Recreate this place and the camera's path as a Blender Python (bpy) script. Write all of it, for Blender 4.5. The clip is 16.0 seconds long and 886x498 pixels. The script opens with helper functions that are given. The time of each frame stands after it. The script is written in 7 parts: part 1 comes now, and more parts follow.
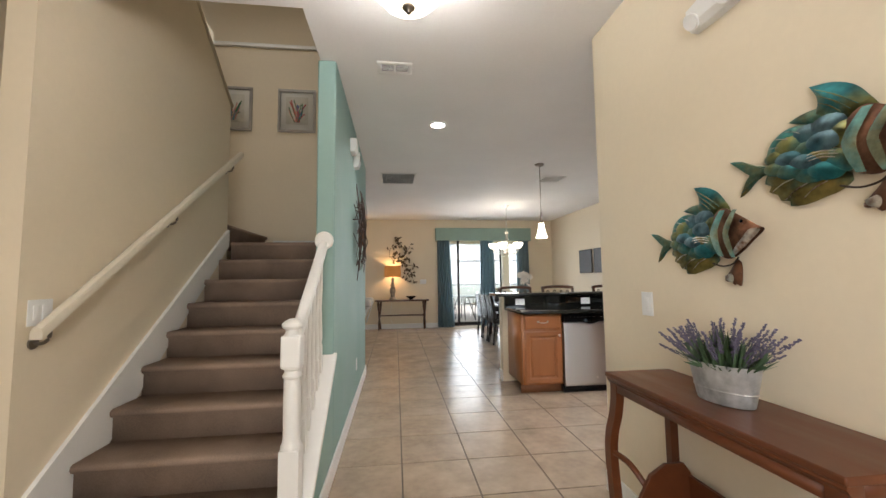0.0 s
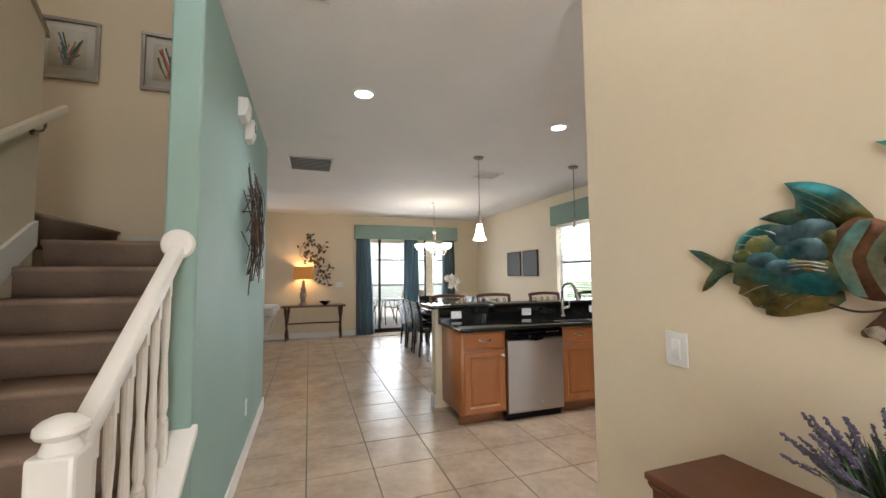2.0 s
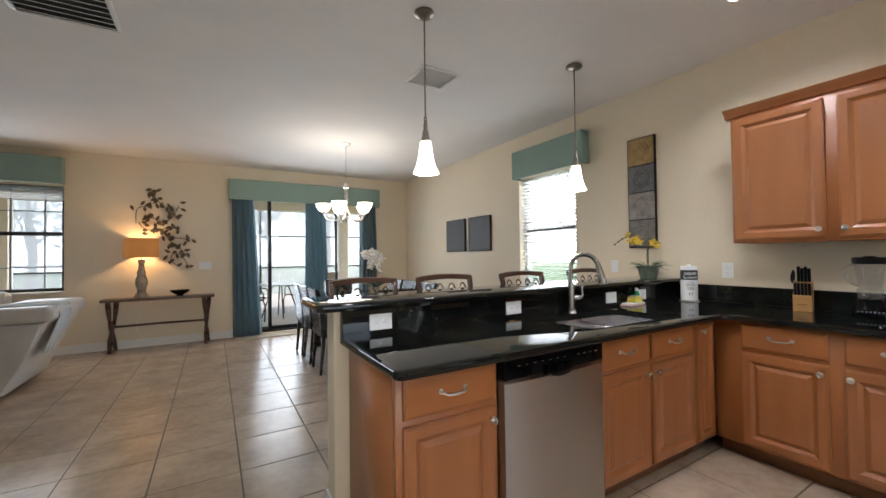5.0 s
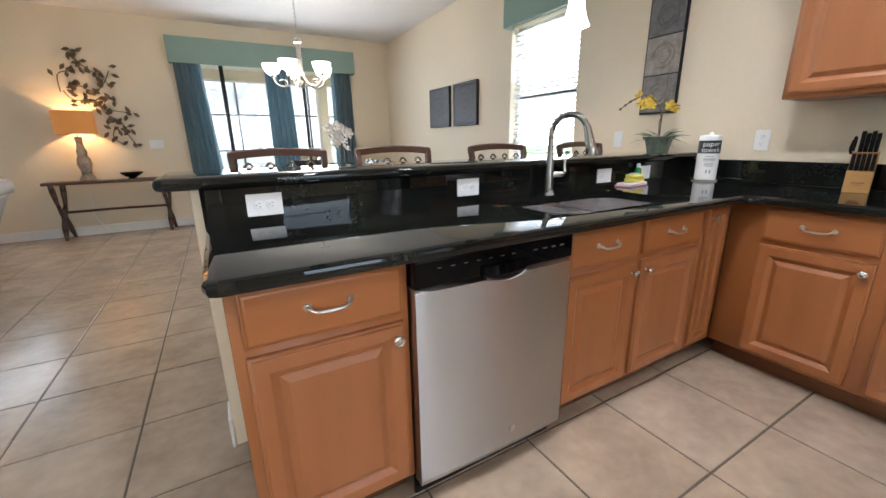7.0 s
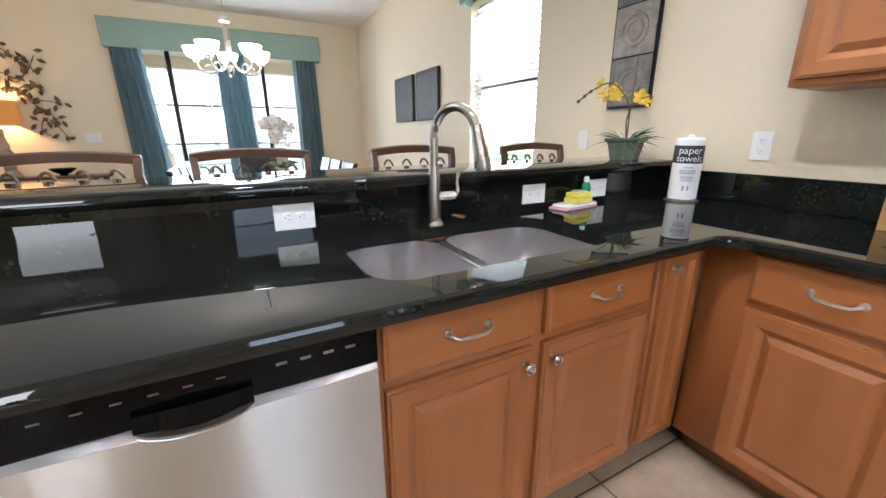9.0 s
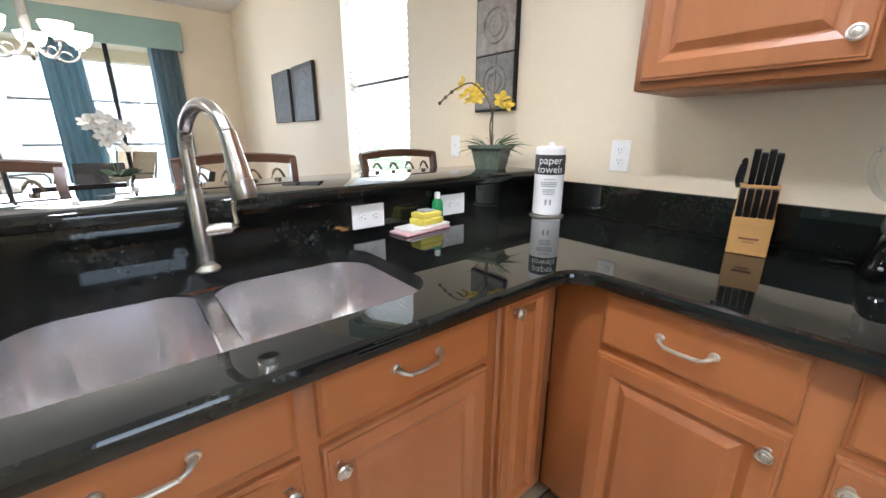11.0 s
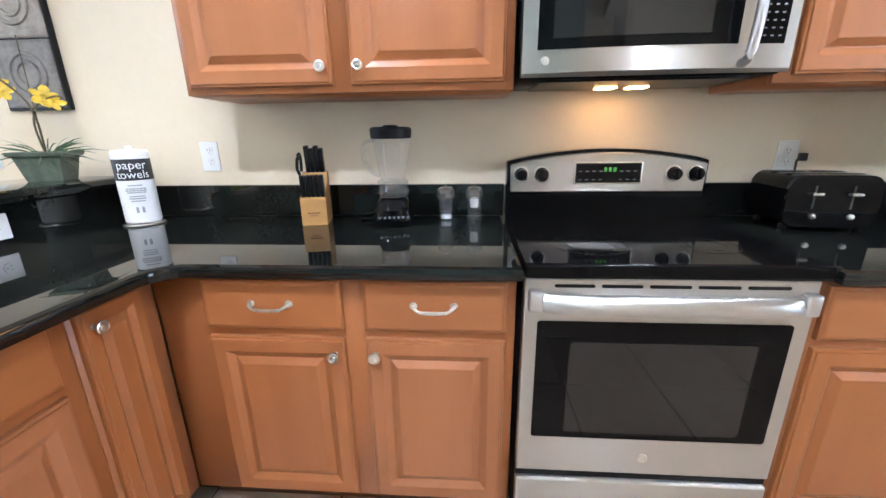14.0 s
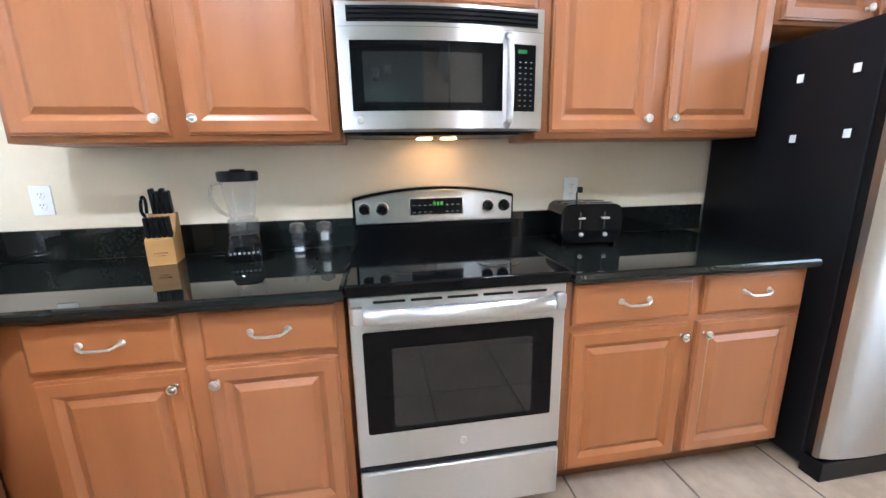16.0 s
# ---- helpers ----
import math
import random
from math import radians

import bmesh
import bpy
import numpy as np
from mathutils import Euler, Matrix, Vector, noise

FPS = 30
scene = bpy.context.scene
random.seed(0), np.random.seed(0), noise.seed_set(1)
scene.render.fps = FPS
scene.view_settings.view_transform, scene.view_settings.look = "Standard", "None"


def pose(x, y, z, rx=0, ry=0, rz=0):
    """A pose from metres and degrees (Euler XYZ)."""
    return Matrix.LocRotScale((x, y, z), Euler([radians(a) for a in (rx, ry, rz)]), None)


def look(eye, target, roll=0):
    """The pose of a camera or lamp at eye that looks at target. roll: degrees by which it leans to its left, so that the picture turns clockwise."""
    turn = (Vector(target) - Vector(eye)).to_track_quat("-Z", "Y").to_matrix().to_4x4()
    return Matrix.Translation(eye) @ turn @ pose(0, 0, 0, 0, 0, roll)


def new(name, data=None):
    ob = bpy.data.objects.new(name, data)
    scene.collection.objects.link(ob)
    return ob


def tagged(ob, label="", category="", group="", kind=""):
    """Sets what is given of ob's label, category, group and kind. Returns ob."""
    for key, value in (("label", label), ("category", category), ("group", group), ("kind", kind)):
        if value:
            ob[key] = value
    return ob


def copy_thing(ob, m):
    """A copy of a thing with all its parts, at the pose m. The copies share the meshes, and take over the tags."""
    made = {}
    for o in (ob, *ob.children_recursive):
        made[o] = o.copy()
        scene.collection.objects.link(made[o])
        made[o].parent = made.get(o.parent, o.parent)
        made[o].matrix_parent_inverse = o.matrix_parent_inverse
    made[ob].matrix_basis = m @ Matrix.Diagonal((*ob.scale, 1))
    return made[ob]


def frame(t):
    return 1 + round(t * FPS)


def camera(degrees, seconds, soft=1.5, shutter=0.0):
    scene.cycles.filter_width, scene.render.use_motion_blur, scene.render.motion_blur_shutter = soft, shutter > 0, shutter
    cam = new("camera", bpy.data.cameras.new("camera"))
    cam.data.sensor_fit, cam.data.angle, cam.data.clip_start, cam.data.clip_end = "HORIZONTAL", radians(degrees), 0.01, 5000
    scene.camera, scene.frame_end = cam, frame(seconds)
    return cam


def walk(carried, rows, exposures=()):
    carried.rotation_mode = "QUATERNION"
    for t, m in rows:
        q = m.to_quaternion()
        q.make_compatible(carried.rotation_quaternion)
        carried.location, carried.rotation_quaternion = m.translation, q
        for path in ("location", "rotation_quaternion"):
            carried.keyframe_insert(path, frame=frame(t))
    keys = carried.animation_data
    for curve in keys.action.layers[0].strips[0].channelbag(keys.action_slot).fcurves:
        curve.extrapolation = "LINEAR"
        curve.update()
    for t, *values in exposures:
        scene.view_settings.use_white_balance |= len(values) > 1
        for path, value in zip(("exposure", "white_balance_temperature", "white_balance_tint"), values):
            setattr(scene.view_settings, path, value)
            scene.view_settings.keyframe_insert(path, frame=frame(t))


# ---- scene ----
cam = camera(97.8, 16.0)
EXPOSURE = [(0, 0.05, 6200, 10), (1.5, 0.1, 6300, 10), (3, -0.08, 6050, 12), (5.5, -0.04, 5950, 10), (6.5, 0.25, 5850, 10), (8, 0.57, 5700, 10), (10.5, 0.78, 5700, 10), (12.5, 1.0, 5500, 10), (16, 1.22, 5150, 8)]
PATH = [
    (0, (1.278, 1.545, 1.269), (1.521, 3.524, 1.419), -0.7),
    (0.5, (1.283, 1.612, 1.267), (1.797, 3.539, 1.411), -0.7),
    (1, (1.279, 1.767, 1.284), (1.891, 3.666, 1.421), -0.7),
    (1.5, (1.286, 2.013, 1.37), (1.92, 3.905, 1.502), -0.4),
    (2, (1.317, 2.336, 1.395), (1.97, 4.222, 1.526), -0.5),
    (2.5, (1.323, 2.745, 1.394), (1.991, 4.626, 1.521), -0.4),
    (3, (1.368, 3.117, 1.393), (2.071, 4.986, 1.522), -0.3),
    (3.2, (1.411, 3.258, 1.382), (2.171, 5.103, 1.511), -0.3),
    (5.3, (2.177, 4.505, 1.252), (3.22, 6.212, 1.236), -0.6),
    (5.5, (2.217, 4.54, 1.225), (3.27, 6.237, 1.122), -0.1),
    (6, (2.338, 4.632, 1.172), (3.373, 6.318, 0.879), -0.4),
    (6.5, (2.484, 4.691, 1.154), (3.468, 6.367, 0.683), -0.7),
    (7, (2.682, 4.734, 1.171), (3.63, 6.409, 0.63), -0.9),
    (7.5, (2.871, 4.789, 1.17), (3.776, 6.483, 0.61), -0.6),
    (8, (3.094, 4.866, 1.19), (3.983, 6.563, 0.616), -0.4),
    (8.2, (3.181, 4.888, 1.192), (4.071, 6.586, 0.621), -0.4),
    (10.3, (3.921, 5.147, 1.221), (4.844, 6.824, 0.641), -0.1),
    (10.5, (3.949, 5.152, 1.222), (4.956, 6.78, 0.644), 0.1),
    (11, (3.991, 5.096, 1.221), (5.201, 6.584, 0.653), 0.1),
    (11.5, (3.998, 5.042, 1.208), (5.43, 6.322, 0.651), 0.0),
    (12, (3.99, 4.986, 1.207), (5.591, 6.044, 0.643), -0.1),
    (12.5, (4.0, 4.941, 1.193), (5.74, 5.756, 0.639), -0.1),
    (13, (3.994, 4.887, 1.196), (5.826, 5.462, 0.636), -0.2),
    (13.5, (3.977, 4.836, 1.193), (5.869, 5.172, 0.636), -0.4),
    (14, (3.936, 4.797, 1.213), (5.85, 4.934, 0.649), -0.8),
    (14.5, (3.886, 4.755, 1.225), (5.815, 4.742, 0.699), -0.8),
    (15, (3.814, 4.679, 1.248), (5.753, 4.569, 0.769), -0.9),
    (15.5, (3.758, 4.605, 1.256), (5.697, 4.422, 0.803), -1.1),
    (16, (3.723, 4.546, 1.258), (5.65, 4.233, 0.824), -1.1),
]
walk(cam, [(t, look(eye, target, roll)) for t, eye, target, roll in PATH], EXPOSURE)

# ---------- light ----------
SUN_EL, SUN_AZ = 52, 250
world = bpy.data.worlds.new("sky")
scene.world = world
world.use_nodes = True
wn, wl = world.node_tree.nodes, world.node_tree.links
sky = wn.new("ShaderNodeTexSky")
sky.sky_type = "NISHITA"
sky.sun_disc = False
sky.sun_elevation, sky.sun_rotation = radians(SUN_EL), radians(SUN_AZ)
wn["Background"].inputs[1].default_value = 0.15
wl.new(sky.outputs[0], wn["Background"].inputs[0])


def lamp(name, kind, energy, m, color=(1, 1, 1), **more):
    data = bpy.data.lights.new(name, kind)
    data.energy, data.color = energy, color
    if "size" in more:
        data.shape, data.size, data.size_y = "RECTANGLE", more["size"][0], more["size"][1]
    if "radius" in more:
        data.shadow_soft_size = more["radius"]
    if "cone" in more:
        data.spot_size, data.spot_blend = radians(more["cone"]), 0.6
    ob = new(name, data)
    ob.matrix_world = m
    return ob


sun = lamp("sun", "SUN", 5.0, look((0, 0, 0), (-math.sin(radians(SUN_AZ)) * math.cos(radians(SUN_EL)), -math.cos(radians(SUN_AZ)) * math.cos(radians(SUN_EL)), -math.sin(radians(SUN_EL)))), (1, 0.95, 0.87))
sun.data.angle = radians(0.5)
WARM, NEUTRAL = (1.0, 0.86, 0.70), (1.0, 0.97, 0.95)
# daylight standing in the openings, besides two added fill lamps
lamp("daylight_patio", "AREA", 60, look((3.55, 11.72, 1.2), (3.55, 8, 1.0)), (0.93, 0.97, 1.0), size=(2.0, 2.0))
lamp("daylight_side", "AREA", 16, look((5.66, 7.75, 1.6), (3, 7.75, 1.2)), (0.93, 0.97, 1.0), size=(0.8, 1.2))
lamp("daylight_living", "AREA", 20, look((-0.2, 11.72, 1.6), (-0.2, 8, 1.0)), (0.93, 0.97, 1.0), size=(1.0, 1.3))
# added fill before the closed entry wall, for an assumed unseen front door
lamp("entry_fill", "AREA", 55, look((1.2, 0.3, 1.5), (1.2, 4, 1.2)), (1.0, 0.97, 0.92), size=(0.9, 1.9))
# added fill under the closed stairwell ceiling; no window or lamp is modelled there
lamp("stairwell_fill", "AREA", 11, look((-0.6, 5.2, 5.2), (-0.3, 5.4, 2.0)), (1.0, 0.95, 0.88), size=(1.2, 1.2))
lamp("daylight_kitchen", "AREA", 16, look((3.9, 1.62, 1.62), (3.9, 4, 1.4)), (0.86, 0.94, 1.0), size=(1.0, 1.2))
# the last two (y = 3.6) are unseen, added to brighten the kitchen
DOWNLIGHTS = [(1.70, 5.28), (3.567, 5.406), (4.742, 5.434), (3.567, 3.6), (4.742, 3.6)]
for (dx, dy), watts in zip(DOWNLIGHTS, (56, 100, 38, 56, 38)):
    lamp("downlight_beam", "SPOT", watts, look((dx, dy, 2.775), (dx, dy + 0.001, 0)), NEUTRAL, radius=0.08, cone=150)


# ---------- materials ----------
def material(name, color, rough=0.5, metal=0.0, var=0.06, scale=3.0, fine=60.0, bump=0.0, bscale=120.0, spec=0.5, stretch=None, coat=0.0, emit=None, strength=0.0, trans=0.0, rvar=0.1):
    """A surface with colour variation at two scales, uneven gloss and fine relief."""
    mat = bpy.data.materials.new(name)
    mat.use_nodes = True
    nodes, links = mat.node_tree.nodes, mat.node_tree.links
    b = nodes["Principled BSDF"]
    b.inputs["Roughness"].default_value, b.inputs["Metallic"].default_value = rough, metal
    b.inputs["Specular IOR Level"].default_value = spec
    b.inputs["Coat Weight"].default_value = coat
    b.inputs["Coat Roughness"].default_value = 0.08
    b.inputs["Transmission Weight"].default_value = trans
    tc = nodes.new("ShaderNodeTexCoord")
    mp = nodes.new("ShaderNodeMapping")
    links.new(tc.outputs["Object"], mp.inputs[0])
    if stretch:
        mp.inputs["Scale"].default_value = stretch
    n1, n2 = nodes.new("ShaderNodeTexNoise"), nodes.new("ShaderNodeTexNoise")
    n1.inputs["Scale"].default_value, n2.inputs["Scale"].default_value = scale, fine
    n1.inputs["Detail"].default_value = 4
    links.new(mp.outputs[0], n1.inputs[0])
    links.new(mp.outputs[0], n2.inputs[0])
    add = nodes.new("ShaderNodeMath")
    add.operation = "MULTIPLY_ADD"
    add.inputs[1].default_value = 0.4
    links.new(n2.outputs[0], add.inputs[0])
    links.new(n1.outputs[0], add.inputs[2])
    ramp = nodes.new("ShaderNodeMapRange")
    ramp.inputs[1].default_value, ramp.inputs[2].default_value = 0.4, 1.0
    ramp.inputs[3].default_value, ramp.inputs[4].default_value = 1 - var * 2, 1 + var * 2
    links.new(add.outputs[0], ramp.inputs[0])
    info = nodes.new("ShaderNodeObjectInfo")
    hs = nodes.new("ShaderNodeHueSaturation")
    hs.inputs["Color"].default_value = (*color, 1)
    links.new(ramp.outputs[0], hs.inputs["Value"])
    links.new(hs.outputs[0], b.inputs["Base Color"])
    if rvar:
        rr = nodes.new("ShaderNodeMapRange")
        rr.inputs[3].default_value, rr.inputs[4].default_value = max(0.02, rough * (1 - rvar * 2)), min(1, rough * (1 + rvar * 2))
        rr.inputs[1].default_value, rr.inputs[2].default_value = 0.3, 0.7
        links.new(n1.outputs[0], rr.inputs[0])
        links.new(rr.outputs[0], b.inputs["Roughness"])
    if bump:
        n3 = nodes.new("ShaderNodeTexNoise")
        n3.inputs["Scale"].default_value = bscale
        links.new(mp.outputs[0], n3.inputs[0])
        bp = nodes.new("ShaderNodeBump")
        bp.inputs["Strength"].default_value, bp.inputs["Distance"].default_value = bump, 0.003
        links.new(n3.outputs[0], bp.inputs["Height"])
        links.new(bp.outputs[0], b.inputs["Normal"])
    if emit:
        b.inputs["Emission Color"].default_value, b.inputs["Emission Strength"].default_value = (*emit, 1), strength
    return mat


CREAM = material("cream_paint", (0.76, 0.66, 0.50), 0.6, var=0.02, scale=1.2, fine=30, bump=0.12, bscale=90)
GREEN = material("seafoam_paint", (0.255, 0.385, 0.350), 0.6, var=0.02, scale=1.2, fine=30, bump=0.12, bscale=90)
CEIL = material("ceiling_paint", (0.82, 0.80, 0.785), 0.8, var=0.02, scale=2, fine=50, bump=0.35, bscale=45)
WHITE = material("white_paint", (0.80, 0.79, 0.76), 0.35, var=0.015, fine=40)
PLATE = material("white_plastic", (0.82, 0.82, 0.81), 0.3, var=0.01)
CARPET = material("taupe_carpet", (0.31, 0.225, 0.172), 0.95, var=0.17, scale=3.2, fine=150, bump=1.0, bscale=240, spec=0.1)
GROUT = material("grout", (0.095, 0.072, 0.052), 0.85, var=0.1, fine=90)
def maple(name, stretch):
    """Honey-stained maple: broad soft figure, fine straight grain and small darker flecks under a satin varnish."""
    mat = material(name, (0.36, 0.138, 0.054), 0.37, rvar=0.06, var=0.022, scale=1.2, fine=30, stretch=stretch, bump=0.02, bscale=70, coat=0.10)
    nodes, links = mat.node_tree.nodes, mat.node_tree.links
    hs = [n for n in nodes if n.bl_idname == "ShaderNodeHueSaturation"][0]
    info = [n for n in nodes if n.bl_idname == "ShaderNodeObjectInfo"][0]
    tone, blot, mr, mix = nodes.new("ShaderNodeMapRange"), nodes.new("ShaderNodeTexNoise"), nodes.new("ShaderNodeMapRange"), nodes.new("ShaderNodeMixRGB")
    tone.inputs[3].default_value, tone.inputs[4].default_value = 0.97, 1.03
    links.new(info.outputs["Random"], tone.inputs[0])
    links.new(tone.outputs[0], hs.inputs["Saturation"])
    mp = [n for n in nodes if n.bl_idname == "ShaderNodeMapping"][0]
    blot.inputs["Scale"].default_value, blot.inputs["Detail"].default_value = 2.6, 4
    links.new(mp.outputs[0], blot.inputs[0])
    mr.inputs[1].default_value, mr.inputs[2].default_value = 0.35, 0.75
    links.new(blot.outputs[0], mr.inputs[0])
    mix.inputs[1].default_value, mix.inputs[2].default_value = (0.375, 0.143, 0.048, 1), (0.325, 0.117, 0.037, 1)
    links.new(mr.outputs[0], mix.inputs[0])
    links.new(mix.outputs[0], hs.inputs["Color"])
    nodes["Principled BSDF"].inputs["Coat Roughness"].default_value = 0.28
    return mat


WOOD, WOOD_H = maple("maple_stain", (3.5, 3.5, 0.5)), maple("maple_stain_level", (0.5, 3.5, 3.5))
# a darker brown than the cabinet fronts
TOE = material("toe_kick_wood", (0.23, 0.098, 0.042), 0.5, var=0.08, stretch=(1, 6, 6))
STEEL = material("brushed_steel", (0.58, 0.57, 0.555), 0.23, metal=1, var=0.0, scale=2, fine=120, stretch=(1, 1, 0.1), rvar=0.0, bump=0.12, bscale=6)
STEEL_V = material("brushed_steel_upright", (0.58, 0.57, 0.555), 0.23, metal=1, var=0.0, scale=2, fine=120, stretch=(1, 1, 0.1), rvar=0.0, bump=1.0, bscale=9)
for steel in (STEEL, STEEL_V):
    # brushing across the sheet draws highlights out upright
    sp = steel.node_tree.nodes["Principled BSDF"]
    sp.inputs["Anisotropic"].default_value, sp.inputs["Anisotropic Rotation"].default_value = 0.97, 0.25
    sp.inputs["Roughness"].default_value = 0.34
    tan = steel.node_tree.nodes.new("ShaderNodeCombineXYZ")
    tan.inputs[0].default_value = tan.inputs[1].default_value = 0.707
    steel.node_tree.links.new(tan.outputs[0], sp.inputs["Tangent"])
SINK_STEEL = material("satin_sink_steel", (0.78, 0.765, 0.785), 0.25, metal=1, var=0.0, scale=2, rvar=0.0)
FAUCET = material("brushed_nickel_faucet", (0.50, 0.475, 0.44), 0.27, metal=1, var=0.05)
NICKEL = material("satin_nickel", (0.72, 0.70, 0.66), 0.28, metal=1, var=0.04)
BRONZE = material("aged_nickel", (0.28, 0.25, 0.22), 0.3, metal=1, var=0.06)
BLACK_GLOSS = material("black_gloss", (0.003, 0.003, 0.0034), 0.05, var=0.1, rvar=0.0, spec=0.13)
BLACK = material("black_plastic", (0.006, 0.006, 0.0065), 0.35, spec=0.2, var=0.1, bump=0.05)
DARKGLASS = material("oven_window", (0.013, 0.0125, 0.012), 0.05, var=0.08, rvar=0, spec=0.5)
DARKWOOD = material("espresso_wood", (0.075, 0.035, 0.02), 0.3, var=0.15, scale=2, fine=40, stretch=(1, 6, 6), coat=0.2)
CHERRY = material("cherry_wood", (0.105, 0.031, 0.010), 0.38, rvar=0.1, var=0.10, scale=2.6, fine=45, stretch=(1, 6, 6), bump=0.03, bscale=80, coat=0.10, spec=0.35)
CURTAIN = material("teal_curtain", (0.195, 0.250, 0.272), 0.75, var=0.08, scale=2, fine=200, bump=0.3, bscale=400, spec=0.2)
SAGE = material("sage_valance", (0.27, 0.37, 0.32), 0.8, var=0.04, fine=200, bump=0.3, bscale=400, spec=0.2)
LEATHER = material("black_leather", (0.018, 0.016, 0.015), 0.27, var=0.12, bump=0.15, bscale=220)


def granite_material():
    mat = material("black_granite", (0.012, 0.013, 0.012), 0.012, var=0.2, scale=9, fine=90, rvar=0.0, spec=0.46)
    nodes, links = mat.node_tree.nodes, mat.node_tree.links
    tc = nodes.new("ShaderNodeTexCoord")
    vo = nodes.new("ShaderNodeTexVoronoi")
    vo.inputs["Scale"].default_value = 75
    no = nodes.new("ShaderNodeTexNoise")
    no.inputs["Scale"].default_value = 5
    no.inputs["Detail"].default_value = 8
    links.new(tc.outputs["Object"], vo.inputs[0])
    links.new(tc.outputs["Object"], no.inputs[0])
    r1 = nodes.new("ShaderNodeMapRange")
    r1.inputs[1].default_value, r1.inputs[2].default_value = 0.46, 0.70
    links.new(no.outputs[0], r1.inputs[0])
    r2 = nodes.new("ShaderNodeMapRange")
    r2.inputs[1].default_value, r2.inputs[2].default_value = 0.75, 0.10
    links.new(vo.outputs[0], r2.inputs[0])
    mul = nodes.new("ShaderNodeMath")
    mul.operation = "MULTIPLY"
    links.new(r1.outputs[0], mul.inputs[0])
    links.new(r2.outputs[0], mul.inputs[1])
    mix = nodes.new("ShaderNodeMixRGB")
    mix.inputs[1].default_value, mix.inputs[2].default_value = (0.006, 0.0065, 0.006, 1), (0.026, 0.029, 0.021, 1)
    links.new(mul.outputs[0], mix.inputs[0])
    links.new(mix.outputs[0], nodes["Principled BSDF"].inputs["Base Color"])
    return mat


GRANITE = granite_material()


def tile_material():
    mat = material("beige_tile", (0.375, 0.285, 0.205), 0.25, var=0.14, scale=3.5, fine=18, spec=0.5, rvar=0.0)
    nodes, links = mat.node_tree.nodes, mat.node_tree.links
    hs = [n for n in nodes if n.bl_idname == "ShaderNodeHueSaturation"][0]
    info = [n for n in nodes if n.bl_idname == "ShaderNodeObjectInfo"][0]
    geo = nodes.new("ShaderNodeNewGeometry")
    add = nodes.new("ShaderNodeMath")
    add.operation = "ADD"
    links.new(info.outputs["Random"], add.inputs[0])
    links.new(geo.outputs["Random Per Island"], add.inputs[1])
    mr = nodes.new("ShaderNodeMapRange")
    mr.inputs[2].default_value = 2.0
    mr.inputs[3].default_value, mr.inputs[4].default_value = 0.9, 1.1
    links.new(add.outputs[0], mr.inputs[0])
    links.new(mr.outputs[0], hs.inputs["Saturation"])
    mp = [n for n in nodes if n.bl_idname == "ShaderNodeMapping"][0]
    links.new(geo.outputs["Position"], mp.inputs[0])
    return mat


TILE = tile_material()


def clear_glass(name, color=(1, 1, 1), low=0.04, high=0.7, haze=0.0):
    """Clear sheet: see-through, glossier at a slant, with white haze for plastic and glints."""
    mat = bpy.data.materials.new(name)
    mat.use_nodes = True
    nodes, links = mat.node_tree.nodes, mat.node_tree.links
    out = nodes["Material Output"]
    nodes.remove(nodes["Principled BSDF"])
    tr, gl, mix, lw = nodes.new("ShaderNodeBsdfTransparent"), nodes.new("ShaderNodeBsdfGlossy"), nodes.new("ShaderNodeMixShader"), nodes.new("ShaderNodeLayerWeight")
    tr.inputs[0].default_value = (*color, 1)
    gl.inputs["Roughness"].default_value = 0.01
    lw.inputs[0].default_value = 0.5
    power, mr = nodes.new("ShaderNodeMath"), nodes.new("ShaderNodeMapRange")
    power.operation, power.inputs[1].default_value = "POWER", 4.0
    mr.inputs[3].default_value, mr.inputs[4].default_value = low, high
    links.new(lw.outputs["Facing"], power.inputs[0])
    links.new(power.outputs[0], mr.inputs[0])
    links.new(mr.outputs[0], mix.inputs[0])
    body = tr
    if haze:
        body, df = nodes.new("ShaderNodeMixShader"), nodes.new("ShaderNodeBsdfTranslucent")
        df.inputs[0].default_value = (0.9, 0.9, 0.93, 1)
        body.inputs[0].default_value = haze
        links.new(tr.outputs[0], body.inputs[1])
        links.new(df.outputs[0], body.inputs[2])
    links.new(body.outputs[0], mix.inputs[1])
    links.new(gl.outputs[0], mix.inputs[2])
    links.new(mix.outputs[0], out.inputs[0])
    return mat


GLASS = clear_glass("window_glass")
JAR = clear_glass("clear_plastic", (0.985, 0.985, 0.995), 0.05, 0.5, 0.08)
# white mixed into the clear acrylic in place of its bright highlights
ACRYLIC = clear_glass("clear_acrylic", (0.97, 0.97, 0.97), 0.10, 0.6, 0.14)
FACETED = clear_glass("faceted_acrylic", (0.97, 0.97, 0.97), 0.16, 0.7, 0.16)
SHADE_GLOW = material("frosted_glass_lit", (0.9, 0.87, 0.8), 0.4, emit=(1.0, 0.86, 0.66), strength=5.0)
BULB = material("lamp_lens", (0.9, 0.9, 0.9), 0.4, emit=(1.0, 0.95, 0.9), strength=14.0)


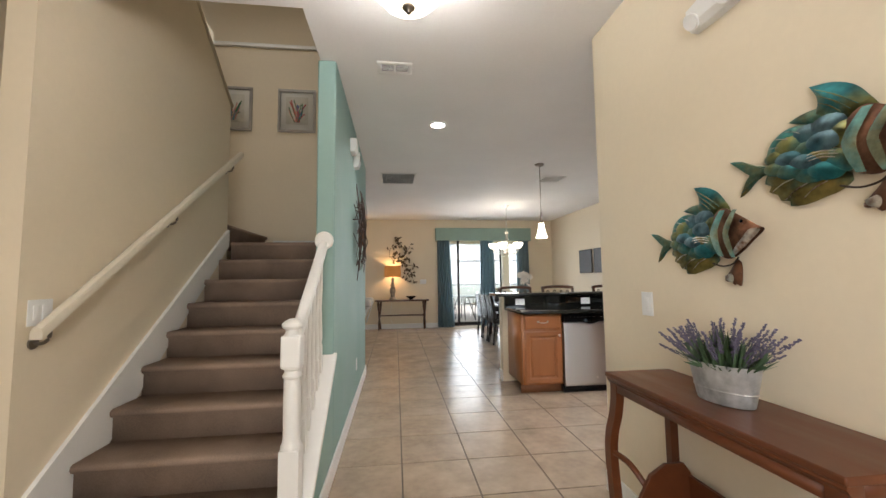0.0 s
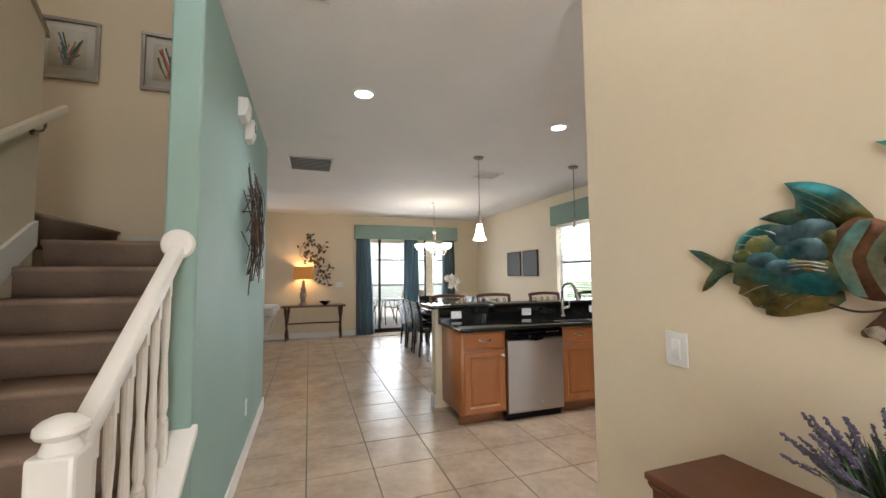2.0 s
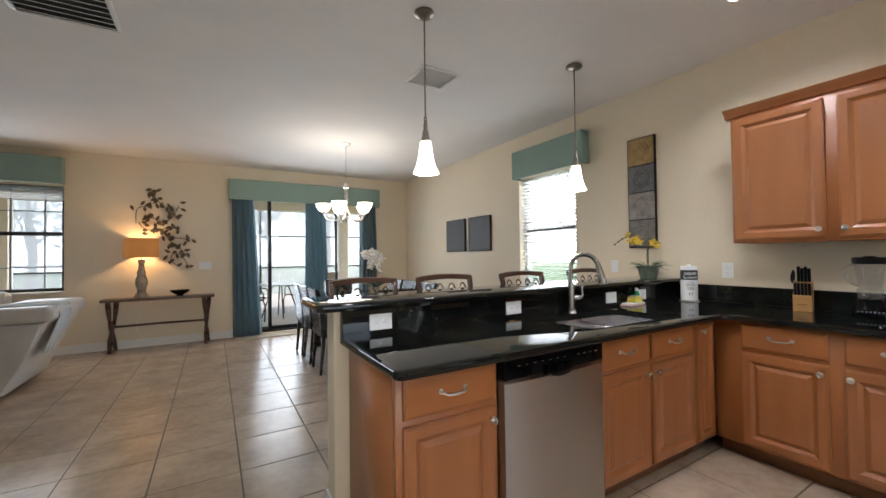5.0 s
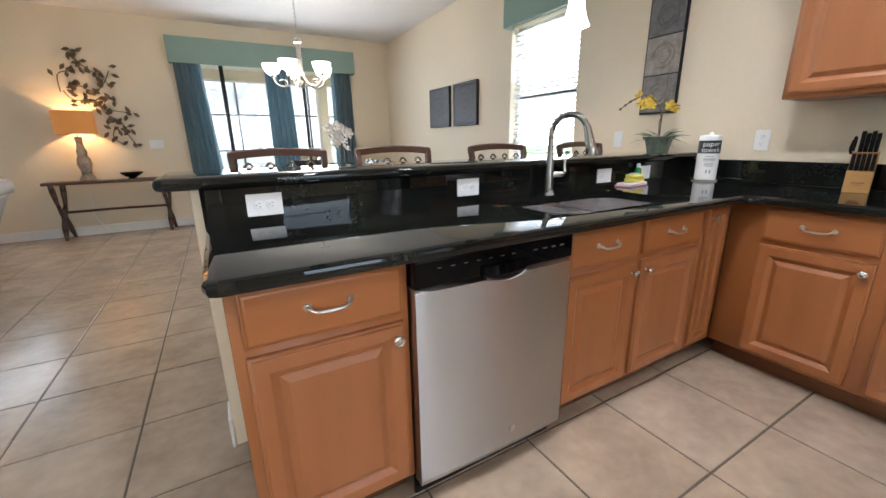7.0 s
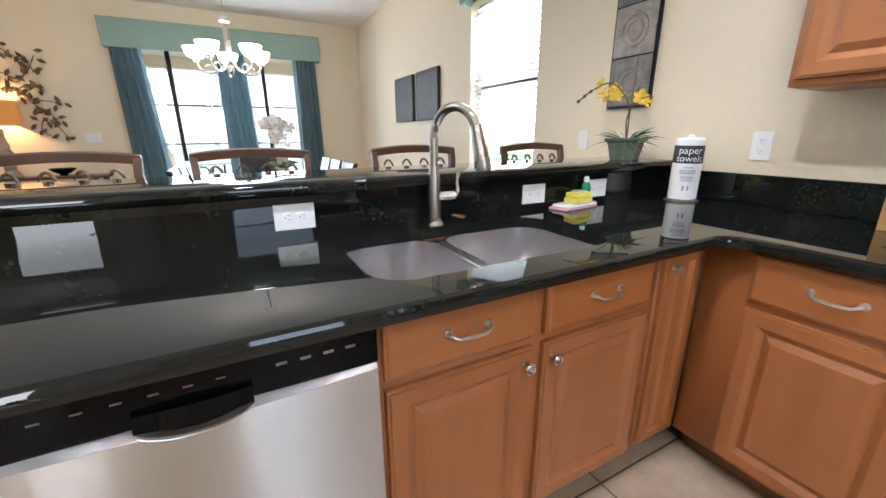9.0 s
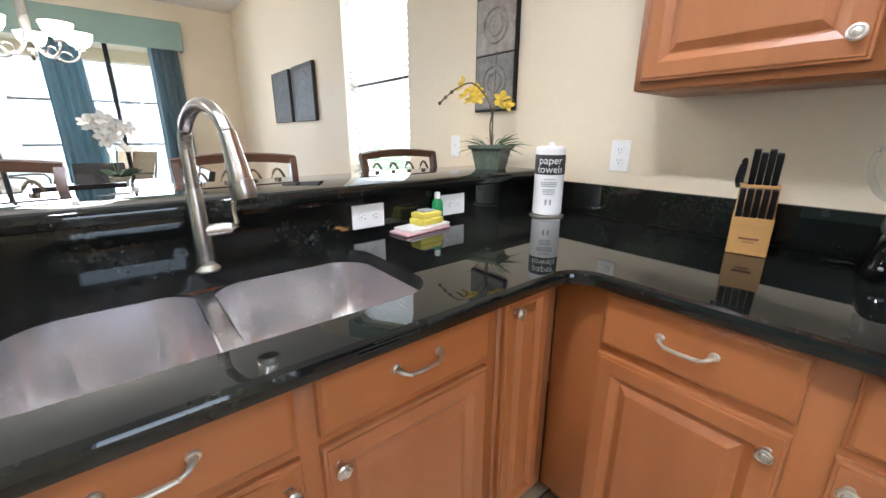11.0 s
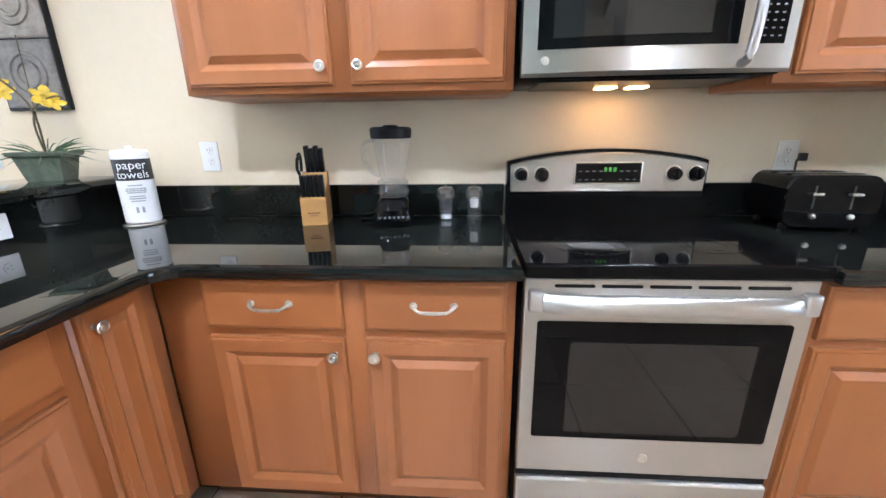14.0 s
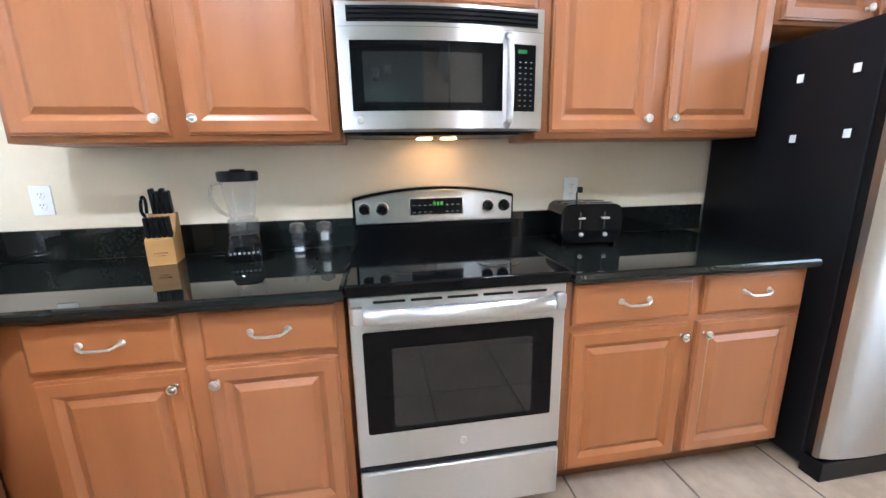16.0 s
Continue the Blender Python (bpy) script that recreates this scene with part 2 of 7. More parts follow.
# ---------- mesh helpers ----------
def crease_flats(bm):
    """Keep steep edges crisp, and broad flat faces flat beside their bevels."""
    for e in bm.edges:
        if len(e.link_faces) == 2:
            turn = e.calc_face_angle(0)
            s0, s1 = sorted(f.calc_area() for f in e.link_faces)
            level = max(f.normal.z for f in e.link_faces) > 0.9999 and s1 > 0.0003
            e.smooth = not (turn > radians(35) or (level and turn > radians(2)) or (turn > radians(2) and s1 > 0.002 and s1 > 5 * s0))


def part(name, bm, mat, parent=None, label="", smooth=True, kind=""):
    """One bmesh as one mesh object under a thing."""
    me = bpy.data.meshes.new(name)
    bmesh.ops.recalc_face_normals(bm, faces=bm.faces)
    if smooth:
        crease_flats(bm)
    bm.to_mesh(me)
    bm.free()
    for m_ in mat if isinstance(mat, (list, tuple)) else [mat]:
        me.materials.append(m_)
    if smooth:
        me.polygons.foreach_set("use_smooth", [True] * len(me.polygons))
    ob = new(name, me)
    if parent:
        ob.parent = parent
    return tagged(ob, label=label, kind=kind)


def thing(name, m, label, category, group="", kind=""):
    ob = new(name)
    ob.matrix_world = m
    ob.empty_display_size = 0.1
    return tagged(ob, label, category, group, kind)


def empty():
    return bmesh.new()


def box(bm, x0, x1, y0, y1, z0, z1, bevel=0.0, seg=2, m=None):
    r = bmesh.ops.create_cube(bm, size=1)
    vs = r["verts"]
    for v in vs:
        v.co = Vector((x0 + (v.co.x + 0.5) * (x1 - x0), y0 + (v.co.y + 0.5) * (y1 - y0), z0 + (v.co.z + 0.5) * (z1 - z0)))
        if m:
            v.co = m @ v.co
    if bevel:
        es = list({e for v in vs for e in v.link_edges})
        bmesh.ops.bevel(bm, geom=es, offset=bevel, segments=seg, profile=0.5, affect="EDGES")
    return bm


def block(x0, x1, y0, y1, z0, z1, bevel=0.0, seg=2, m=None):
    return box(empty(), x0, x1, y0, y1, z0, z1, bevel, seg, m)


def loft(bm, rings, closed=True, cap0=True, cap1=True):
    """Skin a row of point rings."""
    vr = [[bm.verts.new(p) for p in ring] for ring in rings]
    n = len(vr[0])
    for a, b in zip(vr, vr[1:]):
        for i in range(n if closed else n - 1):
            j = (i + 1) % n
            bm.faces.new((a[i], a[j], b[j], b[i]))
    if cap0 and closed:
        bm.faces.new(vr[0][::-1])
    if cap1 and closed:
        bm.faces.new(vr[-1])
    return bm


def lathe(bm, profile, n=24, at=(0, 0, 0), squash=(1, 1), cap0=True, cap1=True, m=None):
    rings = []
    for r, z in profile:
        ring = [Vector((at[0] + r * squash[0] * math.cos(2 * math.pi * i / n), at[1] + r * squash[1] * math.sin(2 * math.pi * i / n), at[2] + z)) for i in range(n)]
        rings.append([m @ p for p in ring] if m else ring)
    return loft(bm, rings, True, cap0, cap1)


def tube(bm, pts, r, n=8, cap=True):
    """A round bar along points; r is one radius or one a point."""
    pts = [Vector(p) for p in pts]
    rs = r if isinstance(r, (list, tuple)) else [r] * len(pts)
    rings = []
    for i, p in enumerate(pts):
        d = (pts[min(i + 1, len(pts) - 1)] - pts[max(i - 1, 0)]).normalized()
        ref = Vector((0, 0, 1)) if abs(d.z) < 0.9 else Vector((1, 0, 0))
        a = d.cross(ref).normalized()
        b = d.cross(a)
        rings.append([p + rs[i] * (math.cos(2 * math.pi * k / n) * a + math.sin(2 * math.pi * k / n) * b) for k in range(n)])
    return loft(bm, rings, True, cap, cap)


def smooth_path(pts, n=6):
    """Points on a soft curve through the given ones."""
    pts = [Vector(p) for p in pts]
    out = []
    for i in range(len(pts) - 1):
        p0, p1, p2, p3 = pts[max(i - 1, 0)], pts[i], pts[i + 1], pts[min(i + 2, len(pts) - 1)]
        for k in range(n):
            t = k / n
            out.append(0.5 * ((2 * p1) + (p2 - p0) * t + (2 * p0 - 5 * p1 + 4 * p2 - p3) * t * t + (3 * p1 - p0 - 3 * p2 + p3) * t ** 3))
    return out + [pts[-1]]


def prism(bm, outline, axis, a, b, bevel=0.0):
    """An outline of 2D points pushed from a to b along an axis ('x': points are (y, z); 'y': (x, z); 'z': (x, y))."""
    def at(p, t):
        return {"x": (t, p[0], p[1]), "y": (p[0], t, p[1]), "z": (p[0], p[1], t)}[axis]
    v0, v1 = [bm.verts.new(at(p, a)) for p in outline], [bm.verts.new(at(p, b)) for p in outline]
    n = len(outline)
    fs = [bm.faces.new(v0), bm.faces.new(v1[::-1])] + [bm.faces.new((v0[i], v1[i], v1[(i + 1) % n], v0[(i + 1) % n])) for i in range(n)]
    if bevel:
        bmesh.ops.bevel(bm, geom=list({e for f in fs for e in f.edges}), offset=bevel, segments=2, profile=0.5, affect="EDGES")
    return bm


def rounded(x0, x1, y0, y1, r, n=6):
    out = []
    for cx, cy, a in ((x1 - r, y1 - r, 0), (x0 + r, y1 - r, 90), (x0 + r, y0 + r, 180), (x1 - r, y0 + r, 270)):
        out += [(cx + r * math.cos(radians(a + 90 * i / n)), cy + r * math.sin(radians(a + 90 * i / n))) for i in range(n + 1)]
    return out


def inset_loop(loop, d):
    """The outline moved inwards by d (points run counter-clockwise)."""
    out, n = [], len(loop)
    for i in range(n):
        p0, p1, p2 = Vector(loop[i - 1]), Vector(loop[i]), Vector(loop[(i + 1) % n])
        e1, e2 = (p1 - p0).normalized(), (p2 - p1).normalized()
        n1, n2 = Vector((-e1.y, e1.x)), Vector((-e2.y, e2.x))
        s = n1 + n2
        out.append(tuple(p1 + s * (d / max(0.3, s.dot(n1)))))
    return out


def slab(bm, loop, z0, z1, r=0.012, hole=None):
    """A worktop with rounded edges, and a hole through it."""
    rings = [(r, z1), (r * 0.3, z1 - r * 0.3), (0, z1 - r), (0, z0 + r), (r * 0.3, z0 + r * 0.3), (r, z0)]
    vr = [[bm.verts.new((*p, z)) for p in inset_loop(loop, d)] for d, z in rings]
    n = len(loop)
    for a, b in zip(vr, vr[1:]):
        for i in range(n):
            bm.faces.new((a[i], b[i], b[(i + 1) % n], a[(i + 1) % n]))
    top = [bm.edges.get((vr[0][i], vr[0][(i + 1) % n])) for i in range(n)]
    low = [bm.edges.get((vr[-1][i], vr[-1][(i + 1) % n])) for i in range(n)]
    if hole:
        k = len(hole)
        h0, h1 = [bm.verts.new((*p, z1)) for p in hole], [bm.verts.new((*p, z0)) for p in hole]
        for i in range(k):
            bm.faces.new((h0[i], h0[(i + 1) % k], h1[(i + 1) % k], h1[i]))
        top += [bm.edges.get((h0[i], h0[(i + 1) % k])) for i in range(k)]
        low += [bm.edges.get((h1[i], h1[(i + 1) % k])) for i in range(k)]
    bmesh.ops.triangle_fill(bm, edges=top, use_beauty=True)
    bmesh.ops.triangle_fill(bm, edges=low, use_beauty=True)
    return bm


def panel_face(bm, x0, x1, z0, z1, y, rings):
    """A moulded front that looks along -y: nested rectangles (inset, height above y)."""
    loops = []
    for d, h in rings:
        loops.append([(x0 + d, y - h, z0 + d), (x1 - d, y - h, z0 + d), (x1 - d, y - h, z1 - d), (x0 + d, y - h, z1 - d)])
    return loft(bm, loops, True, True, True)


# ---------- structure ----------
XR, YF, H = 5.497, 11.6, 2.80          # kitchen wall, far wall, ceiling
XG, XF = 0.868, 2.537                   # green wall face, fish wall face


def wall_with_openings(name, mat, axis, face, back, a0, a1, z1, openings, label, z0=0.0):
    """A wall along an axis with its rectangular openings cut through."""
    bm = empty()
    cuts = sorted({a0, a1, *[o[0] for o in openings], *[o[1] for o in openings]})
    for s, e in zip(cuts, cuts[1:]):
        holes = sorted([(o[2], o[3]) for o in openings if o[0] <= s and o[1] >= e])
        z = z0
        for lo, hi in holes + [(z1, z1)]:
            if lo > z:
                if axis == "x":
                    box(bm, s, e, min(face, back), max(face, back), z, lo)
                else:
                    box(bm, min(face, back), max(face, back), s, e, z, lo)
            z = hi
    bmesh.ops.remove_doubles(bm, verts=bm.verts, dist=0.0005)
    return tagged(part(name, bm, mat, smooth=False), label, "wall", kind="structure")


wall_with_openings("wall_far", CREAM, "x", YF, YF + 0.2, -3.2, XR, H, [(-0.75, 0.335, 0.87, 2.3), (2.42, 4.74, 0.02, 2.40)], "cream painted wall with patio door and window")
wall_with_openings("wall_kitchen", CREAM, "y", XR, XR + 0.2, 1.7, YF + 0.2, H, [(7.30, 8.20, 0.90, 2.26)], "cream painted kitchen and dining wall with window")
tagged(part("wall_foyer", block(XF, XF + 0.12, 0.2, 3.80, 0, H, 0.012, 3), CREAM), "cream painted entry wall with rounded corner", "wall", kind="structure")
wall_with_openings("wall_kitchen_back", CREAM, "x", 1.85, 1.70, XF + 0.12, XR, H, [(3.35, 4.45, 0.95, 2.28)], "cream painted kitchen wall with a window")
tagged(part("wall_entry", block(-1.55, XF, 0.1, 0.2, 0, H), CREAM, smooth=False), "plain cream painted entry wall", "wall", kind="structure")
tagged(part("wall_entry_side", block(-1.65, -1.55, 0.1, 6.90, 0, 5.3), CREAM, smooth=False), "plain cream painted side wall", "wall", kind="structure")
tagged(part("wall_stair_back", block(-1.55, 0.744, 6.78, 6.90, 0, 4.38), CREAM, smooth=False), "cream painted wall behind the stair landing", "wall", kind="structure")
tagged(part("wall_stair_upper", block(-1.55, 0.744, 7.05, 7.15, 4.38, 5.3), CREAM, smooth=False), "cream painted upper stairwell wall", "wall", kind="structure")
tagged(part("wall_stair_side", block(0.76, 0.86, 3.7, 7.15, H + 0.02, 5.3), CREAM, smooth=False), "cream painted upper stairwell side", "wall", kind="structure")
tagged(part("wall_stair_front", block(-1.55, 0.76, 3.58, 3.70, H + 0.02, 5.3), CREAM, smooth=False), "cream painted upper stairwell front", "wall", kind="structure")
tagged(part("wall_green", block(XG - 0.124, XG, 4.22, 6.90, 0, H, 0.012, 3), GREEN), "seafoam green painted hall wall with rounded end", "wall", kind="structure")
tagged(part("wall_living", block(-3.3, -3.2, 6.9, YF + 0.2, 0, H), CREAM, smooth=False), "plain cream living room wall", "wall", kind="structure")
tagged(part("wall_living_back", block(-3.2, -1.55, 6.80, 6.9, 0, H), CREAM, smooth=False), "plain cream living room wall", "wall", kind="structure")
tagged(part("wall_pony", block(2.585, XR, 6.27, 6.39, 0, 1.028, 0.004), CREAM), "cream half-height wall behind the kitchen counter", "wall", kind="structure")
bm = empty()
box(bm, -3.2, XR, 6.90, YF, H, H + 0.12)
box(bm, 0.76, XR, 0.2, 6.90, H, H + 0.12)
box(bm, -1.55, 0.76, 0.2, 3.70, H, H + 0.12)
tagged(part("ceiling", bm, CEIL, smooth=False), "light grey textured ceiling", "ceiling", kind="structure")
tagged(part("ceiling_stairwell", block(-1.65, 0.86, 3.58, 7.15, 5.3, 5.4), CEIL, smooth=False), "light textured stairwell ceiling", "ceiling", kind="structure")
# stair middle wall: sloping top that climbs towards the entry
bm = empty()
prism(bm, [(3.436, 0), (5.50, 0), (5.50, 3.00), (3.436, 4.62)], "x", -0.47, -0.345)
tagged(part("wall_stair_middle", bm, CREAM, smooth=False), "cream painted wall beside the stairs with sloping top", "wall", kind="structure")
bm = empty()
prism(bm, [(5.52, 2.985), (5.52, 3.02), (3.436, 4.655), (3.436, 4.62)], "x", -0.485, -0.33)
tagged(part("trim_stair_cap", bm, CREAM), "cream sloping wall cap", "trim", kind="structure")


def baseboard(x0, x1, y0, y1, h=0.12, name="baseboard"):
    bm = block(x0, x1, y0, y1, 0, h, 0.004)
    return tagged(part(name, bm, WHITE), "white painted baseboard", "baseboard", kind="structure")


baseboard(XG + 0.001, XG + 0.014, 3.56, 6.90)
baseboard(XG - 0.124, XG + 0.014, 6.901, 6.914)
baseboard(-3.2, 2.41, YF - 0.014, YF - 0.001)
baseboard(4.75, XR, YF - 0.014, YF - 0.001)
baseboard(XR - 0.014, XR - 0.001, 6.4, YF - 0.02)
baseboard(XF - 0.014, XF - 0.001, 0.2, 3.80)
baseboard(XF - 0.014, XF + 0.134, 3.801, 3.814)
baseboard(2.571, 2.584, 6.26, 6.40, 0.13)
baseboard(2.585, XR - 0.02, 6.391, 6.404, 0.13)
tagged(part("floor", block(-3.2, XR, 0.2, YF, -0.12, -0.004), GROUT, smooth=False), "beige ceramic tile floor with dark grout", "floor", kind="structure")


# ---------- kitchen cabinets ----------
DOOR_RINGS = [(0, 0), (0, 0.011), (0.002, 0.014), (0.007, 0.0155), (0.0085, 0.019), (0.012, 0.0205), (0.045, 0.0205), (0.048, 0.019), (0.064, 0.008), (0.068, 0.0075), (0.070, 0.009), (0.087, 0.0185), (0.090, 0.0195)]
SLIM_RINGS = [(0, 0), (0, 0.011), (0.002, 0.014), (0.007, 0.0155), (0.0085, 0.019), (0.012, 0.0205), (0.036, 0.0205), (0.038, 0.019), (0.048, 0.009), (0.051, 0.0085), (0.053, 0.010), (0.066, 0.0185), (0.068, 0.0195)]
DRAWER_RINGS = [(0, 0), (0, 0.011), (0.0015, 0.0135), (0.0045, 0.0145), (0.0065, 0.0170), (0.0110, 0.0195), (0.0150, 0.0210)]


def knob(parent, x, y, z):
    """A round dished knob with a raised button, on a short stem that points along -y."""
    bm = empty()
    lathe(bm, [(0.009, 0), (0.007, 0.003), (0.0055, 0.007), (0.0055, 0.013), (0.011, 0.017), (0.0160, 0.020), (0.0168, 0.0225), (0.0160, 0.025), (0.0125, 0.027), (0.0110, 0.0262), (0.0085, 0.0262), (0.0070, 0.0285), (0.0030, 0.0300)], 18, m=pose(x, y, z, 90))
    return part("knob", bm, NICKEL, parent, "satin nickel round knob")


def pull(parent, x, y, z, w=0.108):
    """A pull with upturned flared ends and a thicker ringed grip that hangs a little below them."""
    bm = empty()
    h = w / 2
    half = [(1.0, 0.0, 0.005, 0.0075), (0.97, 0.010, 0.006, 0.0070), (0.90, 0.017, 0.005, 0.0055), (0.80, 0.021, 0.001, 0.0042), (0.66, 0.023, -0.002, 0.0040), (0.62, 0.023, -0.0025, 0.0056), (0.57, 0.023, -0.003, 0.0042), (0.30, 0.024, -0.0035, 0.0048), (0.0, 0.024, -0.004, 0.0050)]
    row = [(-u, d, q, r) for u, d, q, r in half] + [(u, d, q, r) for u, d, q, r in half[-2::-1]]
    tube(bm, [(x + u * h, y - d, z + q) for u, d, q, r in row], [r for u, d, q, r in row], 10)
    for s in (-1, 1):
        lathe(bm, [(0.0115, 0), (0.0105, 0.003), (0.0085, 0.005)], 12, m=pose(x + s * h, y, z + 0.007, 90))
    return part("pull", bm, NICKEL, parent, "satin nickel drawer pull with flared ends")


def cabinet(name, m, width, depth, z0, z1, fronts, label, toe=True, crown=False, end=None):
    """A face-frame cabinet, its front at local y = 0, looking along -y. fronts: (kind, x0, x1, z0, z1, knob corner)."""
    cab = thing(name, m, label, "cabinet", "kitchen cabinets")
    bm = empty()
    if name == "sink_cabinet":
        box(bm, 0, width, 0.02, depth, z0, 0.60)
        box(bm, 0, width, depth - 0.01, depth, 0.60, z1)
    else:
        box(bm, 0, width, 0.02, depth, z0, z1)
    box(bm, 0.001, width - 0.001, 0.0, 0.021, z0 + 0.001, z1 - 0.001, 0.0015, 1)
    part("body", bm, WOOD, cab)
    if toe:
        part("toe_kick", block(0, width, 0.075, 0.09, 0.0, z0 - 0.001), TOE, cab, "darker brown recessed toe kick")
    for kind, x0, x1, a, b, corner in fronts:
        if kind == "drawer":
            d = part("drawer_front", panel_face(empty(), x0, x1, a, b, -0.001, DRAWER_RINGS), WOOD_H, cab)
            pull(d, (x0 + x1) / 2, -0.021, (a + b) / 2)
        else:
            d = part("door", panel_face(empty(), x0, x1, a, b, -0.001, SLIM_RINGS if x1 - x0 < 0.25 else DOOR_RINGS), WOOD, cab)
            kx = x0 + 0.028 if "l" in corner else x1 - 0.028
            kz = b - 0.045 if "t" in corner else a + 0.05
            knob(d, kx, -0.021, kz)
    if crown:
        prof = [(0.03, z1), (0.0, z1), (-0.012, z1 + 0.008), (-0.016, z1 + 0.022), (-0.04, z1 + 0.045), (-0.046, z1 + 0.058), (0.03, z1 + 0.058)]
        bm = prism(empty(), prof, "x", -0.03 if end in ("l", "lr") else 0.001, width + (0.03 if end in ("r", "lr") else -0.001))
        part("crown_moulding", bm, WOOD_H, cab, "stained wood crown moulding")
    return cab


PY, PX, UX = 5.69, 4.895, 5.19          # faces: peninsula, wall run, wall cabinets
Z0, Z1 = 0.10, 0.860
DR, DO = (0.697, 0.845), (0.118, 0.672)
base_label = "honey-stained maple base cabinet under the black granite counter"
cabinet("base_cabinet", pose(2.645, PY, 0), 0.458, 0.535, Z0, Z1, [("drawer", 0.027, 0.437, *DR, ""), ("door", 0.027, 0.437, *DO, "tr")], base_label)
cabinet("sink_cabinet", pose(3.728, PY, 0), 0.920, 0.535, Z0, Z1, [("drawer", 0.012, 0.415, *DR, ""), ("drawer", 0.452, 0.876, *DR, ""), ("door", 0.012, 0.415, *DO, "tr"), ("door", 0.452, 0.876, *DO, "tl")], "honey-stained maple sink cabinet with paired doors")
cabinet("corner_cabinet", pose(4.649, PY, 0), 0.245, 0.535, Z0, Z1, [("door", 0.014, 0.192, 0.13, 0.842, "tl")], "narrow honey-stained maple corner cabinet")
TURN_R = -90
cabinet("base_cabinet", pose(PX, PY - 0.001, 0, 0, 0, TURN_R), 1.017, 0.60, Z0, Z1, [("drawer", 0.150, 0.545, *DR, ""), ("door", 0.150, 0.545, *DO, "tr"), ("drawer", 0.604, 0.991, *DR, ""), ("door", 0.604, 0.991, *DO, "tl")], "honey-stained maple corner base cabinet with paired doors")
cabinet("base_cabinet", pose(PX, 3.938, 0, 0, 0, TURN_R), 0.985, 0.60, Z0, Z1, [("drawer", 0.026, 0.484, *DR, ""), ("drawer", 0.532, 0.962, *DR, ""), ("door", 0.026, 0.484, *DO, "tr"), ("door", 0.522, 0.962, *DO, "tl")], "honey-stained maple base cabinet beside the fridge")
wall_label = "honey-stained maple wall cabinet with raised panel doors"
cabinet("wall_cabinet", pose(UX, 5.69, 0, 0, 0, TURN_R), 1.022, 0.305, 1.342, 2.205, [("door", 0.022, 0.477, 1.364, 2.185, "br"), ("door", 0.535, 0.997, 1.364, 2.185, "bl")], wall_label, toe=False, crown=True, end="l")
cabinet("wall_cabinet", pose(UX, 4.667, 0, 0, 0, TURN_R), 0.725, 0.305, 1.775, 2.205, [("door", 0.015, 0.345, 1.79, 2.185, "br"), ("door", 0.38, 0.71, 1.79, 2.185, "bl")], "short honey-stained maple cabinet above the microwave", toe=False, crown=True)
cabinet("wall_cabinet", pose(UX, 3.941, 0, 0, 0, TURN_R), 0.99, 0.305, 1.342, 2.205, [("door", 0.048, 0.478, 1.364, 2.185, "br"), ("door", 0.538, 0.976, 1.364, 2.185, "bl")], wall_label, toe=False, crown=True)
cabinet("wall_cabinet", pose(UX, 2.949, 0, 0, 0, TURN_R), 0.93, 0.305, 1.775, 2.205, [("door", 0.02, 0.44, 1.79, 2.185, "br"), ("door", 0.49, 0.91, 1.79, 2.185, "bl")], "short honey-stained maple cabinet above the fridge", toe=False, crown=True, end="r")

# ---------- granite ----------
CT0, CT1 = 0.862, 0.90
arc = [(4.755 + 0.075 * math.sin(radians(a)), 5.525 + 0.075 * math.cos(radians(a))) for a in range(0, 91, 10)]
sink_hole = rounded(3.75, 4.49, 5.715, 6.13, 0.10, 8)
loop = [(2.615, 5.635), (2.623, 5.61), (2.645, 5.60)] + arc + [(4.83, 4.664), (5.494, 4.664), (5.494, 6.246), (2.615, 6.246)]
counter = thing("countertop", pose(0, 0, 0), "polished black granite counter with rounded edge and sink cutout", "countertop")
part("worktop", slab(empty(), loop, CT0, CT1, 0.014, sink_hole), GRANITE, counter)
part("backsplash", block(2.615, 5.474, 6.226, 6.268, CT1 - 0.03, 1.027, 0.003), GRANITE, counter)
part("backsplash", block(5.474, 5.495, 4.664, 6.246, CT1 + 0.001, 1.027, 0.003), GRANITE, counter)
counter2 = thing("countertop", pose(0, 0, 0), "short polished black granite counter between range and fridge", "countertop")
part("worktop", slab(empty(), [(4.83, 2.980), (5.494, 2.980), (5.494, 3.936), (4.83, 3.936)], CT0, CT1, 0.014), GRANITE, counter2)
part("backsplash", block(5.474, 5.495, 2.904, 3.936, CT1 + 0.001, 1.027, 0.003), GRANITE, counter2)
bar_loop = rounded(2.497, 5.494, 6.19, 6.60, 0.03, 4)
bar = thing("breakfast_bar", pose(0, 0, 0), "polished black granite raised breakfast bar", "countertop")
part("slab", slab(empty(), bar_loop, 1.029, 1.069, 0.014), GRANITE, bar)

# ---------- sink and faucet ----------
sink = thing("sink", pose(0, 0, 0), "stainless steel undermount double bowl sink", "sink")


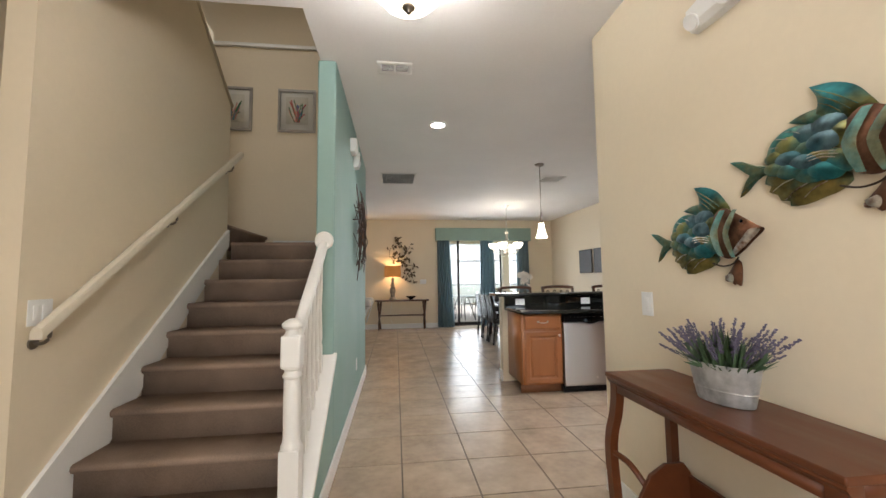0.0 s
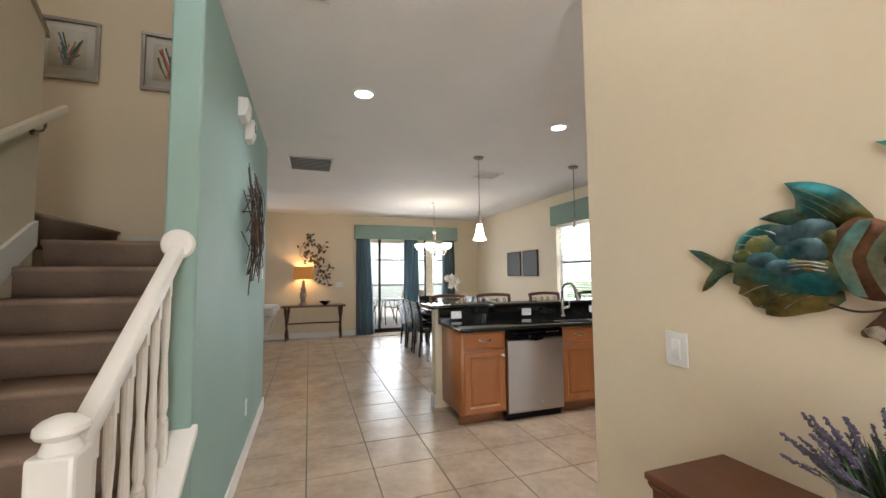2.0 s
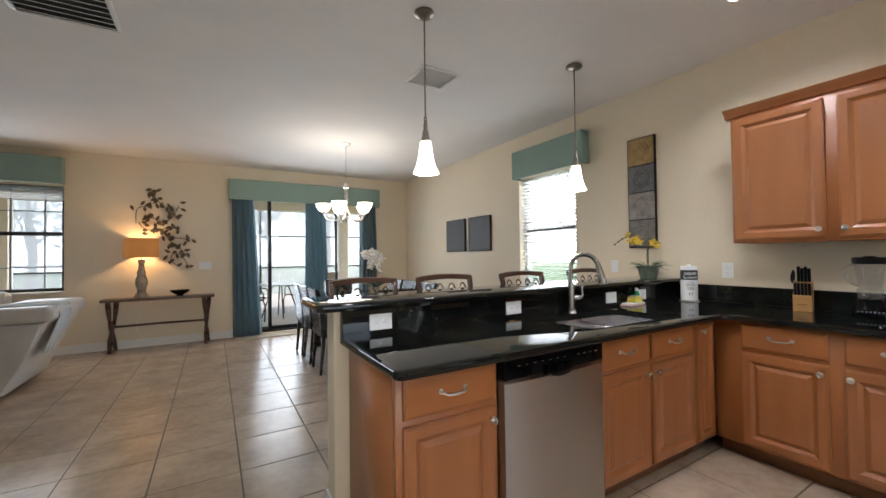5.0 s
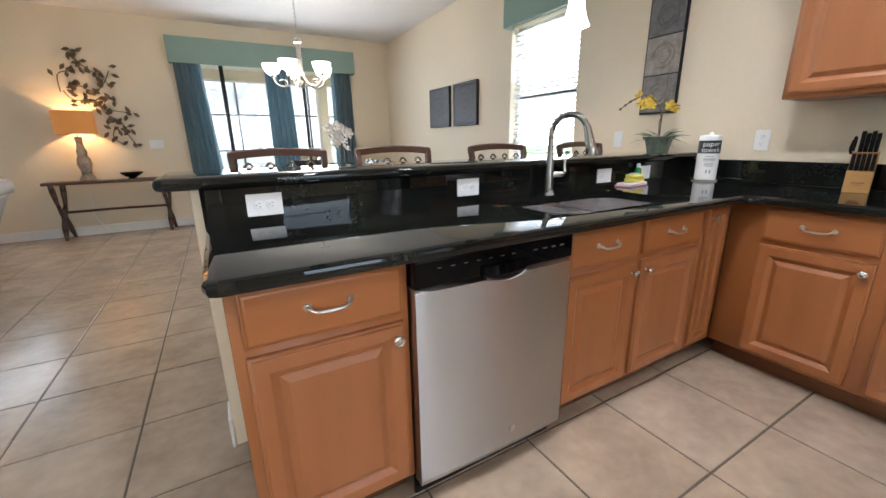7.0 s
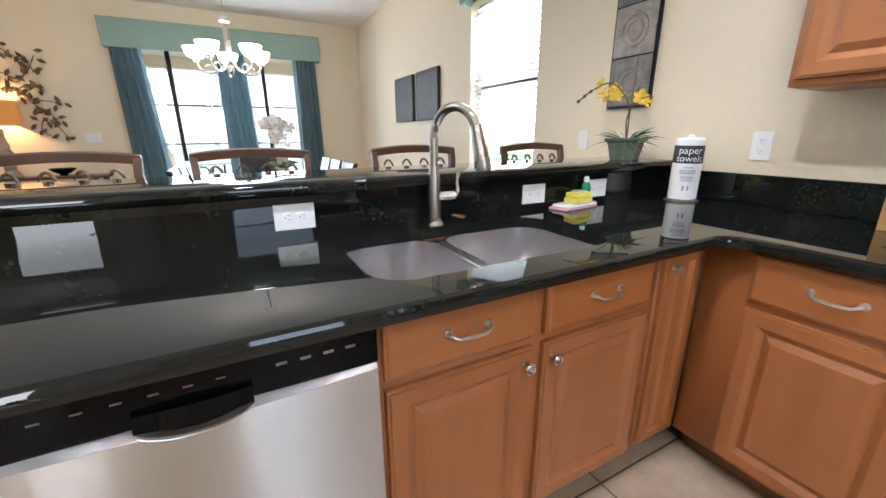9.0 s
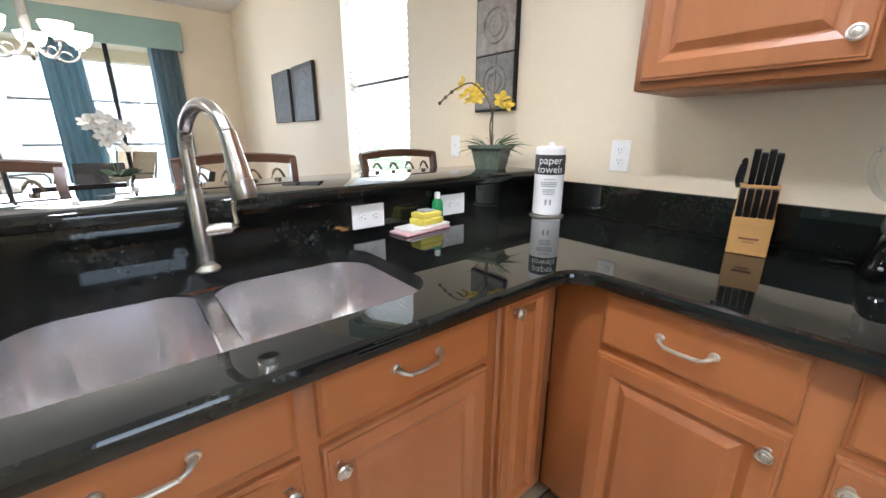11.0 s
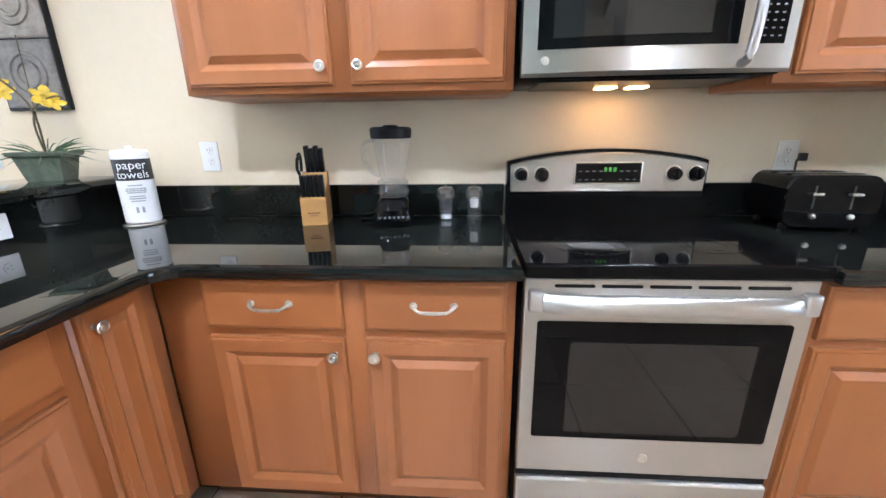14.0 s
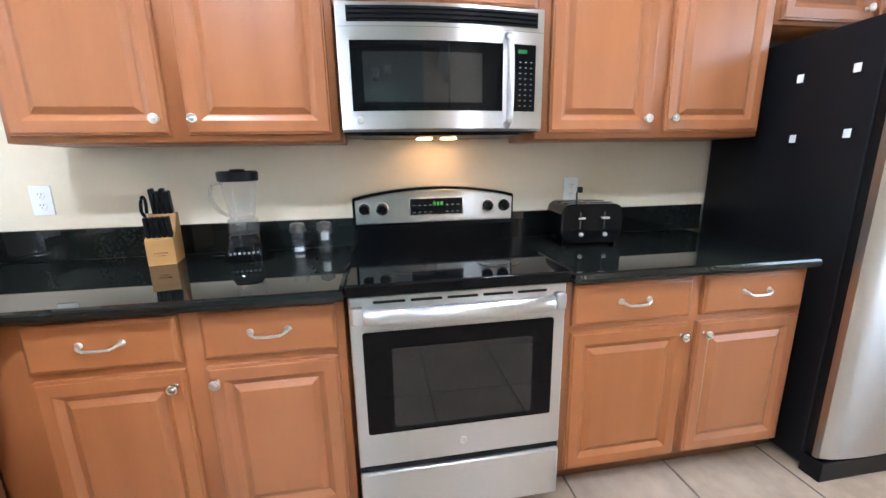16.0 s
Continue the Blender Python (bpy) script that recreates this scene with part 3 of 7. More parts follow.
def bowl(x0, x1, y0, y1, depth):
    bm = empty()
    rings = []
    for d, z in ((-0.012, 0.861), (0.0, 0.861), (0.004, 0.80), (0.010, 0.861 - depth + 0.05), (0.03, 0.861 - depth + 0.012), (0.07, 0.861 - depth)):
        rings.append([(*p, z) for p in rounded(x0 + d, x1 - d, y0 + d, y1 - d, 0.085 - d * 0.3, 6)])
    loft(bm, rings, True, False, True)
    part("bowl", bm, SINK_STEEL, sink, "brushed steel bowl")
    bm = empty()
    lathe(bm, [(0.045, 0.862 - depth), (0.042, 0.866 - depth), (0.03, 0.863 - depth), (0.008, 0.8635 - depth)], 20, at=((x0 + x1) / 2, (y0 + y1) / 2, 0))
    part("drain", bm, NICKEL, sink, "round steel drain")


bowl(3.745, 4.072, 5.710, 6.135, 0.20)
bowl(4.10, 4.495, 5.710, 6.135, 0.18)
part("divider", block(4.064, 4.108, 5.72, 6.13, 0.845, 0.858, 0.005), SINK_STEEL, sink)
faucet = thing("faucet", pose(4.11, 6.172, CT1), "brushed nickel pull-down gooseneck kitchen faucet", "faucet")
bm = empty()
lathe(bm, [(0.03, 0), (0.029, 0.006), (0.024, 0.012), (0.0225, 0.05), (0.021, 0.16), (0.0165, 0.20)], 20)
part("base", bm, FAUCET, faucet)
bm = empty()
FD = Vector((0.33, -0.944, 0))
arcp = [Vector((0, 0, 0.19)), Vector((0, 0, 0.285))] + [FD * (0.09 - 0.09 * math.cos(radians(a))) + Vector((0, 0, 0.285 + 0.095 * math.sin(radians(a)))) for a in range(15, 156, 14)]
tube(bm, smooth_path(arcp, 3), 0.0145, 12)
part("neck", bm, FAUCET, faucet)
bm = empty()
tube(bm, [FD * r_ + Vector((0, 0, z_)) for r_, z_ in ((0.173, 0.325), (0.180, 0.30), (0.193, 0.25), (0.203, 0.205), (0.205, 0.192))], [0.0165, 0.018, 0.022, 0.026, 0.022], 16)
part("spray_head", bm, FAUCET, faucet, "flared nickel spray head")
bm = empty()
tube(bm, [(0.012, -0.004, 0.095), (0.05, -0.02, 0.098), (0.066, -0.026, 0.099)], [0.017, 0.0165, 0.014], 14)
tube(bm, smooth_path([(0.062, -0.024, 0.099), (0.074, -0.03, 0.11), (0.072, -0.028, 0.145), (0.078, -0.03, 0.175)], 4), [0.008] * 6 + [0.006] * 7, 8)
part("lever", bm, FAUCET, faucet, "nickel side lever")

# ---------- appliances ----------
dw = thing("dishwasher", pose(3.108, 5.665, 0), "stainless steel dishwasher with black control strip", "dishwasher")
part("tub", block(0.004, 0.611, 0.03, 0.56, 0.08, 0.855), BLACK, dw)
bm = empty()
rings = []
for i in range(13):
    u = i / 12
    rings.append([(u * 0.611, 0.03, 0.08), (u * 0.611, -0.012 - 0.006 * math.sin(math.pi * u), 0.08), (u * 0.611, -0.016 - 0.010 * math.sin(math.pi * u), 0.10), (u * 0.611, -0.018 - 0.012 * math.sin(math.pi * u), 0.42), (u * 0.611, -0.016 - 0.010 * math.sin(math.pi * u), 0.755), (u * 0.611, -0.008, 0.766), (u * 0.611, 0.03, 0.766)])
loft(bm, rings)
part("door", bm, STEEL_V, dw, "brushed steel door panel")
part("control_panel", block(0.0, 0.613, -0.020, 0.03, 0.770, 0.852, 0.006, 3), BLACK_GLOSS, dw, "glossy black control strip")
bm = empty()
loft(bm, [[(0.225 + 0.165 * u, -0.030 - 0.006 * math.sin(math.pi * u), 0.800), (0.225 + 0.165 * u, -0.034 - 0.010 * math.sin(math.pi * u), 0.772), (0.225 + 0.165 * u, -0.026, 0.765 - 0.022 * math.sin(math.pi * u) ** 0.6), (0.225 + 0.165 * u, 0.0, 0.765 - 0.022 * math.sin(math.pi * u) ** 0.6), (0.225 + 0.165 * u, 0.0, 0.800)] for u in [i / 12 for i in range(13)]])
grip = part("pocket_handle", bm, BLACK_GLOSS, dw, "curved black pocket handle")
bm = empty()
tube(bm, [(0.230 + 0.155 * u, -0.0385, 0.767 - 0.020 * math.sin(math.pi * u) ** 0.6) for u in [i / 14 for i in range(15)]], 0.0028, 6)
part("grip_trim", bm, STEEL, grip, "bright steel lip")
for i in range(7):
    part("mark", block(0.07 + i * 0.045, 0.084 + i * 0.045, -0.0212, -0.0195, 0.822, 0.8245), BRONZE, dw, "small grey mark", smooth=False)
for i in range(4):
    part("button", block(0.43 + i * 0.04, 0.448 + i * 0.04, -0.0212, -0.0195, 0.819, 0.824), BRONZE, dw, "small grey button", smooth=False)
bm = empty()
lathe(bm, [(0.014, 0), (0.013, 0.004), (0.009, 0.005)], 18, m=pose(0.36, -0.0275, 0.165, 90))
part("badge", bm, NICKEL, dw, "small round metal badge")
part("toe_panel", block(0.0, 0.611, 0.04, 0.05, 0.0, 0.079), BLACK, dw)

RW = 0.714
rg = thing("range", pose(4.868, 4.660, 0, 0, 0, TURN_R), "stainless steel electric range with black glass cooktop", "range")
part("body", block(0.002, RW - 0.002, 0.03, 0.60, 0.03, 0.885), BLACK, rg)
part("cooktop", block(-0.002, RW + 0.002, -0.032, 0.56, 0.872, 0.912, 0.008, 3), BLACK_GLOSS, rg, "glossy black glass cooktop")
RINGM = material("burner_print", (0.012, 0.012, 0.012), 0.2)
for cx, cy, r in ((0.2, 0.14, 0.10), (0.52, 0.14, 0.075), (0.2, 0.39, 0.075), (0.52, 0.39, 0.10)):
    for q in (r, r * 0.62):
        bm = empty()
        lathe(bm, [(q - 0.0015, 0.9125), (q - 0.0015, 0.9128), (q + 0.0015, 0.9128), (q + 0.0015, 0.9125)], 36, at=(cx, cy, 0), cap0=False, cap1=False)
        part("burner_ring", bm, RINGM, rg, "printed grey burner ring")
door = part("oven_door", block(0.003, RW - 0.003, -0.006, 0.028, 0.262, 0.866, 0.006, 3), STEEL, rg, "brushed steel oven door")
part("window", prism(empty(), rounded(0.040, RW - 0.044, 0.387, 0.748, 0.008, 3), "y", -0.0095, -0.005), BLACK_GLOSS, door, "black glass oven window")
part("inner_window", prism(empty(), rounded(0.128, RW - 0.118, 0.408, 0.690, 0.010, 3), "y", -0.0115, -0.0094), DARKGLASS, door, "smoked inner window")
for i in range(5):
    part("vent_slot", prism(empty(), rounded(0.078 + i * 0.116, 0.178 + i * 0.116, 0.8415, 0.8500, 0.004, 3), "y", -0.0085, -0.004), BLACK, door, "dark vent slot")
bm = empty()
rings = []
for i in range(25):
    u = i / 24
    x, bow = 0.012 + (RW - 0.024) * u, 0.014 * math.sin(math.pi * u)
    d = 0.032 * min(1, 9 * u, 9 * (1 - u)) ** 0.5 + bow + 0.006
    rings.append([(x, -0.004, 0.780), (x, -d + 0.008, 0.779), (x, -d, 0.789), (x, -d - 0.002, 0.806), (x, -d + 0.004, 0.820), (x, -d + 0.016, 0.8275), (x, -0.012, 0.824), (x, -0.004, 0.820)])
loft(bm, rings)
part("handle", bm, STEEL, door, "wide bowed steel handle")
for hx in (0.030, RW - 0.030):
    part("handle_end", block(hx - 0.018, hx + 0.018, -0.034, -0.004, 0.781, 0.838, 0.008, 3), STEEL, door)
bm = empty()
lathe(bm, [(0.015, 0), (0.014, 0.004), (0.011, 0.005), (0.009, 0.0035)], 20, m=pose(RW / 2, -0.006, 0.322, 90))
part("badge", bm, NICKEL, door, "small round metal badge")
part("drawer_gap", block(0.004, RW - 0.004, 0.004, 0.028, 0.236, 0.262), BLACK, rg, "dark gap above the drawer", smooth=False)
part("drawer", block(0.003, RW - 0.003, -0.010, 0.028, 0.045, 0.236, 0.007, 3), STEEL, rg, "brushed steel storage drawer")
bm = empty()
top = [(RW * u, 1.118 + 0.042 * math.sin(math.pi * u) ** 0.8) for u in [i / 16 for i in range(17)]]
prism(bm, [(0.0, 0.90), (RW, 0.90)] + top[::-1], "y", 0.535, 0.60, 0.006)
guard = part("back_guard", bm, BLACK_GLOSS, rg, "black arched back guard")
bm = empty()
top2 = [(0.012 + (RW - 0.024) * u, 1.108 + 0.040 * math.sin(math.pi * u) ** 0.8) for u in [i / 16 for i in range(17)]]
rings = [[(x, 0.533 if z < 1.02 else 0.5335, z) for x, z in ([(0.012, 1.006), (RW - 0.012, 1.006)] + top2[::-1])], [(x, 0.524, z) for x, z in ([(0.016, 1.010), (RW - 0.016, 1.010)] + [(a, b - 0.004) for a, b in top2[::-1]])]]
loft(bm, rings)
part("control_panel", bm, STEEL_V, guard, "brushed steel control panel")
part("display_bezel", block(0.240, 0.480, 0.5205, 0.525, 1.035, 1.115, 0.002), NICKEL, guard, "thin bright bezel")
part("display", block(0.245, 0.475, 0.5185, 0.525, 1.040, 1.110, 0.002), BLACK_GLOSS, guard, "black oven display")
bm = empty()
for i, w in enumerate((0.012, 0.012, 0.012)):
    box(bm, 0.345 + i * 0.016, 0.345 + i * 0.016 + 0.010, 0.5172, 0.5188, 1.080, 1.095)
part("clock_digits", bm, material("green_digits", (0.1, 0.4, 0.05), 0.4, emit=(0.35, 0.9, 0.15), strength=0.02), guard, "green lit clock digits")
PRINT = material("grey_print", (0.14, 0.14, 0.14), 0.5)
for i in range(9):
    for j in range(2):
        if i not in (4, 5):
            part("key_mark", block(0.256 + i * 0.024, 0.268 + i * 0.024, 0.5172, 0.5188, 1.050 + j * 0.03, 1.053 + j * 0.03), PRINT, guard, smooth=False)
for kx in (0.05, 0.125, RW - 0.125, RW - 0.05):
    bm = empty()
    lathe(bm, [(0.024, 0), (0.023, 0.012), (0.020, 0.018), (0.019, 0.03), (0.016, 0.033)], 20, m=pose(kx, 0.524, 1.072, 90))
    box(bm, kx - 0.004, kx + 0.004, 0.484, 0.506, 1.052, 1.092, 0.002)
    k = part("knob", bm, BLACK_GLOSS, guard, "black control knob")
    bm = empty()
    lathe(bm, [(0.0245, 0), (0.0285, 0.001), (0.0285, 0.004), (0.0245, 0.005)], 24, cap0=False, cap1=False, m=pose(kx, 0.524, 1.072, 90))
    part("knob_rim", bm, NICKEL, k, "thin bright rim")

mw = thing("microwave", pose(5.135, 4.655, 0, 0, 0, TURN_R), "stainless steel over-range microwave with black window", "microwave")
MW = 0.71
part("body", block(0.0, MW, 0.03, 0.355, 1.366, 1.772), BLACK, mw)
bm = empty()
rings = []
for i in range(17):
    u = i / 16
    bow = 0.028 * math.sin(math.pi * u)
    rings.append([(u * MW, 0.03, 1.37), (u * MW, -0.002 - bow * 0.6, 1.366), (u * MW, -0.008 - bow, 1.375), (u * MW, -0.008 - bow, 1.765), (u * MW, 0.0, 1.772), (u * MW, 0.03, 1.772)])
loft(bm, rings)
front = part("front", bm, STEEL, mw, "bowed brushed steel front")


def on_front(x0, x1, z0, z1, proud, n=10):
    """A thin bowed panel that follows the microwave's front."""
    bm, rings = empty(), []
    for i in range(n + 1):
        x = x0 + (x1 - x0) * i / n
        y = -0.008 - 0.028 * math.sin(math.pi * x / MW)
        rings.append([(x, y + 0.004, z0), (x, y - proud, z0 + 0.002), (x, y - proud, z1 - 0.002), (x, y + 0.004, z1)])
    return loft(bm, rings)


part("window", on_front(0.040, 0.556, 1.432, 1.655, 0.002), BLACK_GLOSS, mw, "black glass door window")
part("inner_window", on_front(0.080, 0.480, 1.458, 1.620, 0.0035), DARKGLASS, mw, "smoked inner window")
part("control_panel", on_front(0.590, 0.680, 1.432, 1.655, 0.002, 5), BLACK_GLOSS, mw, "black keypad panel")
part("display", on_front(0.612, 0.645, 1.622, 1.638, 0.003, 3), material("green_display", (0.02, 0.08, 0.02), 0.2, emit=(0.1, 0.7, 0.15), strength=0.05), mw, "green lit clock display")
bm = empty()
for j in range(9):
    for i in range(3):
        x = 0.614 + i * 0.021
        y = -0.008 - 0.028 * math.sin(math.pi * x / MW)
        box(bm, x + 0.003, x + 0.010, y - 0.0035, y - 0.002, 1.450 + j * 0.0180, 1.4535 + j * 0.0180)
part("keys", bm, material("key_print", (0.20, 0.20, 0.20), 0.5), mw, "small grey keypad print")
part("top_seam", on_front(0.0, MW, 1.6925, 1.6955, 0.0006), BLACK, mw, "dark seam below the vent band")
part("vent_grille", on_front(0.035, 0.685, 1.706, 1.757, 0.002), BLACK, mw, "black vent grille")
for j in range(3):
    part("vent_slat", on_front(0.04, 0.68, 1.713 + j * 0.014, 1.720 + j * 0.014, 0.007), BLACK_GLOSS, mw)
bm = empty()
tube(bm, smooth_path([(0.570, -0.026, 1.385), (0.570, -0.056, 1.395), (0.570, -0.070, 1.45), (0.570, -0.074, 1.53), (0.570, -0.070, 1.60), (0.570, -0.056, 1.665), (0.570, -0.026, 1.676)], 4), [0.009] + [0.012] * 23 + [0.009], 12)
part("handle", bm, STEEL_V, mw, "bowed steel door handle")
bm = empty()
lathe(bm, [(0.012, 0), (0.011, 0.003), (0.007, 0.004)], 18, m=pose(0.062, -0.015, 1.405, 90))
part("badge", bm, NICKEL, mw, "small round metal badge")
bm = block(0.06, MW - 0.06, 0.05, 0.30, 1.358, 1.3655, 0.002)
part("grease_filter", bm, BLACK, mw)
COOKLAMP = material("cooktop_lamp", (0.9, 0.8, 0.6), 0.4, emit=(1.0, 0.46, 0.13), strength=13.0)
for lx in (0.275, 0.375):
    part("cooktop_light", block(lx, lx + 0.06, 0.19, 0.25, 1.3535, 1.358, 0.002), COOKLAMP, mw, "lit amber cooktop lamp lens")
lamp("cooktop_lamp", "AREA", 0.1, look((5.355, 4.30, 1.351), (5.38, 4.30, 0)), (1.0, 0.60, 0.28), size=(0.06, 0.16))

fr = thing("fridge", pose(4.74, 2.90, 0, 0, 0, TURN_R), "black-sided refrigerator with stainless steel doors", "fridge")
part("body", block(0.0, 0.90, 0.085, 0.73, 0.03, 1.705, 0.006), material("textured_black_enamel", (0.007, 0.007, 0.008), 0.3, var=0.05, rvar=0.0, bump=0.15, bscale=160, spec=0.14), fr, "textured black side panel")
for x0, x1, n in ((0.004, 0.448, "freezer_door"), (0.456, 0.896, "fridge_door")):
    bm, rings = empty(), []
    for i in range(11):
        u = i / 10
        x = x0 + (x1 - x0) * u
        y = 0.03 - 0.030 * math.sin(math.pi * u) ** 0.5
        rings.append([(x, 0.055, 0.09), (x, y + 0.01, 0.09), (x, y, 0.10), (x, y, 1.69), (x, y + 0.01, 1.70), (x, 0.055, 1.70)])
    loft(bm, rings)
    d = part(n, bm, STEEL_V, fr, "bowed brushed steel door")
    part("door_liner", block(x0 + 0.003, x1 - 0.003, 0.0555, 0.083, 0.095, 1.695), BLACK, d, "black door liner", smooth=False)
    hx = x1 - 0.04 if n == "freezer_door" else x0 + 0.04
    bm = empty()
    tube(bm, smooth_path([(hx, 0.01, 0.62), (hx, -0.05, 0.66), (hx, -0.06, 1.05), (hx, -0.05, 1.44), (hx, 0.01, 1.48)], 5), 0.013, 10)
    part("handle", bm, STEEL_V, d, "tall steel handle")
part("toe_grille", block(0.0, 0.89, 0.012, 0.09, 0.0, 0.085, 0.004), BLACK, fr)
for zc, yc in ((1.552, 0.343), (1.551, 0.157), (1.326, 0.334), (1.334, 0.150)):
    tagged(part("fridge_magnet", block(-0.006, -0.001, -0.011, 0.011, -0.015, 0.015, 0.0015), PLATE), "small pale rectangular magnet on the black fridge side", "magnet", "fridge magnets").matrix_world = pose(4.74 + yc, 2.90, zc, 0, 0, TURN_R)


# ---------- stairs ----------
XS0, XS1 = -0.330, XG - 0.124
stairs = thing("staircase", pose(0, 0, 0), "taupe carpeted staircase with white skirt board", "staircase", kind="structure")
RISE, RUN, Y1 = 0.1828, 0.258, 3.477
for k in range(1, 10):
    y, z = Y1 + RUN * (k - 1), RISE * k
    yb = y + RUN + 0.03 if k < 9 else 6.779
    prof = [(y + 0.03, z - RISE + (0 if k == 1 else 0.0)), (y + 0.028, z - 0.05), (y + 0.008, z - 0.040), (y, z - 0.022), (y + 0.006, z - 0.006), (y + 0.022, z), (yb, z), (yb, z - RISE)]
    part("step" if k < 9 else "landing", prism(empty(), prof, "x", XS0, XS1 if k > 2 else XS1 - 0.03), CARPET, stairs)
part("winder_step", prism(empty(), [(-1.549, 1.645), (-0.42, 1.645), (-0.40, 1.79), (-0.375, 1.80), (-0.38, 1.825), (-1.549, 1.83)], "y", 5.53, 6.779), CARPET, stairs, "carpeted upper step")
bm = empty()
prism(bm, [(3.30, 0.0), (3.436, 0.22), (3.46, 0.30), (5.45, 1.735), (5.50, 1.76), (5.50, 1.60), (3.56, 0.0)], "x", -0.3445, -0.322)
part("skirt_board", bm, WHITE, stairs, "white painted skirt board")
part("landing_baseboard", block(-0.30, XS1, 6.764, 6.779, 1.646, 1.78, 0.004), WHITE, stairs, "white baseboard")
# low wall below the balustrade, with a sloping white cap
prof = [(3.50, 0), (4.22, 0), (4.22, 0.735), (3.50, 0.205)]
tagged(part("wall_stair_knee", prism(empty(), prof, "x", XG - 0.122, XG), GREEN, smooth=False), "seafoam green low wall under the stair railing", "wall", kind="structure")
rail = thing("stair_railing", pose(0, 0, 0), "white painted stair railing with turned newel and balusters", "railing")
prof = [(3.49, 0.207), (3.49, 0.242), (4.235, 0.785), (4.235, 0.747)]
part("sloping_cap", prism(empty(), prof, "x", XG - 0.14, XG + 0.02, 0.005), WHITE, rail)
bm = empty()
box(bm, 0.752, 0.842, 3.415, 3.505, 0.0, 0.50, 0.004)
lathe(bm, [(0.046, 0.50), (0.047, 0.512), (0.040, 0.524), (0.037, 0.55), (0.038, 0.70), (0.037, 0.80), (0.035, 0.812), (0.043, 0.820), (0.044, 0.828), (0.036, 0.838), (0.034, 0.850), (0.045, 0.858), (0.046, 0.864)], 22, at=(0.797, 3.46, 0))
box(bm, 0.752, 0.842, 3.415, 3.505, 0.862, 1.012, 0.010, 2)
lathe(bm, [(0.040, 1.010), (0.034, 1.022), (0.030, 1.036), (0.044, 1.044), (0.050, 1.054), (0.048, 1.066), (0.036, 1.078), (0.018, 1.086), (0.004, 1.089)], 22, at=(0.797, 3.46, 0))
part("newel_post", bm, WHITE, rail, "turned white newel post")


def sweep_rail(bm, x, ya, za, yb, zb, w=0.030, h=0.05):
    prof = [(-w, -h / 2), (-w, 0.002), (-w * 0.75, h * 0.35), (0, h / 2), (w * 0.75, h * 0.35), (w, 0.002), (w, -h / 2)]
    return loft(bm, [[(x + a, y, z + b) for a, b in prof] for y, z in ((ya, za), (yb, zb))])


part("handrail", sweep_rail(empty(), 0.797, 3.49, 0.985, 4.20, 1.505), WHITE, rail)
bm = empty()
lathe(bm, [(0.062, 0), (0.062, 0.012), (0.054, 0.022), (0.035, 0.026)], 26, m=pose(0.800, 4.219, 1.53, 90))
part("rosette", bm, WHITE, rail, "round white wall rosette")
for i in range(6):
    y = 3.585 + i * 0.105
    zb, zt = 0.225 + (y - 3.49) * 0.725, 0.965 + (y - 3.49) * 0.73
    bm = empty()
    box(bm, 0.781, 0.813, y - 0.016, y + 0.016, zb, zb + 0.17)
    lathe(bm, [(0.016, zb + 0.17), (0.019, zb + 0.18), (0.012, zb + 0.195), (0.018, zb + 0.23), (0.011, zb + 0.42), (0.015, zb + 0.50), (0.015, zt - 0.10)], 10, at=(0.797, y, 0))
    box(bm, 0.783, 0.811, y - 0.014, y + 0.014, zt - 0.10, zt)
    part("baluster", bm, WHITE, rail)
hr = thing("wall_handrail", pose(0, 0, 0), "cream painted sloping handrail on the stair wall", "handrail")
bm = empty()
sweep_rail(bm, -0.275, 3.45, 1.05, 5.60, 2.545, 0.026, 0.055)
part("rail", bm, material("cream_gloss_paint", (0.74, 0.67, 0.54), 0.4, var=0.03), hr)
for y in (3.52, 4.5, 5.42):
    z = 1.02 + (y - 3.45) * 0.695
    bm = empty()
    tube(bm, smooth_path([(-0.342, y, z - 0.07), (-0.30, y, z - 0.07), (-0.278, y, z - 0.045), (-0.276, y, z)], 3), 0.008, 8)
    lathe(bm, [(0.028, 0), (0.026, 0.006), (0.01, 0.01)], 14, m=pose(-0.344, y, z - 0.07, 0, 90, 0))
    part("bracket", bm, BRONZE, hr, "aged metal bracket")


# ---------- entry hall ----------
TEAL = material("teal_patina_metal", (0.024, 0.135, 0.150), 0.36, metal=0.85, var=0.35, scale=14, fine=60, bump=0.25, bscale=45)
GOLD = material("gold_green_metal", (0.20, 0.155, 0.05), 0.36, metal=0.85, var=0.35, scale=12, fine=70, bump=0.25, bscale=45)
COPPER = material("copper_patina_metal", (0.20, 0.095, 0.055), 0.38, metal=0.8, var=0.3, scale=16, fine=70, bump=0.2, bscale=60)


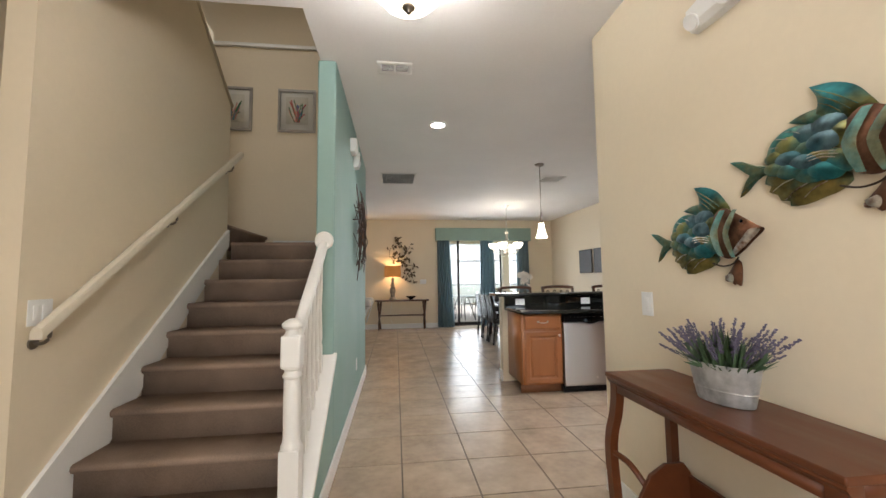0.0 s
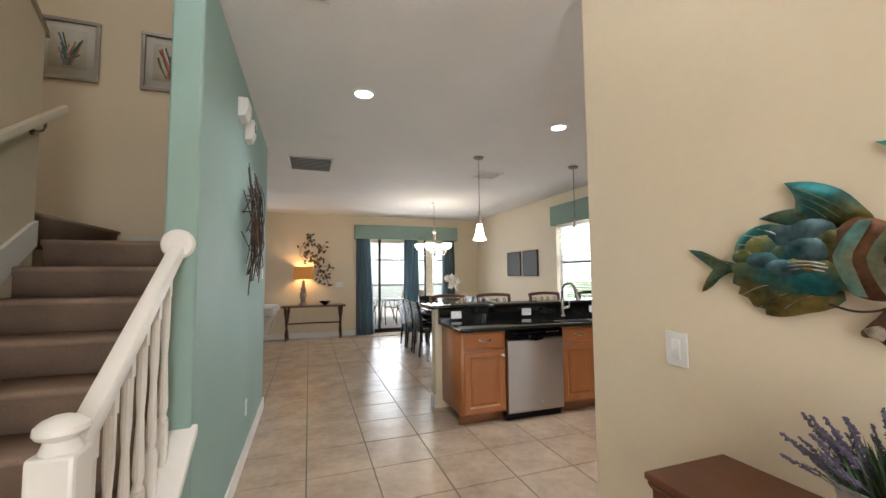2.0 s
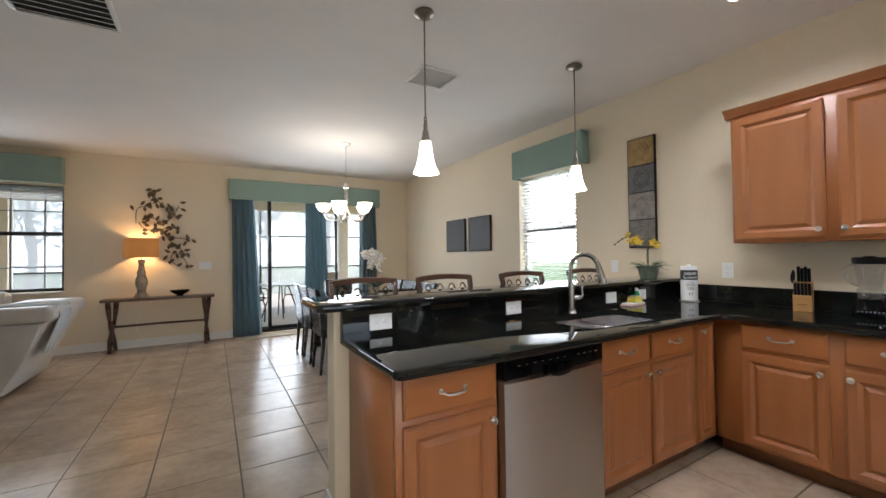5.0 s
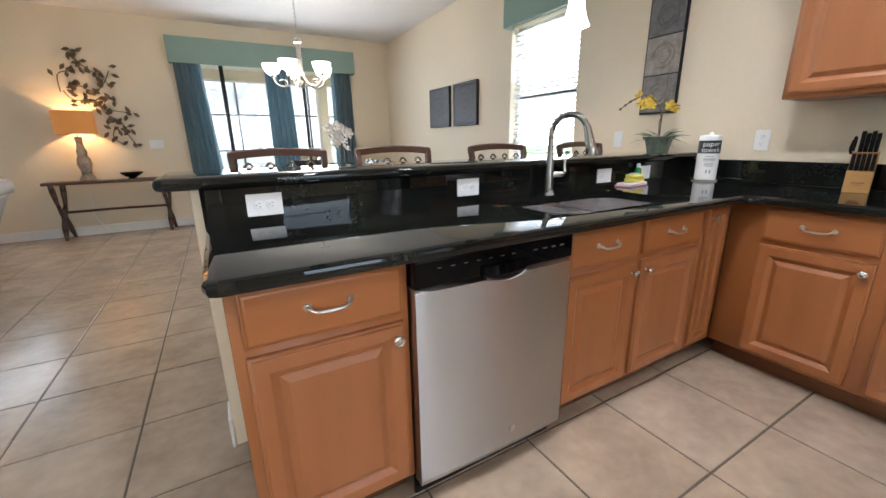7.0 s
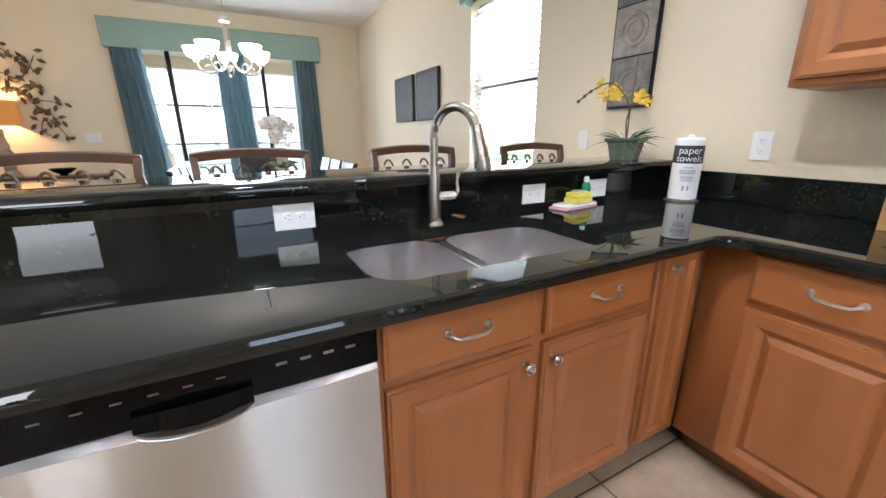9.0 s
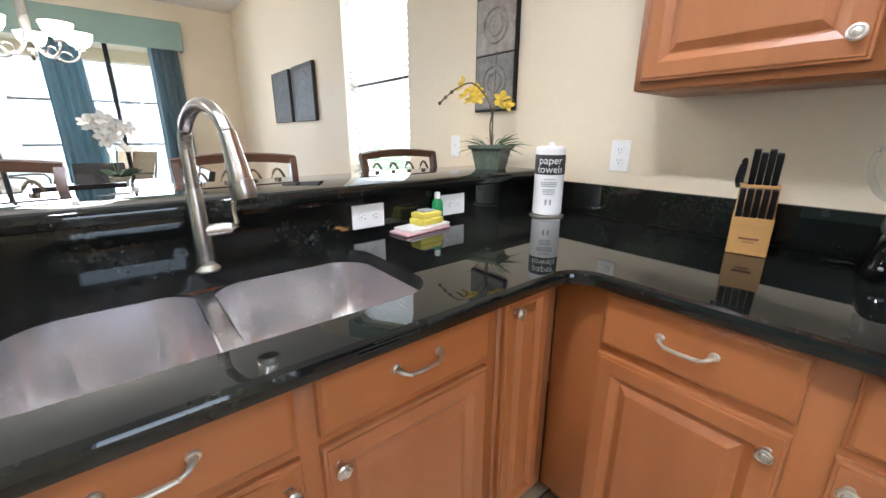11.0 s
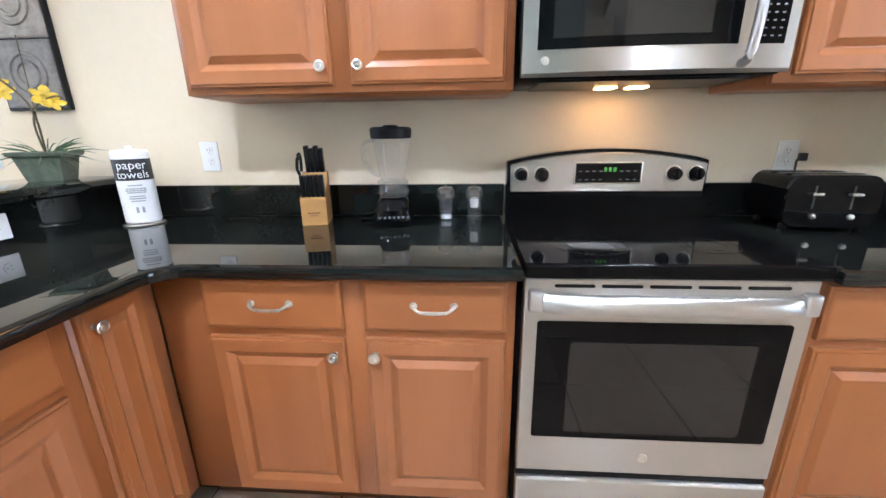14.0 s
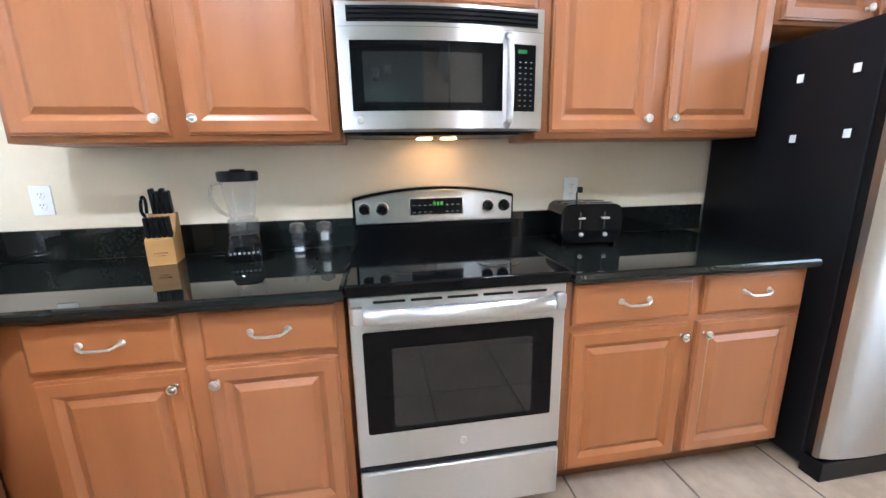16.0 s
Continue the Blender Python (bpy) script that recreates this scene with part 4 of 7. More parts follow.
def patina(mat, other, scale):
    """Blend a second metal colour into the first in soft patches."""
    nodes, links = mat.node_tree.nodes, mat.node_tree.links
    hs = [n for n in nodes if n.bl_idname == "ShaderNodeHueSaturation"][0]
    tc, no, mr, mix = nodes.new("ShaderNodeTexCoord"), nodes.new("ShaderNodeTexNoise"), nodes.new("ShaderNodeMapRange"), nodes.new("ShaderNodeMixRGB")
    no.inputs["Scale"].default_value, no.inputs["Detail"].default_value = scale, 5
    mr.inputs[1].default_value, mr.inputs[2].default_value = 0.42, 0.62
    mix.inputs[1].default_value, mix.inputs[2].default_value = hs.inputs["Color"].default_value, (*other, 1)
    links.new(tc.outputs["Object"], no.inputs[0])
    links.new(no.outputs[0], mr.inputs[0])
    links.new(mr.outputs[0], mix.inputs[0])
    links.new(mix.outputs[0], hs.inputs["Color"])


patina(TEAL, (0.17, 0.17, 0.06), 8)
patina(GOLD, (0.03, 0.15, 0.14), 8)
patina(COPPER, (0.11, 0.055, 0.035), 18)
AQUA = material("turquoise_enamel", (0.15, 0.32, 0.30), 0.36, metal=0.6, var=0.3, scale=20, bump=0.2, bscale=50)
patina(AQUA, (0.20, 0.20, 0.12), 14)
PEWTER = material("blue_silver_patina_metal", (0.085, 0.145, 0.175), 0.36, metal=0.85, var=0.35, scale=25, bump=0.3, bscale=60)
patina(PEWTER, (0.05, 0.13, 0.16), 14)
SNOUT = material("worn_silver_metal", (0.58, 0.55, 0.50), 0.33, metal=0.9, var=0.3, scale=25, bump=0.2, bscale=60)
patina(SNOUT, (0.17, 0.09, 0.06), 30)
WIRE = material("dark_wire", (0.05, 0.035, 0.025), 0.5, metal=0.6)


def plate(outline, y, dome, s, n=3, notch=0.0):
    """A domed metal leaf with the given outline (u, v), scaled by s, standing y off the wall."""
    pts = [Vector((u * s, 0, v * s * 0.77)) for u, v in outline]
    if n > 1:
        pts = smooth_path(pts + [pts[0]], n)[:-1]
    c = sum(pts, Vector()) / len(pts)
    rings = []
    for f, h in ((1.0, 0.002), (1.0, 0.0), (0.75, 0.55), (0.45, 0.85), (0.12, 1.0)):
        rings.append([Vector((c.x + (p.x - c.x) * f, -y - (h * dome if h != 0.002 else -0.0015), c.z + (p.z - c.z) * f)) for p in pts])
    return loft(empty(), rings)


def ribs(parent, s, y, lines, mat):
    """Fine raised veins on a fin, from (u, v) to (u, v)."""
    for (u0, v0), (u1, v1) in lines:
        bm = empty()
        mid = ((u0 + u1) / 2 * s, -y - 0.004, ((v0 + v1) / 2 + 0.012) * s * 0.77)
        tube(bm, smooth_path([(u0 * s, -y, v0 * s * 0.77), mid, (u1 * s, -y, v1 * s * 0.77)], 3), [0.0012] * 3 + [0.0020] * 2 + [0.0012] * 2, 6)
        part("vein", bm, mat, parent)


def metal_fish(m, s, label):
    fish = thing("metal_fish", m, label, "wall art", "metal fish on the entry wall")
    tail = part("tail", plate([(-0.035, -0.03), (0.05, -0.035), (0.15, -0.085), (0.27, -0.115), (0.275, -0.145), (0.20, -0.175), (0.15, -0.225), (0.115, -0.28), (0.06, -0.325), (0.085, -0.225), (0.12, -0.155), (0.05, -0.095)], 0.012, 0.006, s, 2), GOLD, fish, "gold and green forked tail")
    ribs(tail, s, 0.017, [((0.02, -0.05), (0.22, -0.12)), ((0.08, -0.29), (0.21, -0.15))], TEAL)
    dorsal = part("dorsal_fin", plate([(0.425, 0.395), (0.53, 0.385), (0.63, 0.33), (0.70, 0.235), (0.735, 0.16), (0.66, 0.12), (0.53, 0.15), (0.46, 0.19), (0.475, 0.25), (0.465, 0.32)], 0.014, 0.012, s, 3), TEAL, fish, "teal and gold swept dorsal fin")
    ribs(dorsal, s, 0.026, [((0.47, 0.36), (0.67, 0.20)), ((0.49, 0.31), (0.64, 0.18)), ((0.50, 0.26), (0.60, 0.175))], GOLD)
    part("upper_fin", plate([(0.325, 0.185), (0.40, 0.225), (0.49, 0.235), (0.56, 0.18), (0.50, 0.125), (0.42, 0.15)], 0.012, 0.008, s, 3), GOLD, fish, "bronze pointed upper fin")
    back = part("back_fin", plate([(0.225, -0.06), (0.235, 0.03), (0.275, 0.10), (0.345, 0.145), (0.43, 0.145), (0.52, 0.10), (0.48, -0.03), (0.32, -0.10)], 0.018, 0.010, s, 3), GOLD, fish, "bronze ribbed back fin")
    ribs(back, s, 0.028, [((0.255, 0.02), (0.40, -0.01)), ((0.28, 0.08), (0.42, 0.03)), ((0.34, 0.12), (0.46, 0.06))], SNOUT)
    belly = part("belly_fin", plate([(0.235, -0.17), (0.225, -0.235), (0.265, -0.255), (0.255, -0.30), (0.305, -0.32), (0.33, -0.365), (0.385, -0.37), (0.385, -0.405), (0.46, -0.40), (0.55, -0.355), (0.64, -0.30), (0.66, -0.21), (0.45, -0.15)], 0.016, 0.010, s, 2), GOLD, fish, "gold and green scalloped belly fin")
    ribs(belly, s, 0.026, [((0.29, -0.30), (0.42, -0.21)), ((0.37, -0.36), (0.50, -0.24)), ((0.46, -0.36), (0.57, -0.25))], SNOUT)
    rng = random.Random(3)
    for u, v, w, h, a, mat in ((0.29, -0.055, 0.065, 0.05, 20, TEAL), (0.30, -0.14, 0.07, 0.05, -10, TEAL), (0.36, 0.02, 0.075, 0.06, 25, TEAL), (0.37, -0.075, 0.075, 0.055, 5, PEWTER), (0.38, -0.165, 0.08, 0.055, -12, TEAL), (0.45, 0.075, 0.08, 0.065, 25, PEWTER), (0.46, -0.02, 0.08, 0.06, 8, TEAL), (0.47, -0.11, 0.09, 0.05, -5, PEWTER), (0.48, -0.20, 0.085, 0.055, -15, TEAL), (0.55, 0.10, 0.09, 0.075, 18, PEWTER), (0.55, 0.005, 0.085, 0.065, 5, PEWTER), (0.555, -0.09, 0.09, 0.05, -4, GOLD), (0.57, -0.185, 0.09, 0.06, -14, TEAL), (0.63, 0.03, 0.075, 0.085, 5, TEAL), (0.64, -0.13, 0.08, 0.08, -12, TEAL)):
        ca, sa = math.cos(radians(a)), math.sin(radians(a))
        out = [(u + w * math.cos(t) * ca - h * math.sin(t) * sa, v + w * math.cos(t) * sa + h * math.sin(t) * ca) for t in [2 * math.pi * k / 14 for k in range(14)]]
        part("scale", plate(out, 0.024 + rng.random() * 0.010 + 0.012 * (u - 0.29), 0.007, s, 1), mat, fish)
    ribs(fish, s, 0.046, [((0.49, -0.075), (0.62, -0.07)), ((0.49, -0.095), (0.63, -0.09)), ((0.50, -0.115), (0.62, -0.11))], SNOUT)
    part("head", plate([(0.615, 0.0), (0.635, 0.10), (0.68, 0.165), (0.74, 0.175), (0.85, 0.105), (0.95, 0.035), (1.0, 0.0), (0.94, -0.08), (0.87, -0.17), (0.79, -0.235), (0.70, -0.215), (0.635, -0.12)], 0.034, 0.018, s, 3), COPPER, fish, "copper head with silver snout")
    part("snout", plate([(0.885, -0.06), (0.915, -0.01), (0.95, 0.01), (0.995, -0.004), (0.94, -0.08), (0.875, -0.16), (0.82, -0.21), (0.825, -0.16), (0.85, -0.11)], 0.048, 0.006, s, 3), SNOUT, fish, "worn silver snout and cheek")
    band = lambda c, w: [(c + 0.062 * abs(k / 6) ** 1.6 + w * (1 - 0.35 * abs(k / 6)), -0.03 + 0.19 * k / 6) for k in range(-6, 7)] + [(c + 0.062 * abs(k / 6) ** 1.6 - w * (1 - 0.35 * abs(k / 6)), -0.03 + 0.19 * k / 6) for k in range(6, -7, -1)]
    part("stripe", plate(band(0.675, 0.030), 0.0495, 0.004, s, 1), AQUA, fish, "pale turquoise band")
    part("stripe", plate(band(0.770, 0.022), 0.0525, 0.004, s, 1), AQUA, fish, "pale turquoise band")
    bm = empty()
    lathe(bm, [(0.020 * s, 0), (0.019 * s, 0.003), (0.012 * s, 0.004)], 14, m=pose(0.885 * s, -0.050, 0.050 * s, 90))
    eye = part("eye", bm, COPPER, fish, "raised copper eye ring")
    bm = empty()
    lathe(bm, [(0.011 * s, 0), (0.009 * s, 0.003), (0.003, 0.0045)], 12, m=pose(0.885 * s, -0.0542, 0.050 * s, 90))
    part("pupil", bm, BLACK_GLOSS, eye, "dark glass pupil")
    part("side_fin", plate([(0.80, -0.235), (0.835, -0.26), (0.845, -0.35), (0.84, -0.45), (0.81, -0.44), (0.79, -0.45), (0.765, -0.425), (0.735, -0.43), (0.72, -0.405), (0.765, -0.32)], 0.02, 0.010, s, 2), COPPER, fish, "bronze and silver side fin")
    part("fin_patch", plate([(0.735, -0.385), (0.78, -0.355), (0.80, -0.385), (0.79, -0.43), (0.75, -0.415)], 0.0305, 0.002, s, 2), SNOUT, fish, "worn silver patch")
    bm = empty()
    tube(bm, smooth_path([(0.62 * s, -0.02, -0.22 * s), (0.70 * s, -0.022, -0.235 * s), (0.78 * s, -0.025, -0.215 * s), (0.83 * s, -0.03, -0.17 * s)], 4), 0.003, 6)
    part("support_wire", bm, WIRE, fish, "dark support wire")
    bm = empty()
    tube(bm, [(0.25 * s, -0.014, -0.14 * s), (0.6 * s, -0.012, -0.05 * s)], 0.004, 6)
    tube(bm, [(0.5 * s, 0.0, 0.0), (0.5 * s, -0.02, 0.0)], 0.004, 6)
    part("back_rod", bm, WIRE, fish)
    return fish


metal_fish(pose(XF, 2.690, 1.420, 0, 6, TURN_R) @ Matrix.Translation((-0.588, 0, 0)), 0.588, "small teal and copper metal fish wall sculpture")
metal_fish(pose(XF, 2.232, 1.606, 0, 9, TURN_R) @ Matrix.Translation((-0.580, 0, 0)), 0.580, "larger teal, gold and copper metal fish wall sculpture")

# console table against the entry wall
con = thing("console_table", pose(2.200, 3.205, 0, 0, 0, TURN_R), "red-brown cherry console table with curved legs", "table")
part("tabletop", block(0, 0.935, 0, 0.310, 0.826, 0.846, 0.005, 3), CHERRY, con)
part("top_moulding", prism(empty(), [(0.008, 0.8255), (0.006, 0.816), (0.016, 0.806), (0.018, 0.8), (0.05, 0.8), (0.05, 0.8255)], "x", 0.006, 0.929, 0.0015), CHERRY, con, "moulded cherry edge")
part("apron", block(0.035, 0.90, 0.020, 0.036, 0.768, 0.799), CHERRY, con)
part("apron", block(0.035, 0.052, 0.036, 0.29, 0.765, 0.821), CHERRY, con)
part("apron", block(0.883, 0.90, 0.036, 0.29, 0.765, 0.821), CHERRY, con)
for ex, sgn in ((0.035, -1), (0.90, 1)):
    bm = empty()
    pts = smooth_path([(ex, 0.035, 0.82), (ex, 0.035, 0.75), (ex + sgn * 0.02, 0.035, 0.66), (ex + sgn * 0.055, 0.035, 0.57), (ex + sgn * 0.065, 0.035, 0.47), (ex + sgn * 0.045, 0.035, 0.30), (ex + sgn * 0.03, 0.035, 0.15), (ex + sgn * 0.055, 0.035, 0.0)], 4)
    loft(bm, [[p + Vector(v) for v in ((-0.023, -0.018, 0), (0.023, -0.018, 0), (0.023, 0.018, 0), (-0.023, 0.018, 0))] for p in pts])
    part("front_leg", bm, CHERRY, con, "curved cherry leg")
    part("back_leg", block(ex - 0.02, ex + 0.02, 0.265, 0.30, 0.0, 0.82, 0.003), CHERRY, con, "straight cherry back leg")
    bm = empty()
    tube(bm, smooth_path([(ex + sgn * 0.06, 0.035, 0.49), (ex - sgn * 0.03, 0.06, 0.475), (ex - sgn * 0.08, 0.10, 0.40), (ex - sgn * 0.09, 0.14, 0.34)], 5), 0.013, 8)
    part("scroll_brace", bm, CHERRY, con)
    bm = empty()
    prism(bm, [(0.05, 0.33), (0.05, 0.37), (0.10, 0.46), (0.17, 0.50), (0.25, 0.50), (0.28, 0.46), (0.28, 0.33)], "x", ex - sgn * 0.10 - 0.009, ex - sgn * 0.10 + 0.009, 0.003)
    part("shelf_end", bm, CHERRY, con)
part("lower_shelf", block(0.12, 0.815, 0.05, 0.28, 0.33, 0.35, 0.003), CHERRY, con)
part("shelf_back", block(0.12, 0.815, 0.268, 0.284, 0.35, 0.45, 0.003), CHERRY, con)

# lavender in an oval tub
ZINC = material("galvanised_zinc", (0.48, 0.49, 0.49), 0.5, metal=0.55, var=0.22, scale=14, fine=50, bump=0.12, bscale=40)
LEAF = material("green_leaf", (0.055, 0.10, 0.045), 0.6, var=0.25, scale=12)
LAV = material("lavender_bloom", (0.105, 0.090, 0.140), 0.8, var=0.3, scale=40, fine=160)
lav = thing("potted_lavender", pose(2.365, 2.742, 0.847, 0, 0, 12), "purple lavender in an oval galvanised metal tub", "plant")
bm = empty()
lathe(bm, [(0.076, 0.0), (0.079, 0.002), (0.083, 0.02), (0.101, 0.124), (0.104, 0.128), (0.101, 0.130), (0.097, 0.124), (0.083, 0.03)], 36, squash=(0.62, 1.15), cap1=True)
part("tub", bm, ZINC, lav, "dull grey oval metal tub")
bm = empty()
lathe(bm, [(0.0875, 0.042), (0.0900, 0.044), (0.0885, 0.048)], 36, squash=(0.62, 1.15), cap0=False, cap1=False)
part("rib", bm, ZINC, lav)
bm = empty()
lathe(bm, [(0.096, 0.105), (0.05, 0.112), (0.005, 0.115)], 24, squash=(0.62, 1.15), cap0=False)
part("soil", bm, material("moss", (0.03, 0.035, 0.02), 0.95, var=0.3, fine=120), lav)
rng = random.Random(8)


def blade(bm, base, tip, w, sag=0.0):
    """One narrow leaf from base to tip."""
    base, tip = Vector(base), Vector(tip)
    d = tip - base
    side = d.cross(Vector((rng.uniform(-1, 1), rng.uniform(-1, 1), 0.4))).normalized()
    rows = []
    for f, k in ((0, 0.35), (0.35, 1.0), (0.7, 0.8), (1.0, 0.04)):
        p = base + d * f + Vector((0, 0, -sag * f * f))
        rows.append((bm.verts.new(p - side * w * k), bm.verts.new(p + Vector((0, 0, w * 0.3 * k))), bm.verts.new(p + side * w * k)))
    for a, b in zip(rows, rows[1:]):
        for i in range(2):
            bm.faces.new((a[i], a[i + 1], b[i + 1], b[i]))


bm = empty()
for i in range(620):
    a, r0 = rng.uniform(0, 6.283), rng.uniform(0.0, 0.085)
    lean = r0 / 0.09 * rng.uniform(0.5, 1.2)
    bx, by = 0.6 * r0 * math.cos(a), 1.1 * r0 * math.sin(a)
    h, out = rng.uniform(0.04, 0.125), lean * 0.068
    blade(bm, (bx, by, 0.105), (bx + out * math.cos(a) * 0.9, by + out * math.sin(a) * 1.1, 0.112 + h * (1.1 - 0.45 * lean)), rng.uniform(0.0022, 0.0048), 0.012 * lean)
part("leaves", bm, LEAF, lav, kind="stuff")


def spike(seed):
    """A thin stem with narrow side leaves and a tapering head of tiny uneven florets."""
    r = random.Random(seed)
    bm = empty()
    bend = r.uniform(-0.014, 0.014)
    tube(bm, smooth_path([(0, 0, 0), (bend * 0.3, 0, 0.06), (bend, 0, 0.13)], 3), 0.0011, 5)
    for k in range(34):
        f = k / 33
        z, a = 0.068 + 0.068 * f, r.uniform(0, 6.283)
        q = 0.0062 * (1.1 - 0.85 * f) * r.uniform(0.5, 1.1)
        c = Vector((bend * z / 0.13 + q * math.cos(a), q * math.sin(a), z))
        turn = Euler((r.uniform(0, 3), r.uniform(0, 3), 0)).to_matrix().to_4x4()
        bmesh.ops.create_icosphere(bm, subdivisions=1, radius=r.uniform(0.0017, 0.0036), matrix=Matrix.Translation(c) @ turn @ Matrix.Diagonal((1, 0.7, 1.5, 1)))
    me = bpy.data.meshes.new("flower_spike")
    bm.to_mesh(me)
    bm.free()
    me.materials.append(LAV)
    return me


SPIKES = [spike(k) for k in range(5)]
for i in range(60):
    a, q = rng.uniform(0, 6.283), math.sqrt(rng.random())
    bx, by = 0.045 * q * math.cos(a), 0.085 * q * math.sin(a)
    ob = new("flower_spike", SPIKES[i % 5])
    ob.parent = lav
    tilt = 6 + 62 * q * rng.uniform(0.5, 1.0)
    ob.matrix_local = Matrix.Translation((bx, by, 0.115 + 0.015 * (1 - q))) @ Matrix.Rotation(a, 4, "Z") @ Matrix.Rotation(radians(tilt), 4, "Y") @ Matrix.Scale(rng.uniform(0.75, 1.25), 4)


def wall_plate(name, m, w, h, kind, label, cat):
    p = thing(name, m, label, cat, "wall plates")
    part("plate", block(-w / 2, w / 2, -0.006, -0.0005, -h / 2, h / 2, 0.002, 2), PLATE, p)
    if kind == "rocker":
        n = max(1, round(w / 0.06))
        for i in range(n):
            cx = (i - (n - 1) / 2) * 0.046
            part("rocker", block(cx - 0.016, cx + 0.016, -0.0095, -0.005, -0.033, 0.033, 0.0015), PLATE, p)
    elif kind in ("outlet", "outlet_h"):
        for s in (-1, 1):
            cx, cz = (0, s * 0.021) if kind == "outlet" else (s * 0.021, 0)
            bm = empty()
            lathe(bm, [(0.0165, 0), (0.0155, 0.003), (0.01, 0.0032)], 18, m=pose(cx, -0.0055, cz, 90))
            o = part("socket", bm, PLATE, p)
            bm = empty()
            if kind == "outlet":
                for dx in (-0.006, 0.006):
                    box(bm, cx + dx - 0.001, cx + dx + 0.001, -0.0092, -0.0086, cz, cz + 0.008)
                box(bm, cx - 0.002, cx + 0.002, -0.0092, -0.0086, cz - 0.009, cz - 0.005)
            else:
                for dz in (-0.006, 0.006):
                    box(bm, cx, cx + 0.008, -0.0092, -0.0086, dz - 0.001, dz + 0.001)
                box(bm, cx - 0.009, cx - 0.005, -0.0092, -0.0086, -0.002, 0.002)
            part("slots", bm, bpy.data.materials.get("slot_grey") or material("slot_grey", (0.16, 0.16, 0.16), 0.6), o, "grey slots")
    else:
        part("toggle", block(-0.004, 0.004, -0.016, -0.005, -0.004, 0.010, 0.001), PLATE, p)
    return p


sw_label, out_label = "white plastic light switch on the painted wall", "white plastic electric outlet"
wall_plate("light_switch", pose(XF, 3.365, 1.128, 0, 0, TURN_R), 0.085, 0.118, "rocker", sw_label, "switch")
wall_plate("light_switch", pose(-0.345, 3.545, 1.135, 0, 0, 90), 0.125, 0.118, "rocker", sw_label, "switch")
wall_plate("outlet", pose(XG, 5.71, 0.39, 0, 0, 90), 0.072, 0.116, "outlet", out_label, "outlet")
wall_plate("light_switch", pose(XG, 6.62, 1.42, 0, 0, 90), 0.072, 0.116, "toggle", sw_label, "switch")
wall_plate("light_switch", pose(1.983, YF, 1.18), 0.165, 0.118, "rocker", "triple white light switch on the cream wall", "switch")
wall_plate("outlet", pose(XR, 5.858, 1.143, 0, 0, TURN_R), 0.075, 0.116, "outlet", out_label, "outlet")
wall_plate("outlet", pose(XR, 6.83, 1.158, 0, 0, TURN_R), 0.075, 0.116, "toggle", sw_label, "switch")
wall_plate("outlet", pose(XR, 3.625, 1.12, 0, 0, TURN_R), 0.075, 0.116, "outlet", out_label, "outlet")
for ox in (2.806, 3.662, 4.59, 4.955):
    wall_plate("outlet", pose(ox, 6.226, 0.963), 0.117, 0.078, "outlet_h", "white outlet set in the black granite backsplash", "outlet")

# emergency light on the entry wall
em = thing("emergency_light", pose(XF, 2.845, 2.322, 0, 0, TURN_R), "white two-headed emergency light high on the wall", "light fixture")
bm = empty()
loft(bm, [[(x, -0.001, z0), (x, -d * 0.6, z0), (x, -d, z0 + 0.02), (x, -d, z1 - 0.02), (x, -d * 0.6, z1), (x, -0.001, z1)] for x, d, z0, z1 in ((-0.12, 0.03, -0.035, 0.045), (-0.10, 0.055, -0.05, 0.06), (0.0, 0.065, -0.055, 0.065), (0.14, 0.055, -0.05, 0.06), (0.16, 0.03, -0.035, 0.045))])
part("housing", bm, WHITE, em)
for hx in (-0.06, 0.10):
    bm = empty()
    lathe(bm, [(0.02, 0), (0.030, 0.010), (0.034, 0.024), (0.030, 0.028), (0.02, 0.024)], 18, m=pose(hx, -0.05, -0.02, 120, 0, 0))
    part("lamp_head", bm, PLATE, em, "round white lamp head")

# flush lamp of the entry
fl = thing("ceiling_lamp", pose(1.34, 3.24, 0), "frosted bowl ceiling lamp with nickel fittings", "lamp")
bm = empty()
lathe(bm, [(0.07, H - 0.001), (0.075, H - 0.02), (0.06, H - 0.035), (0.02, H - 0.04), (0.012, H - 0.20)], 24)
part("canopy", bm, NICKEL, fl)
bm = empty()
lathe(bm, [(0.01, 2.512), (0.07, 2.517), (0.12, 2.54), (0.16, 2.585), (0.172, 2.62), (0.168, 2.622), (0.155, 2.588), (0.115, 2.546), (0.06, 2.524), (0.01, 2.52)], 32, cap0=True, cap1=True)
part("bowl", bm, SHADE_GLOW, fl, "lit frosted glass bowl")
bm = empty()
lathe(bm, [(0.002, 2.478), (0.012, 2.484), (0.016, 2.494), (0.03, 2.506), (0.032, 2.514), (0.006, 2.53)], 18)
part("finial", bm, BRONZE, fl, "dark metal finial")
for a in (200, 320, 80):
    bm = empty()
    p = Vector((0.172 * math.cos(radians(a)), 0.172 * math.sin(radians(a)), 2.61))
    tube(bm, smooth_path([(0.05 * math.cos(radians(a)), 0.05 * math.sin(radians(a)), 2.76), (0.15 * math.cos(radians(a)), 0.15 * math.sin(radians(a)), 2.70), tuple(p)], 4), 0.006, 6)
    bmesh.ops.create_uvsphere(bm, u_segments=10, v_segments=8, radius=0.016, matrix=Matrix.Translation(p))
    part("arm", bm, NICKEL, fl)
lamp("entry_bulb", "POINT", 22, pose(1.34, 3.24, 2.66), NEUTRAL, radius=0.08)

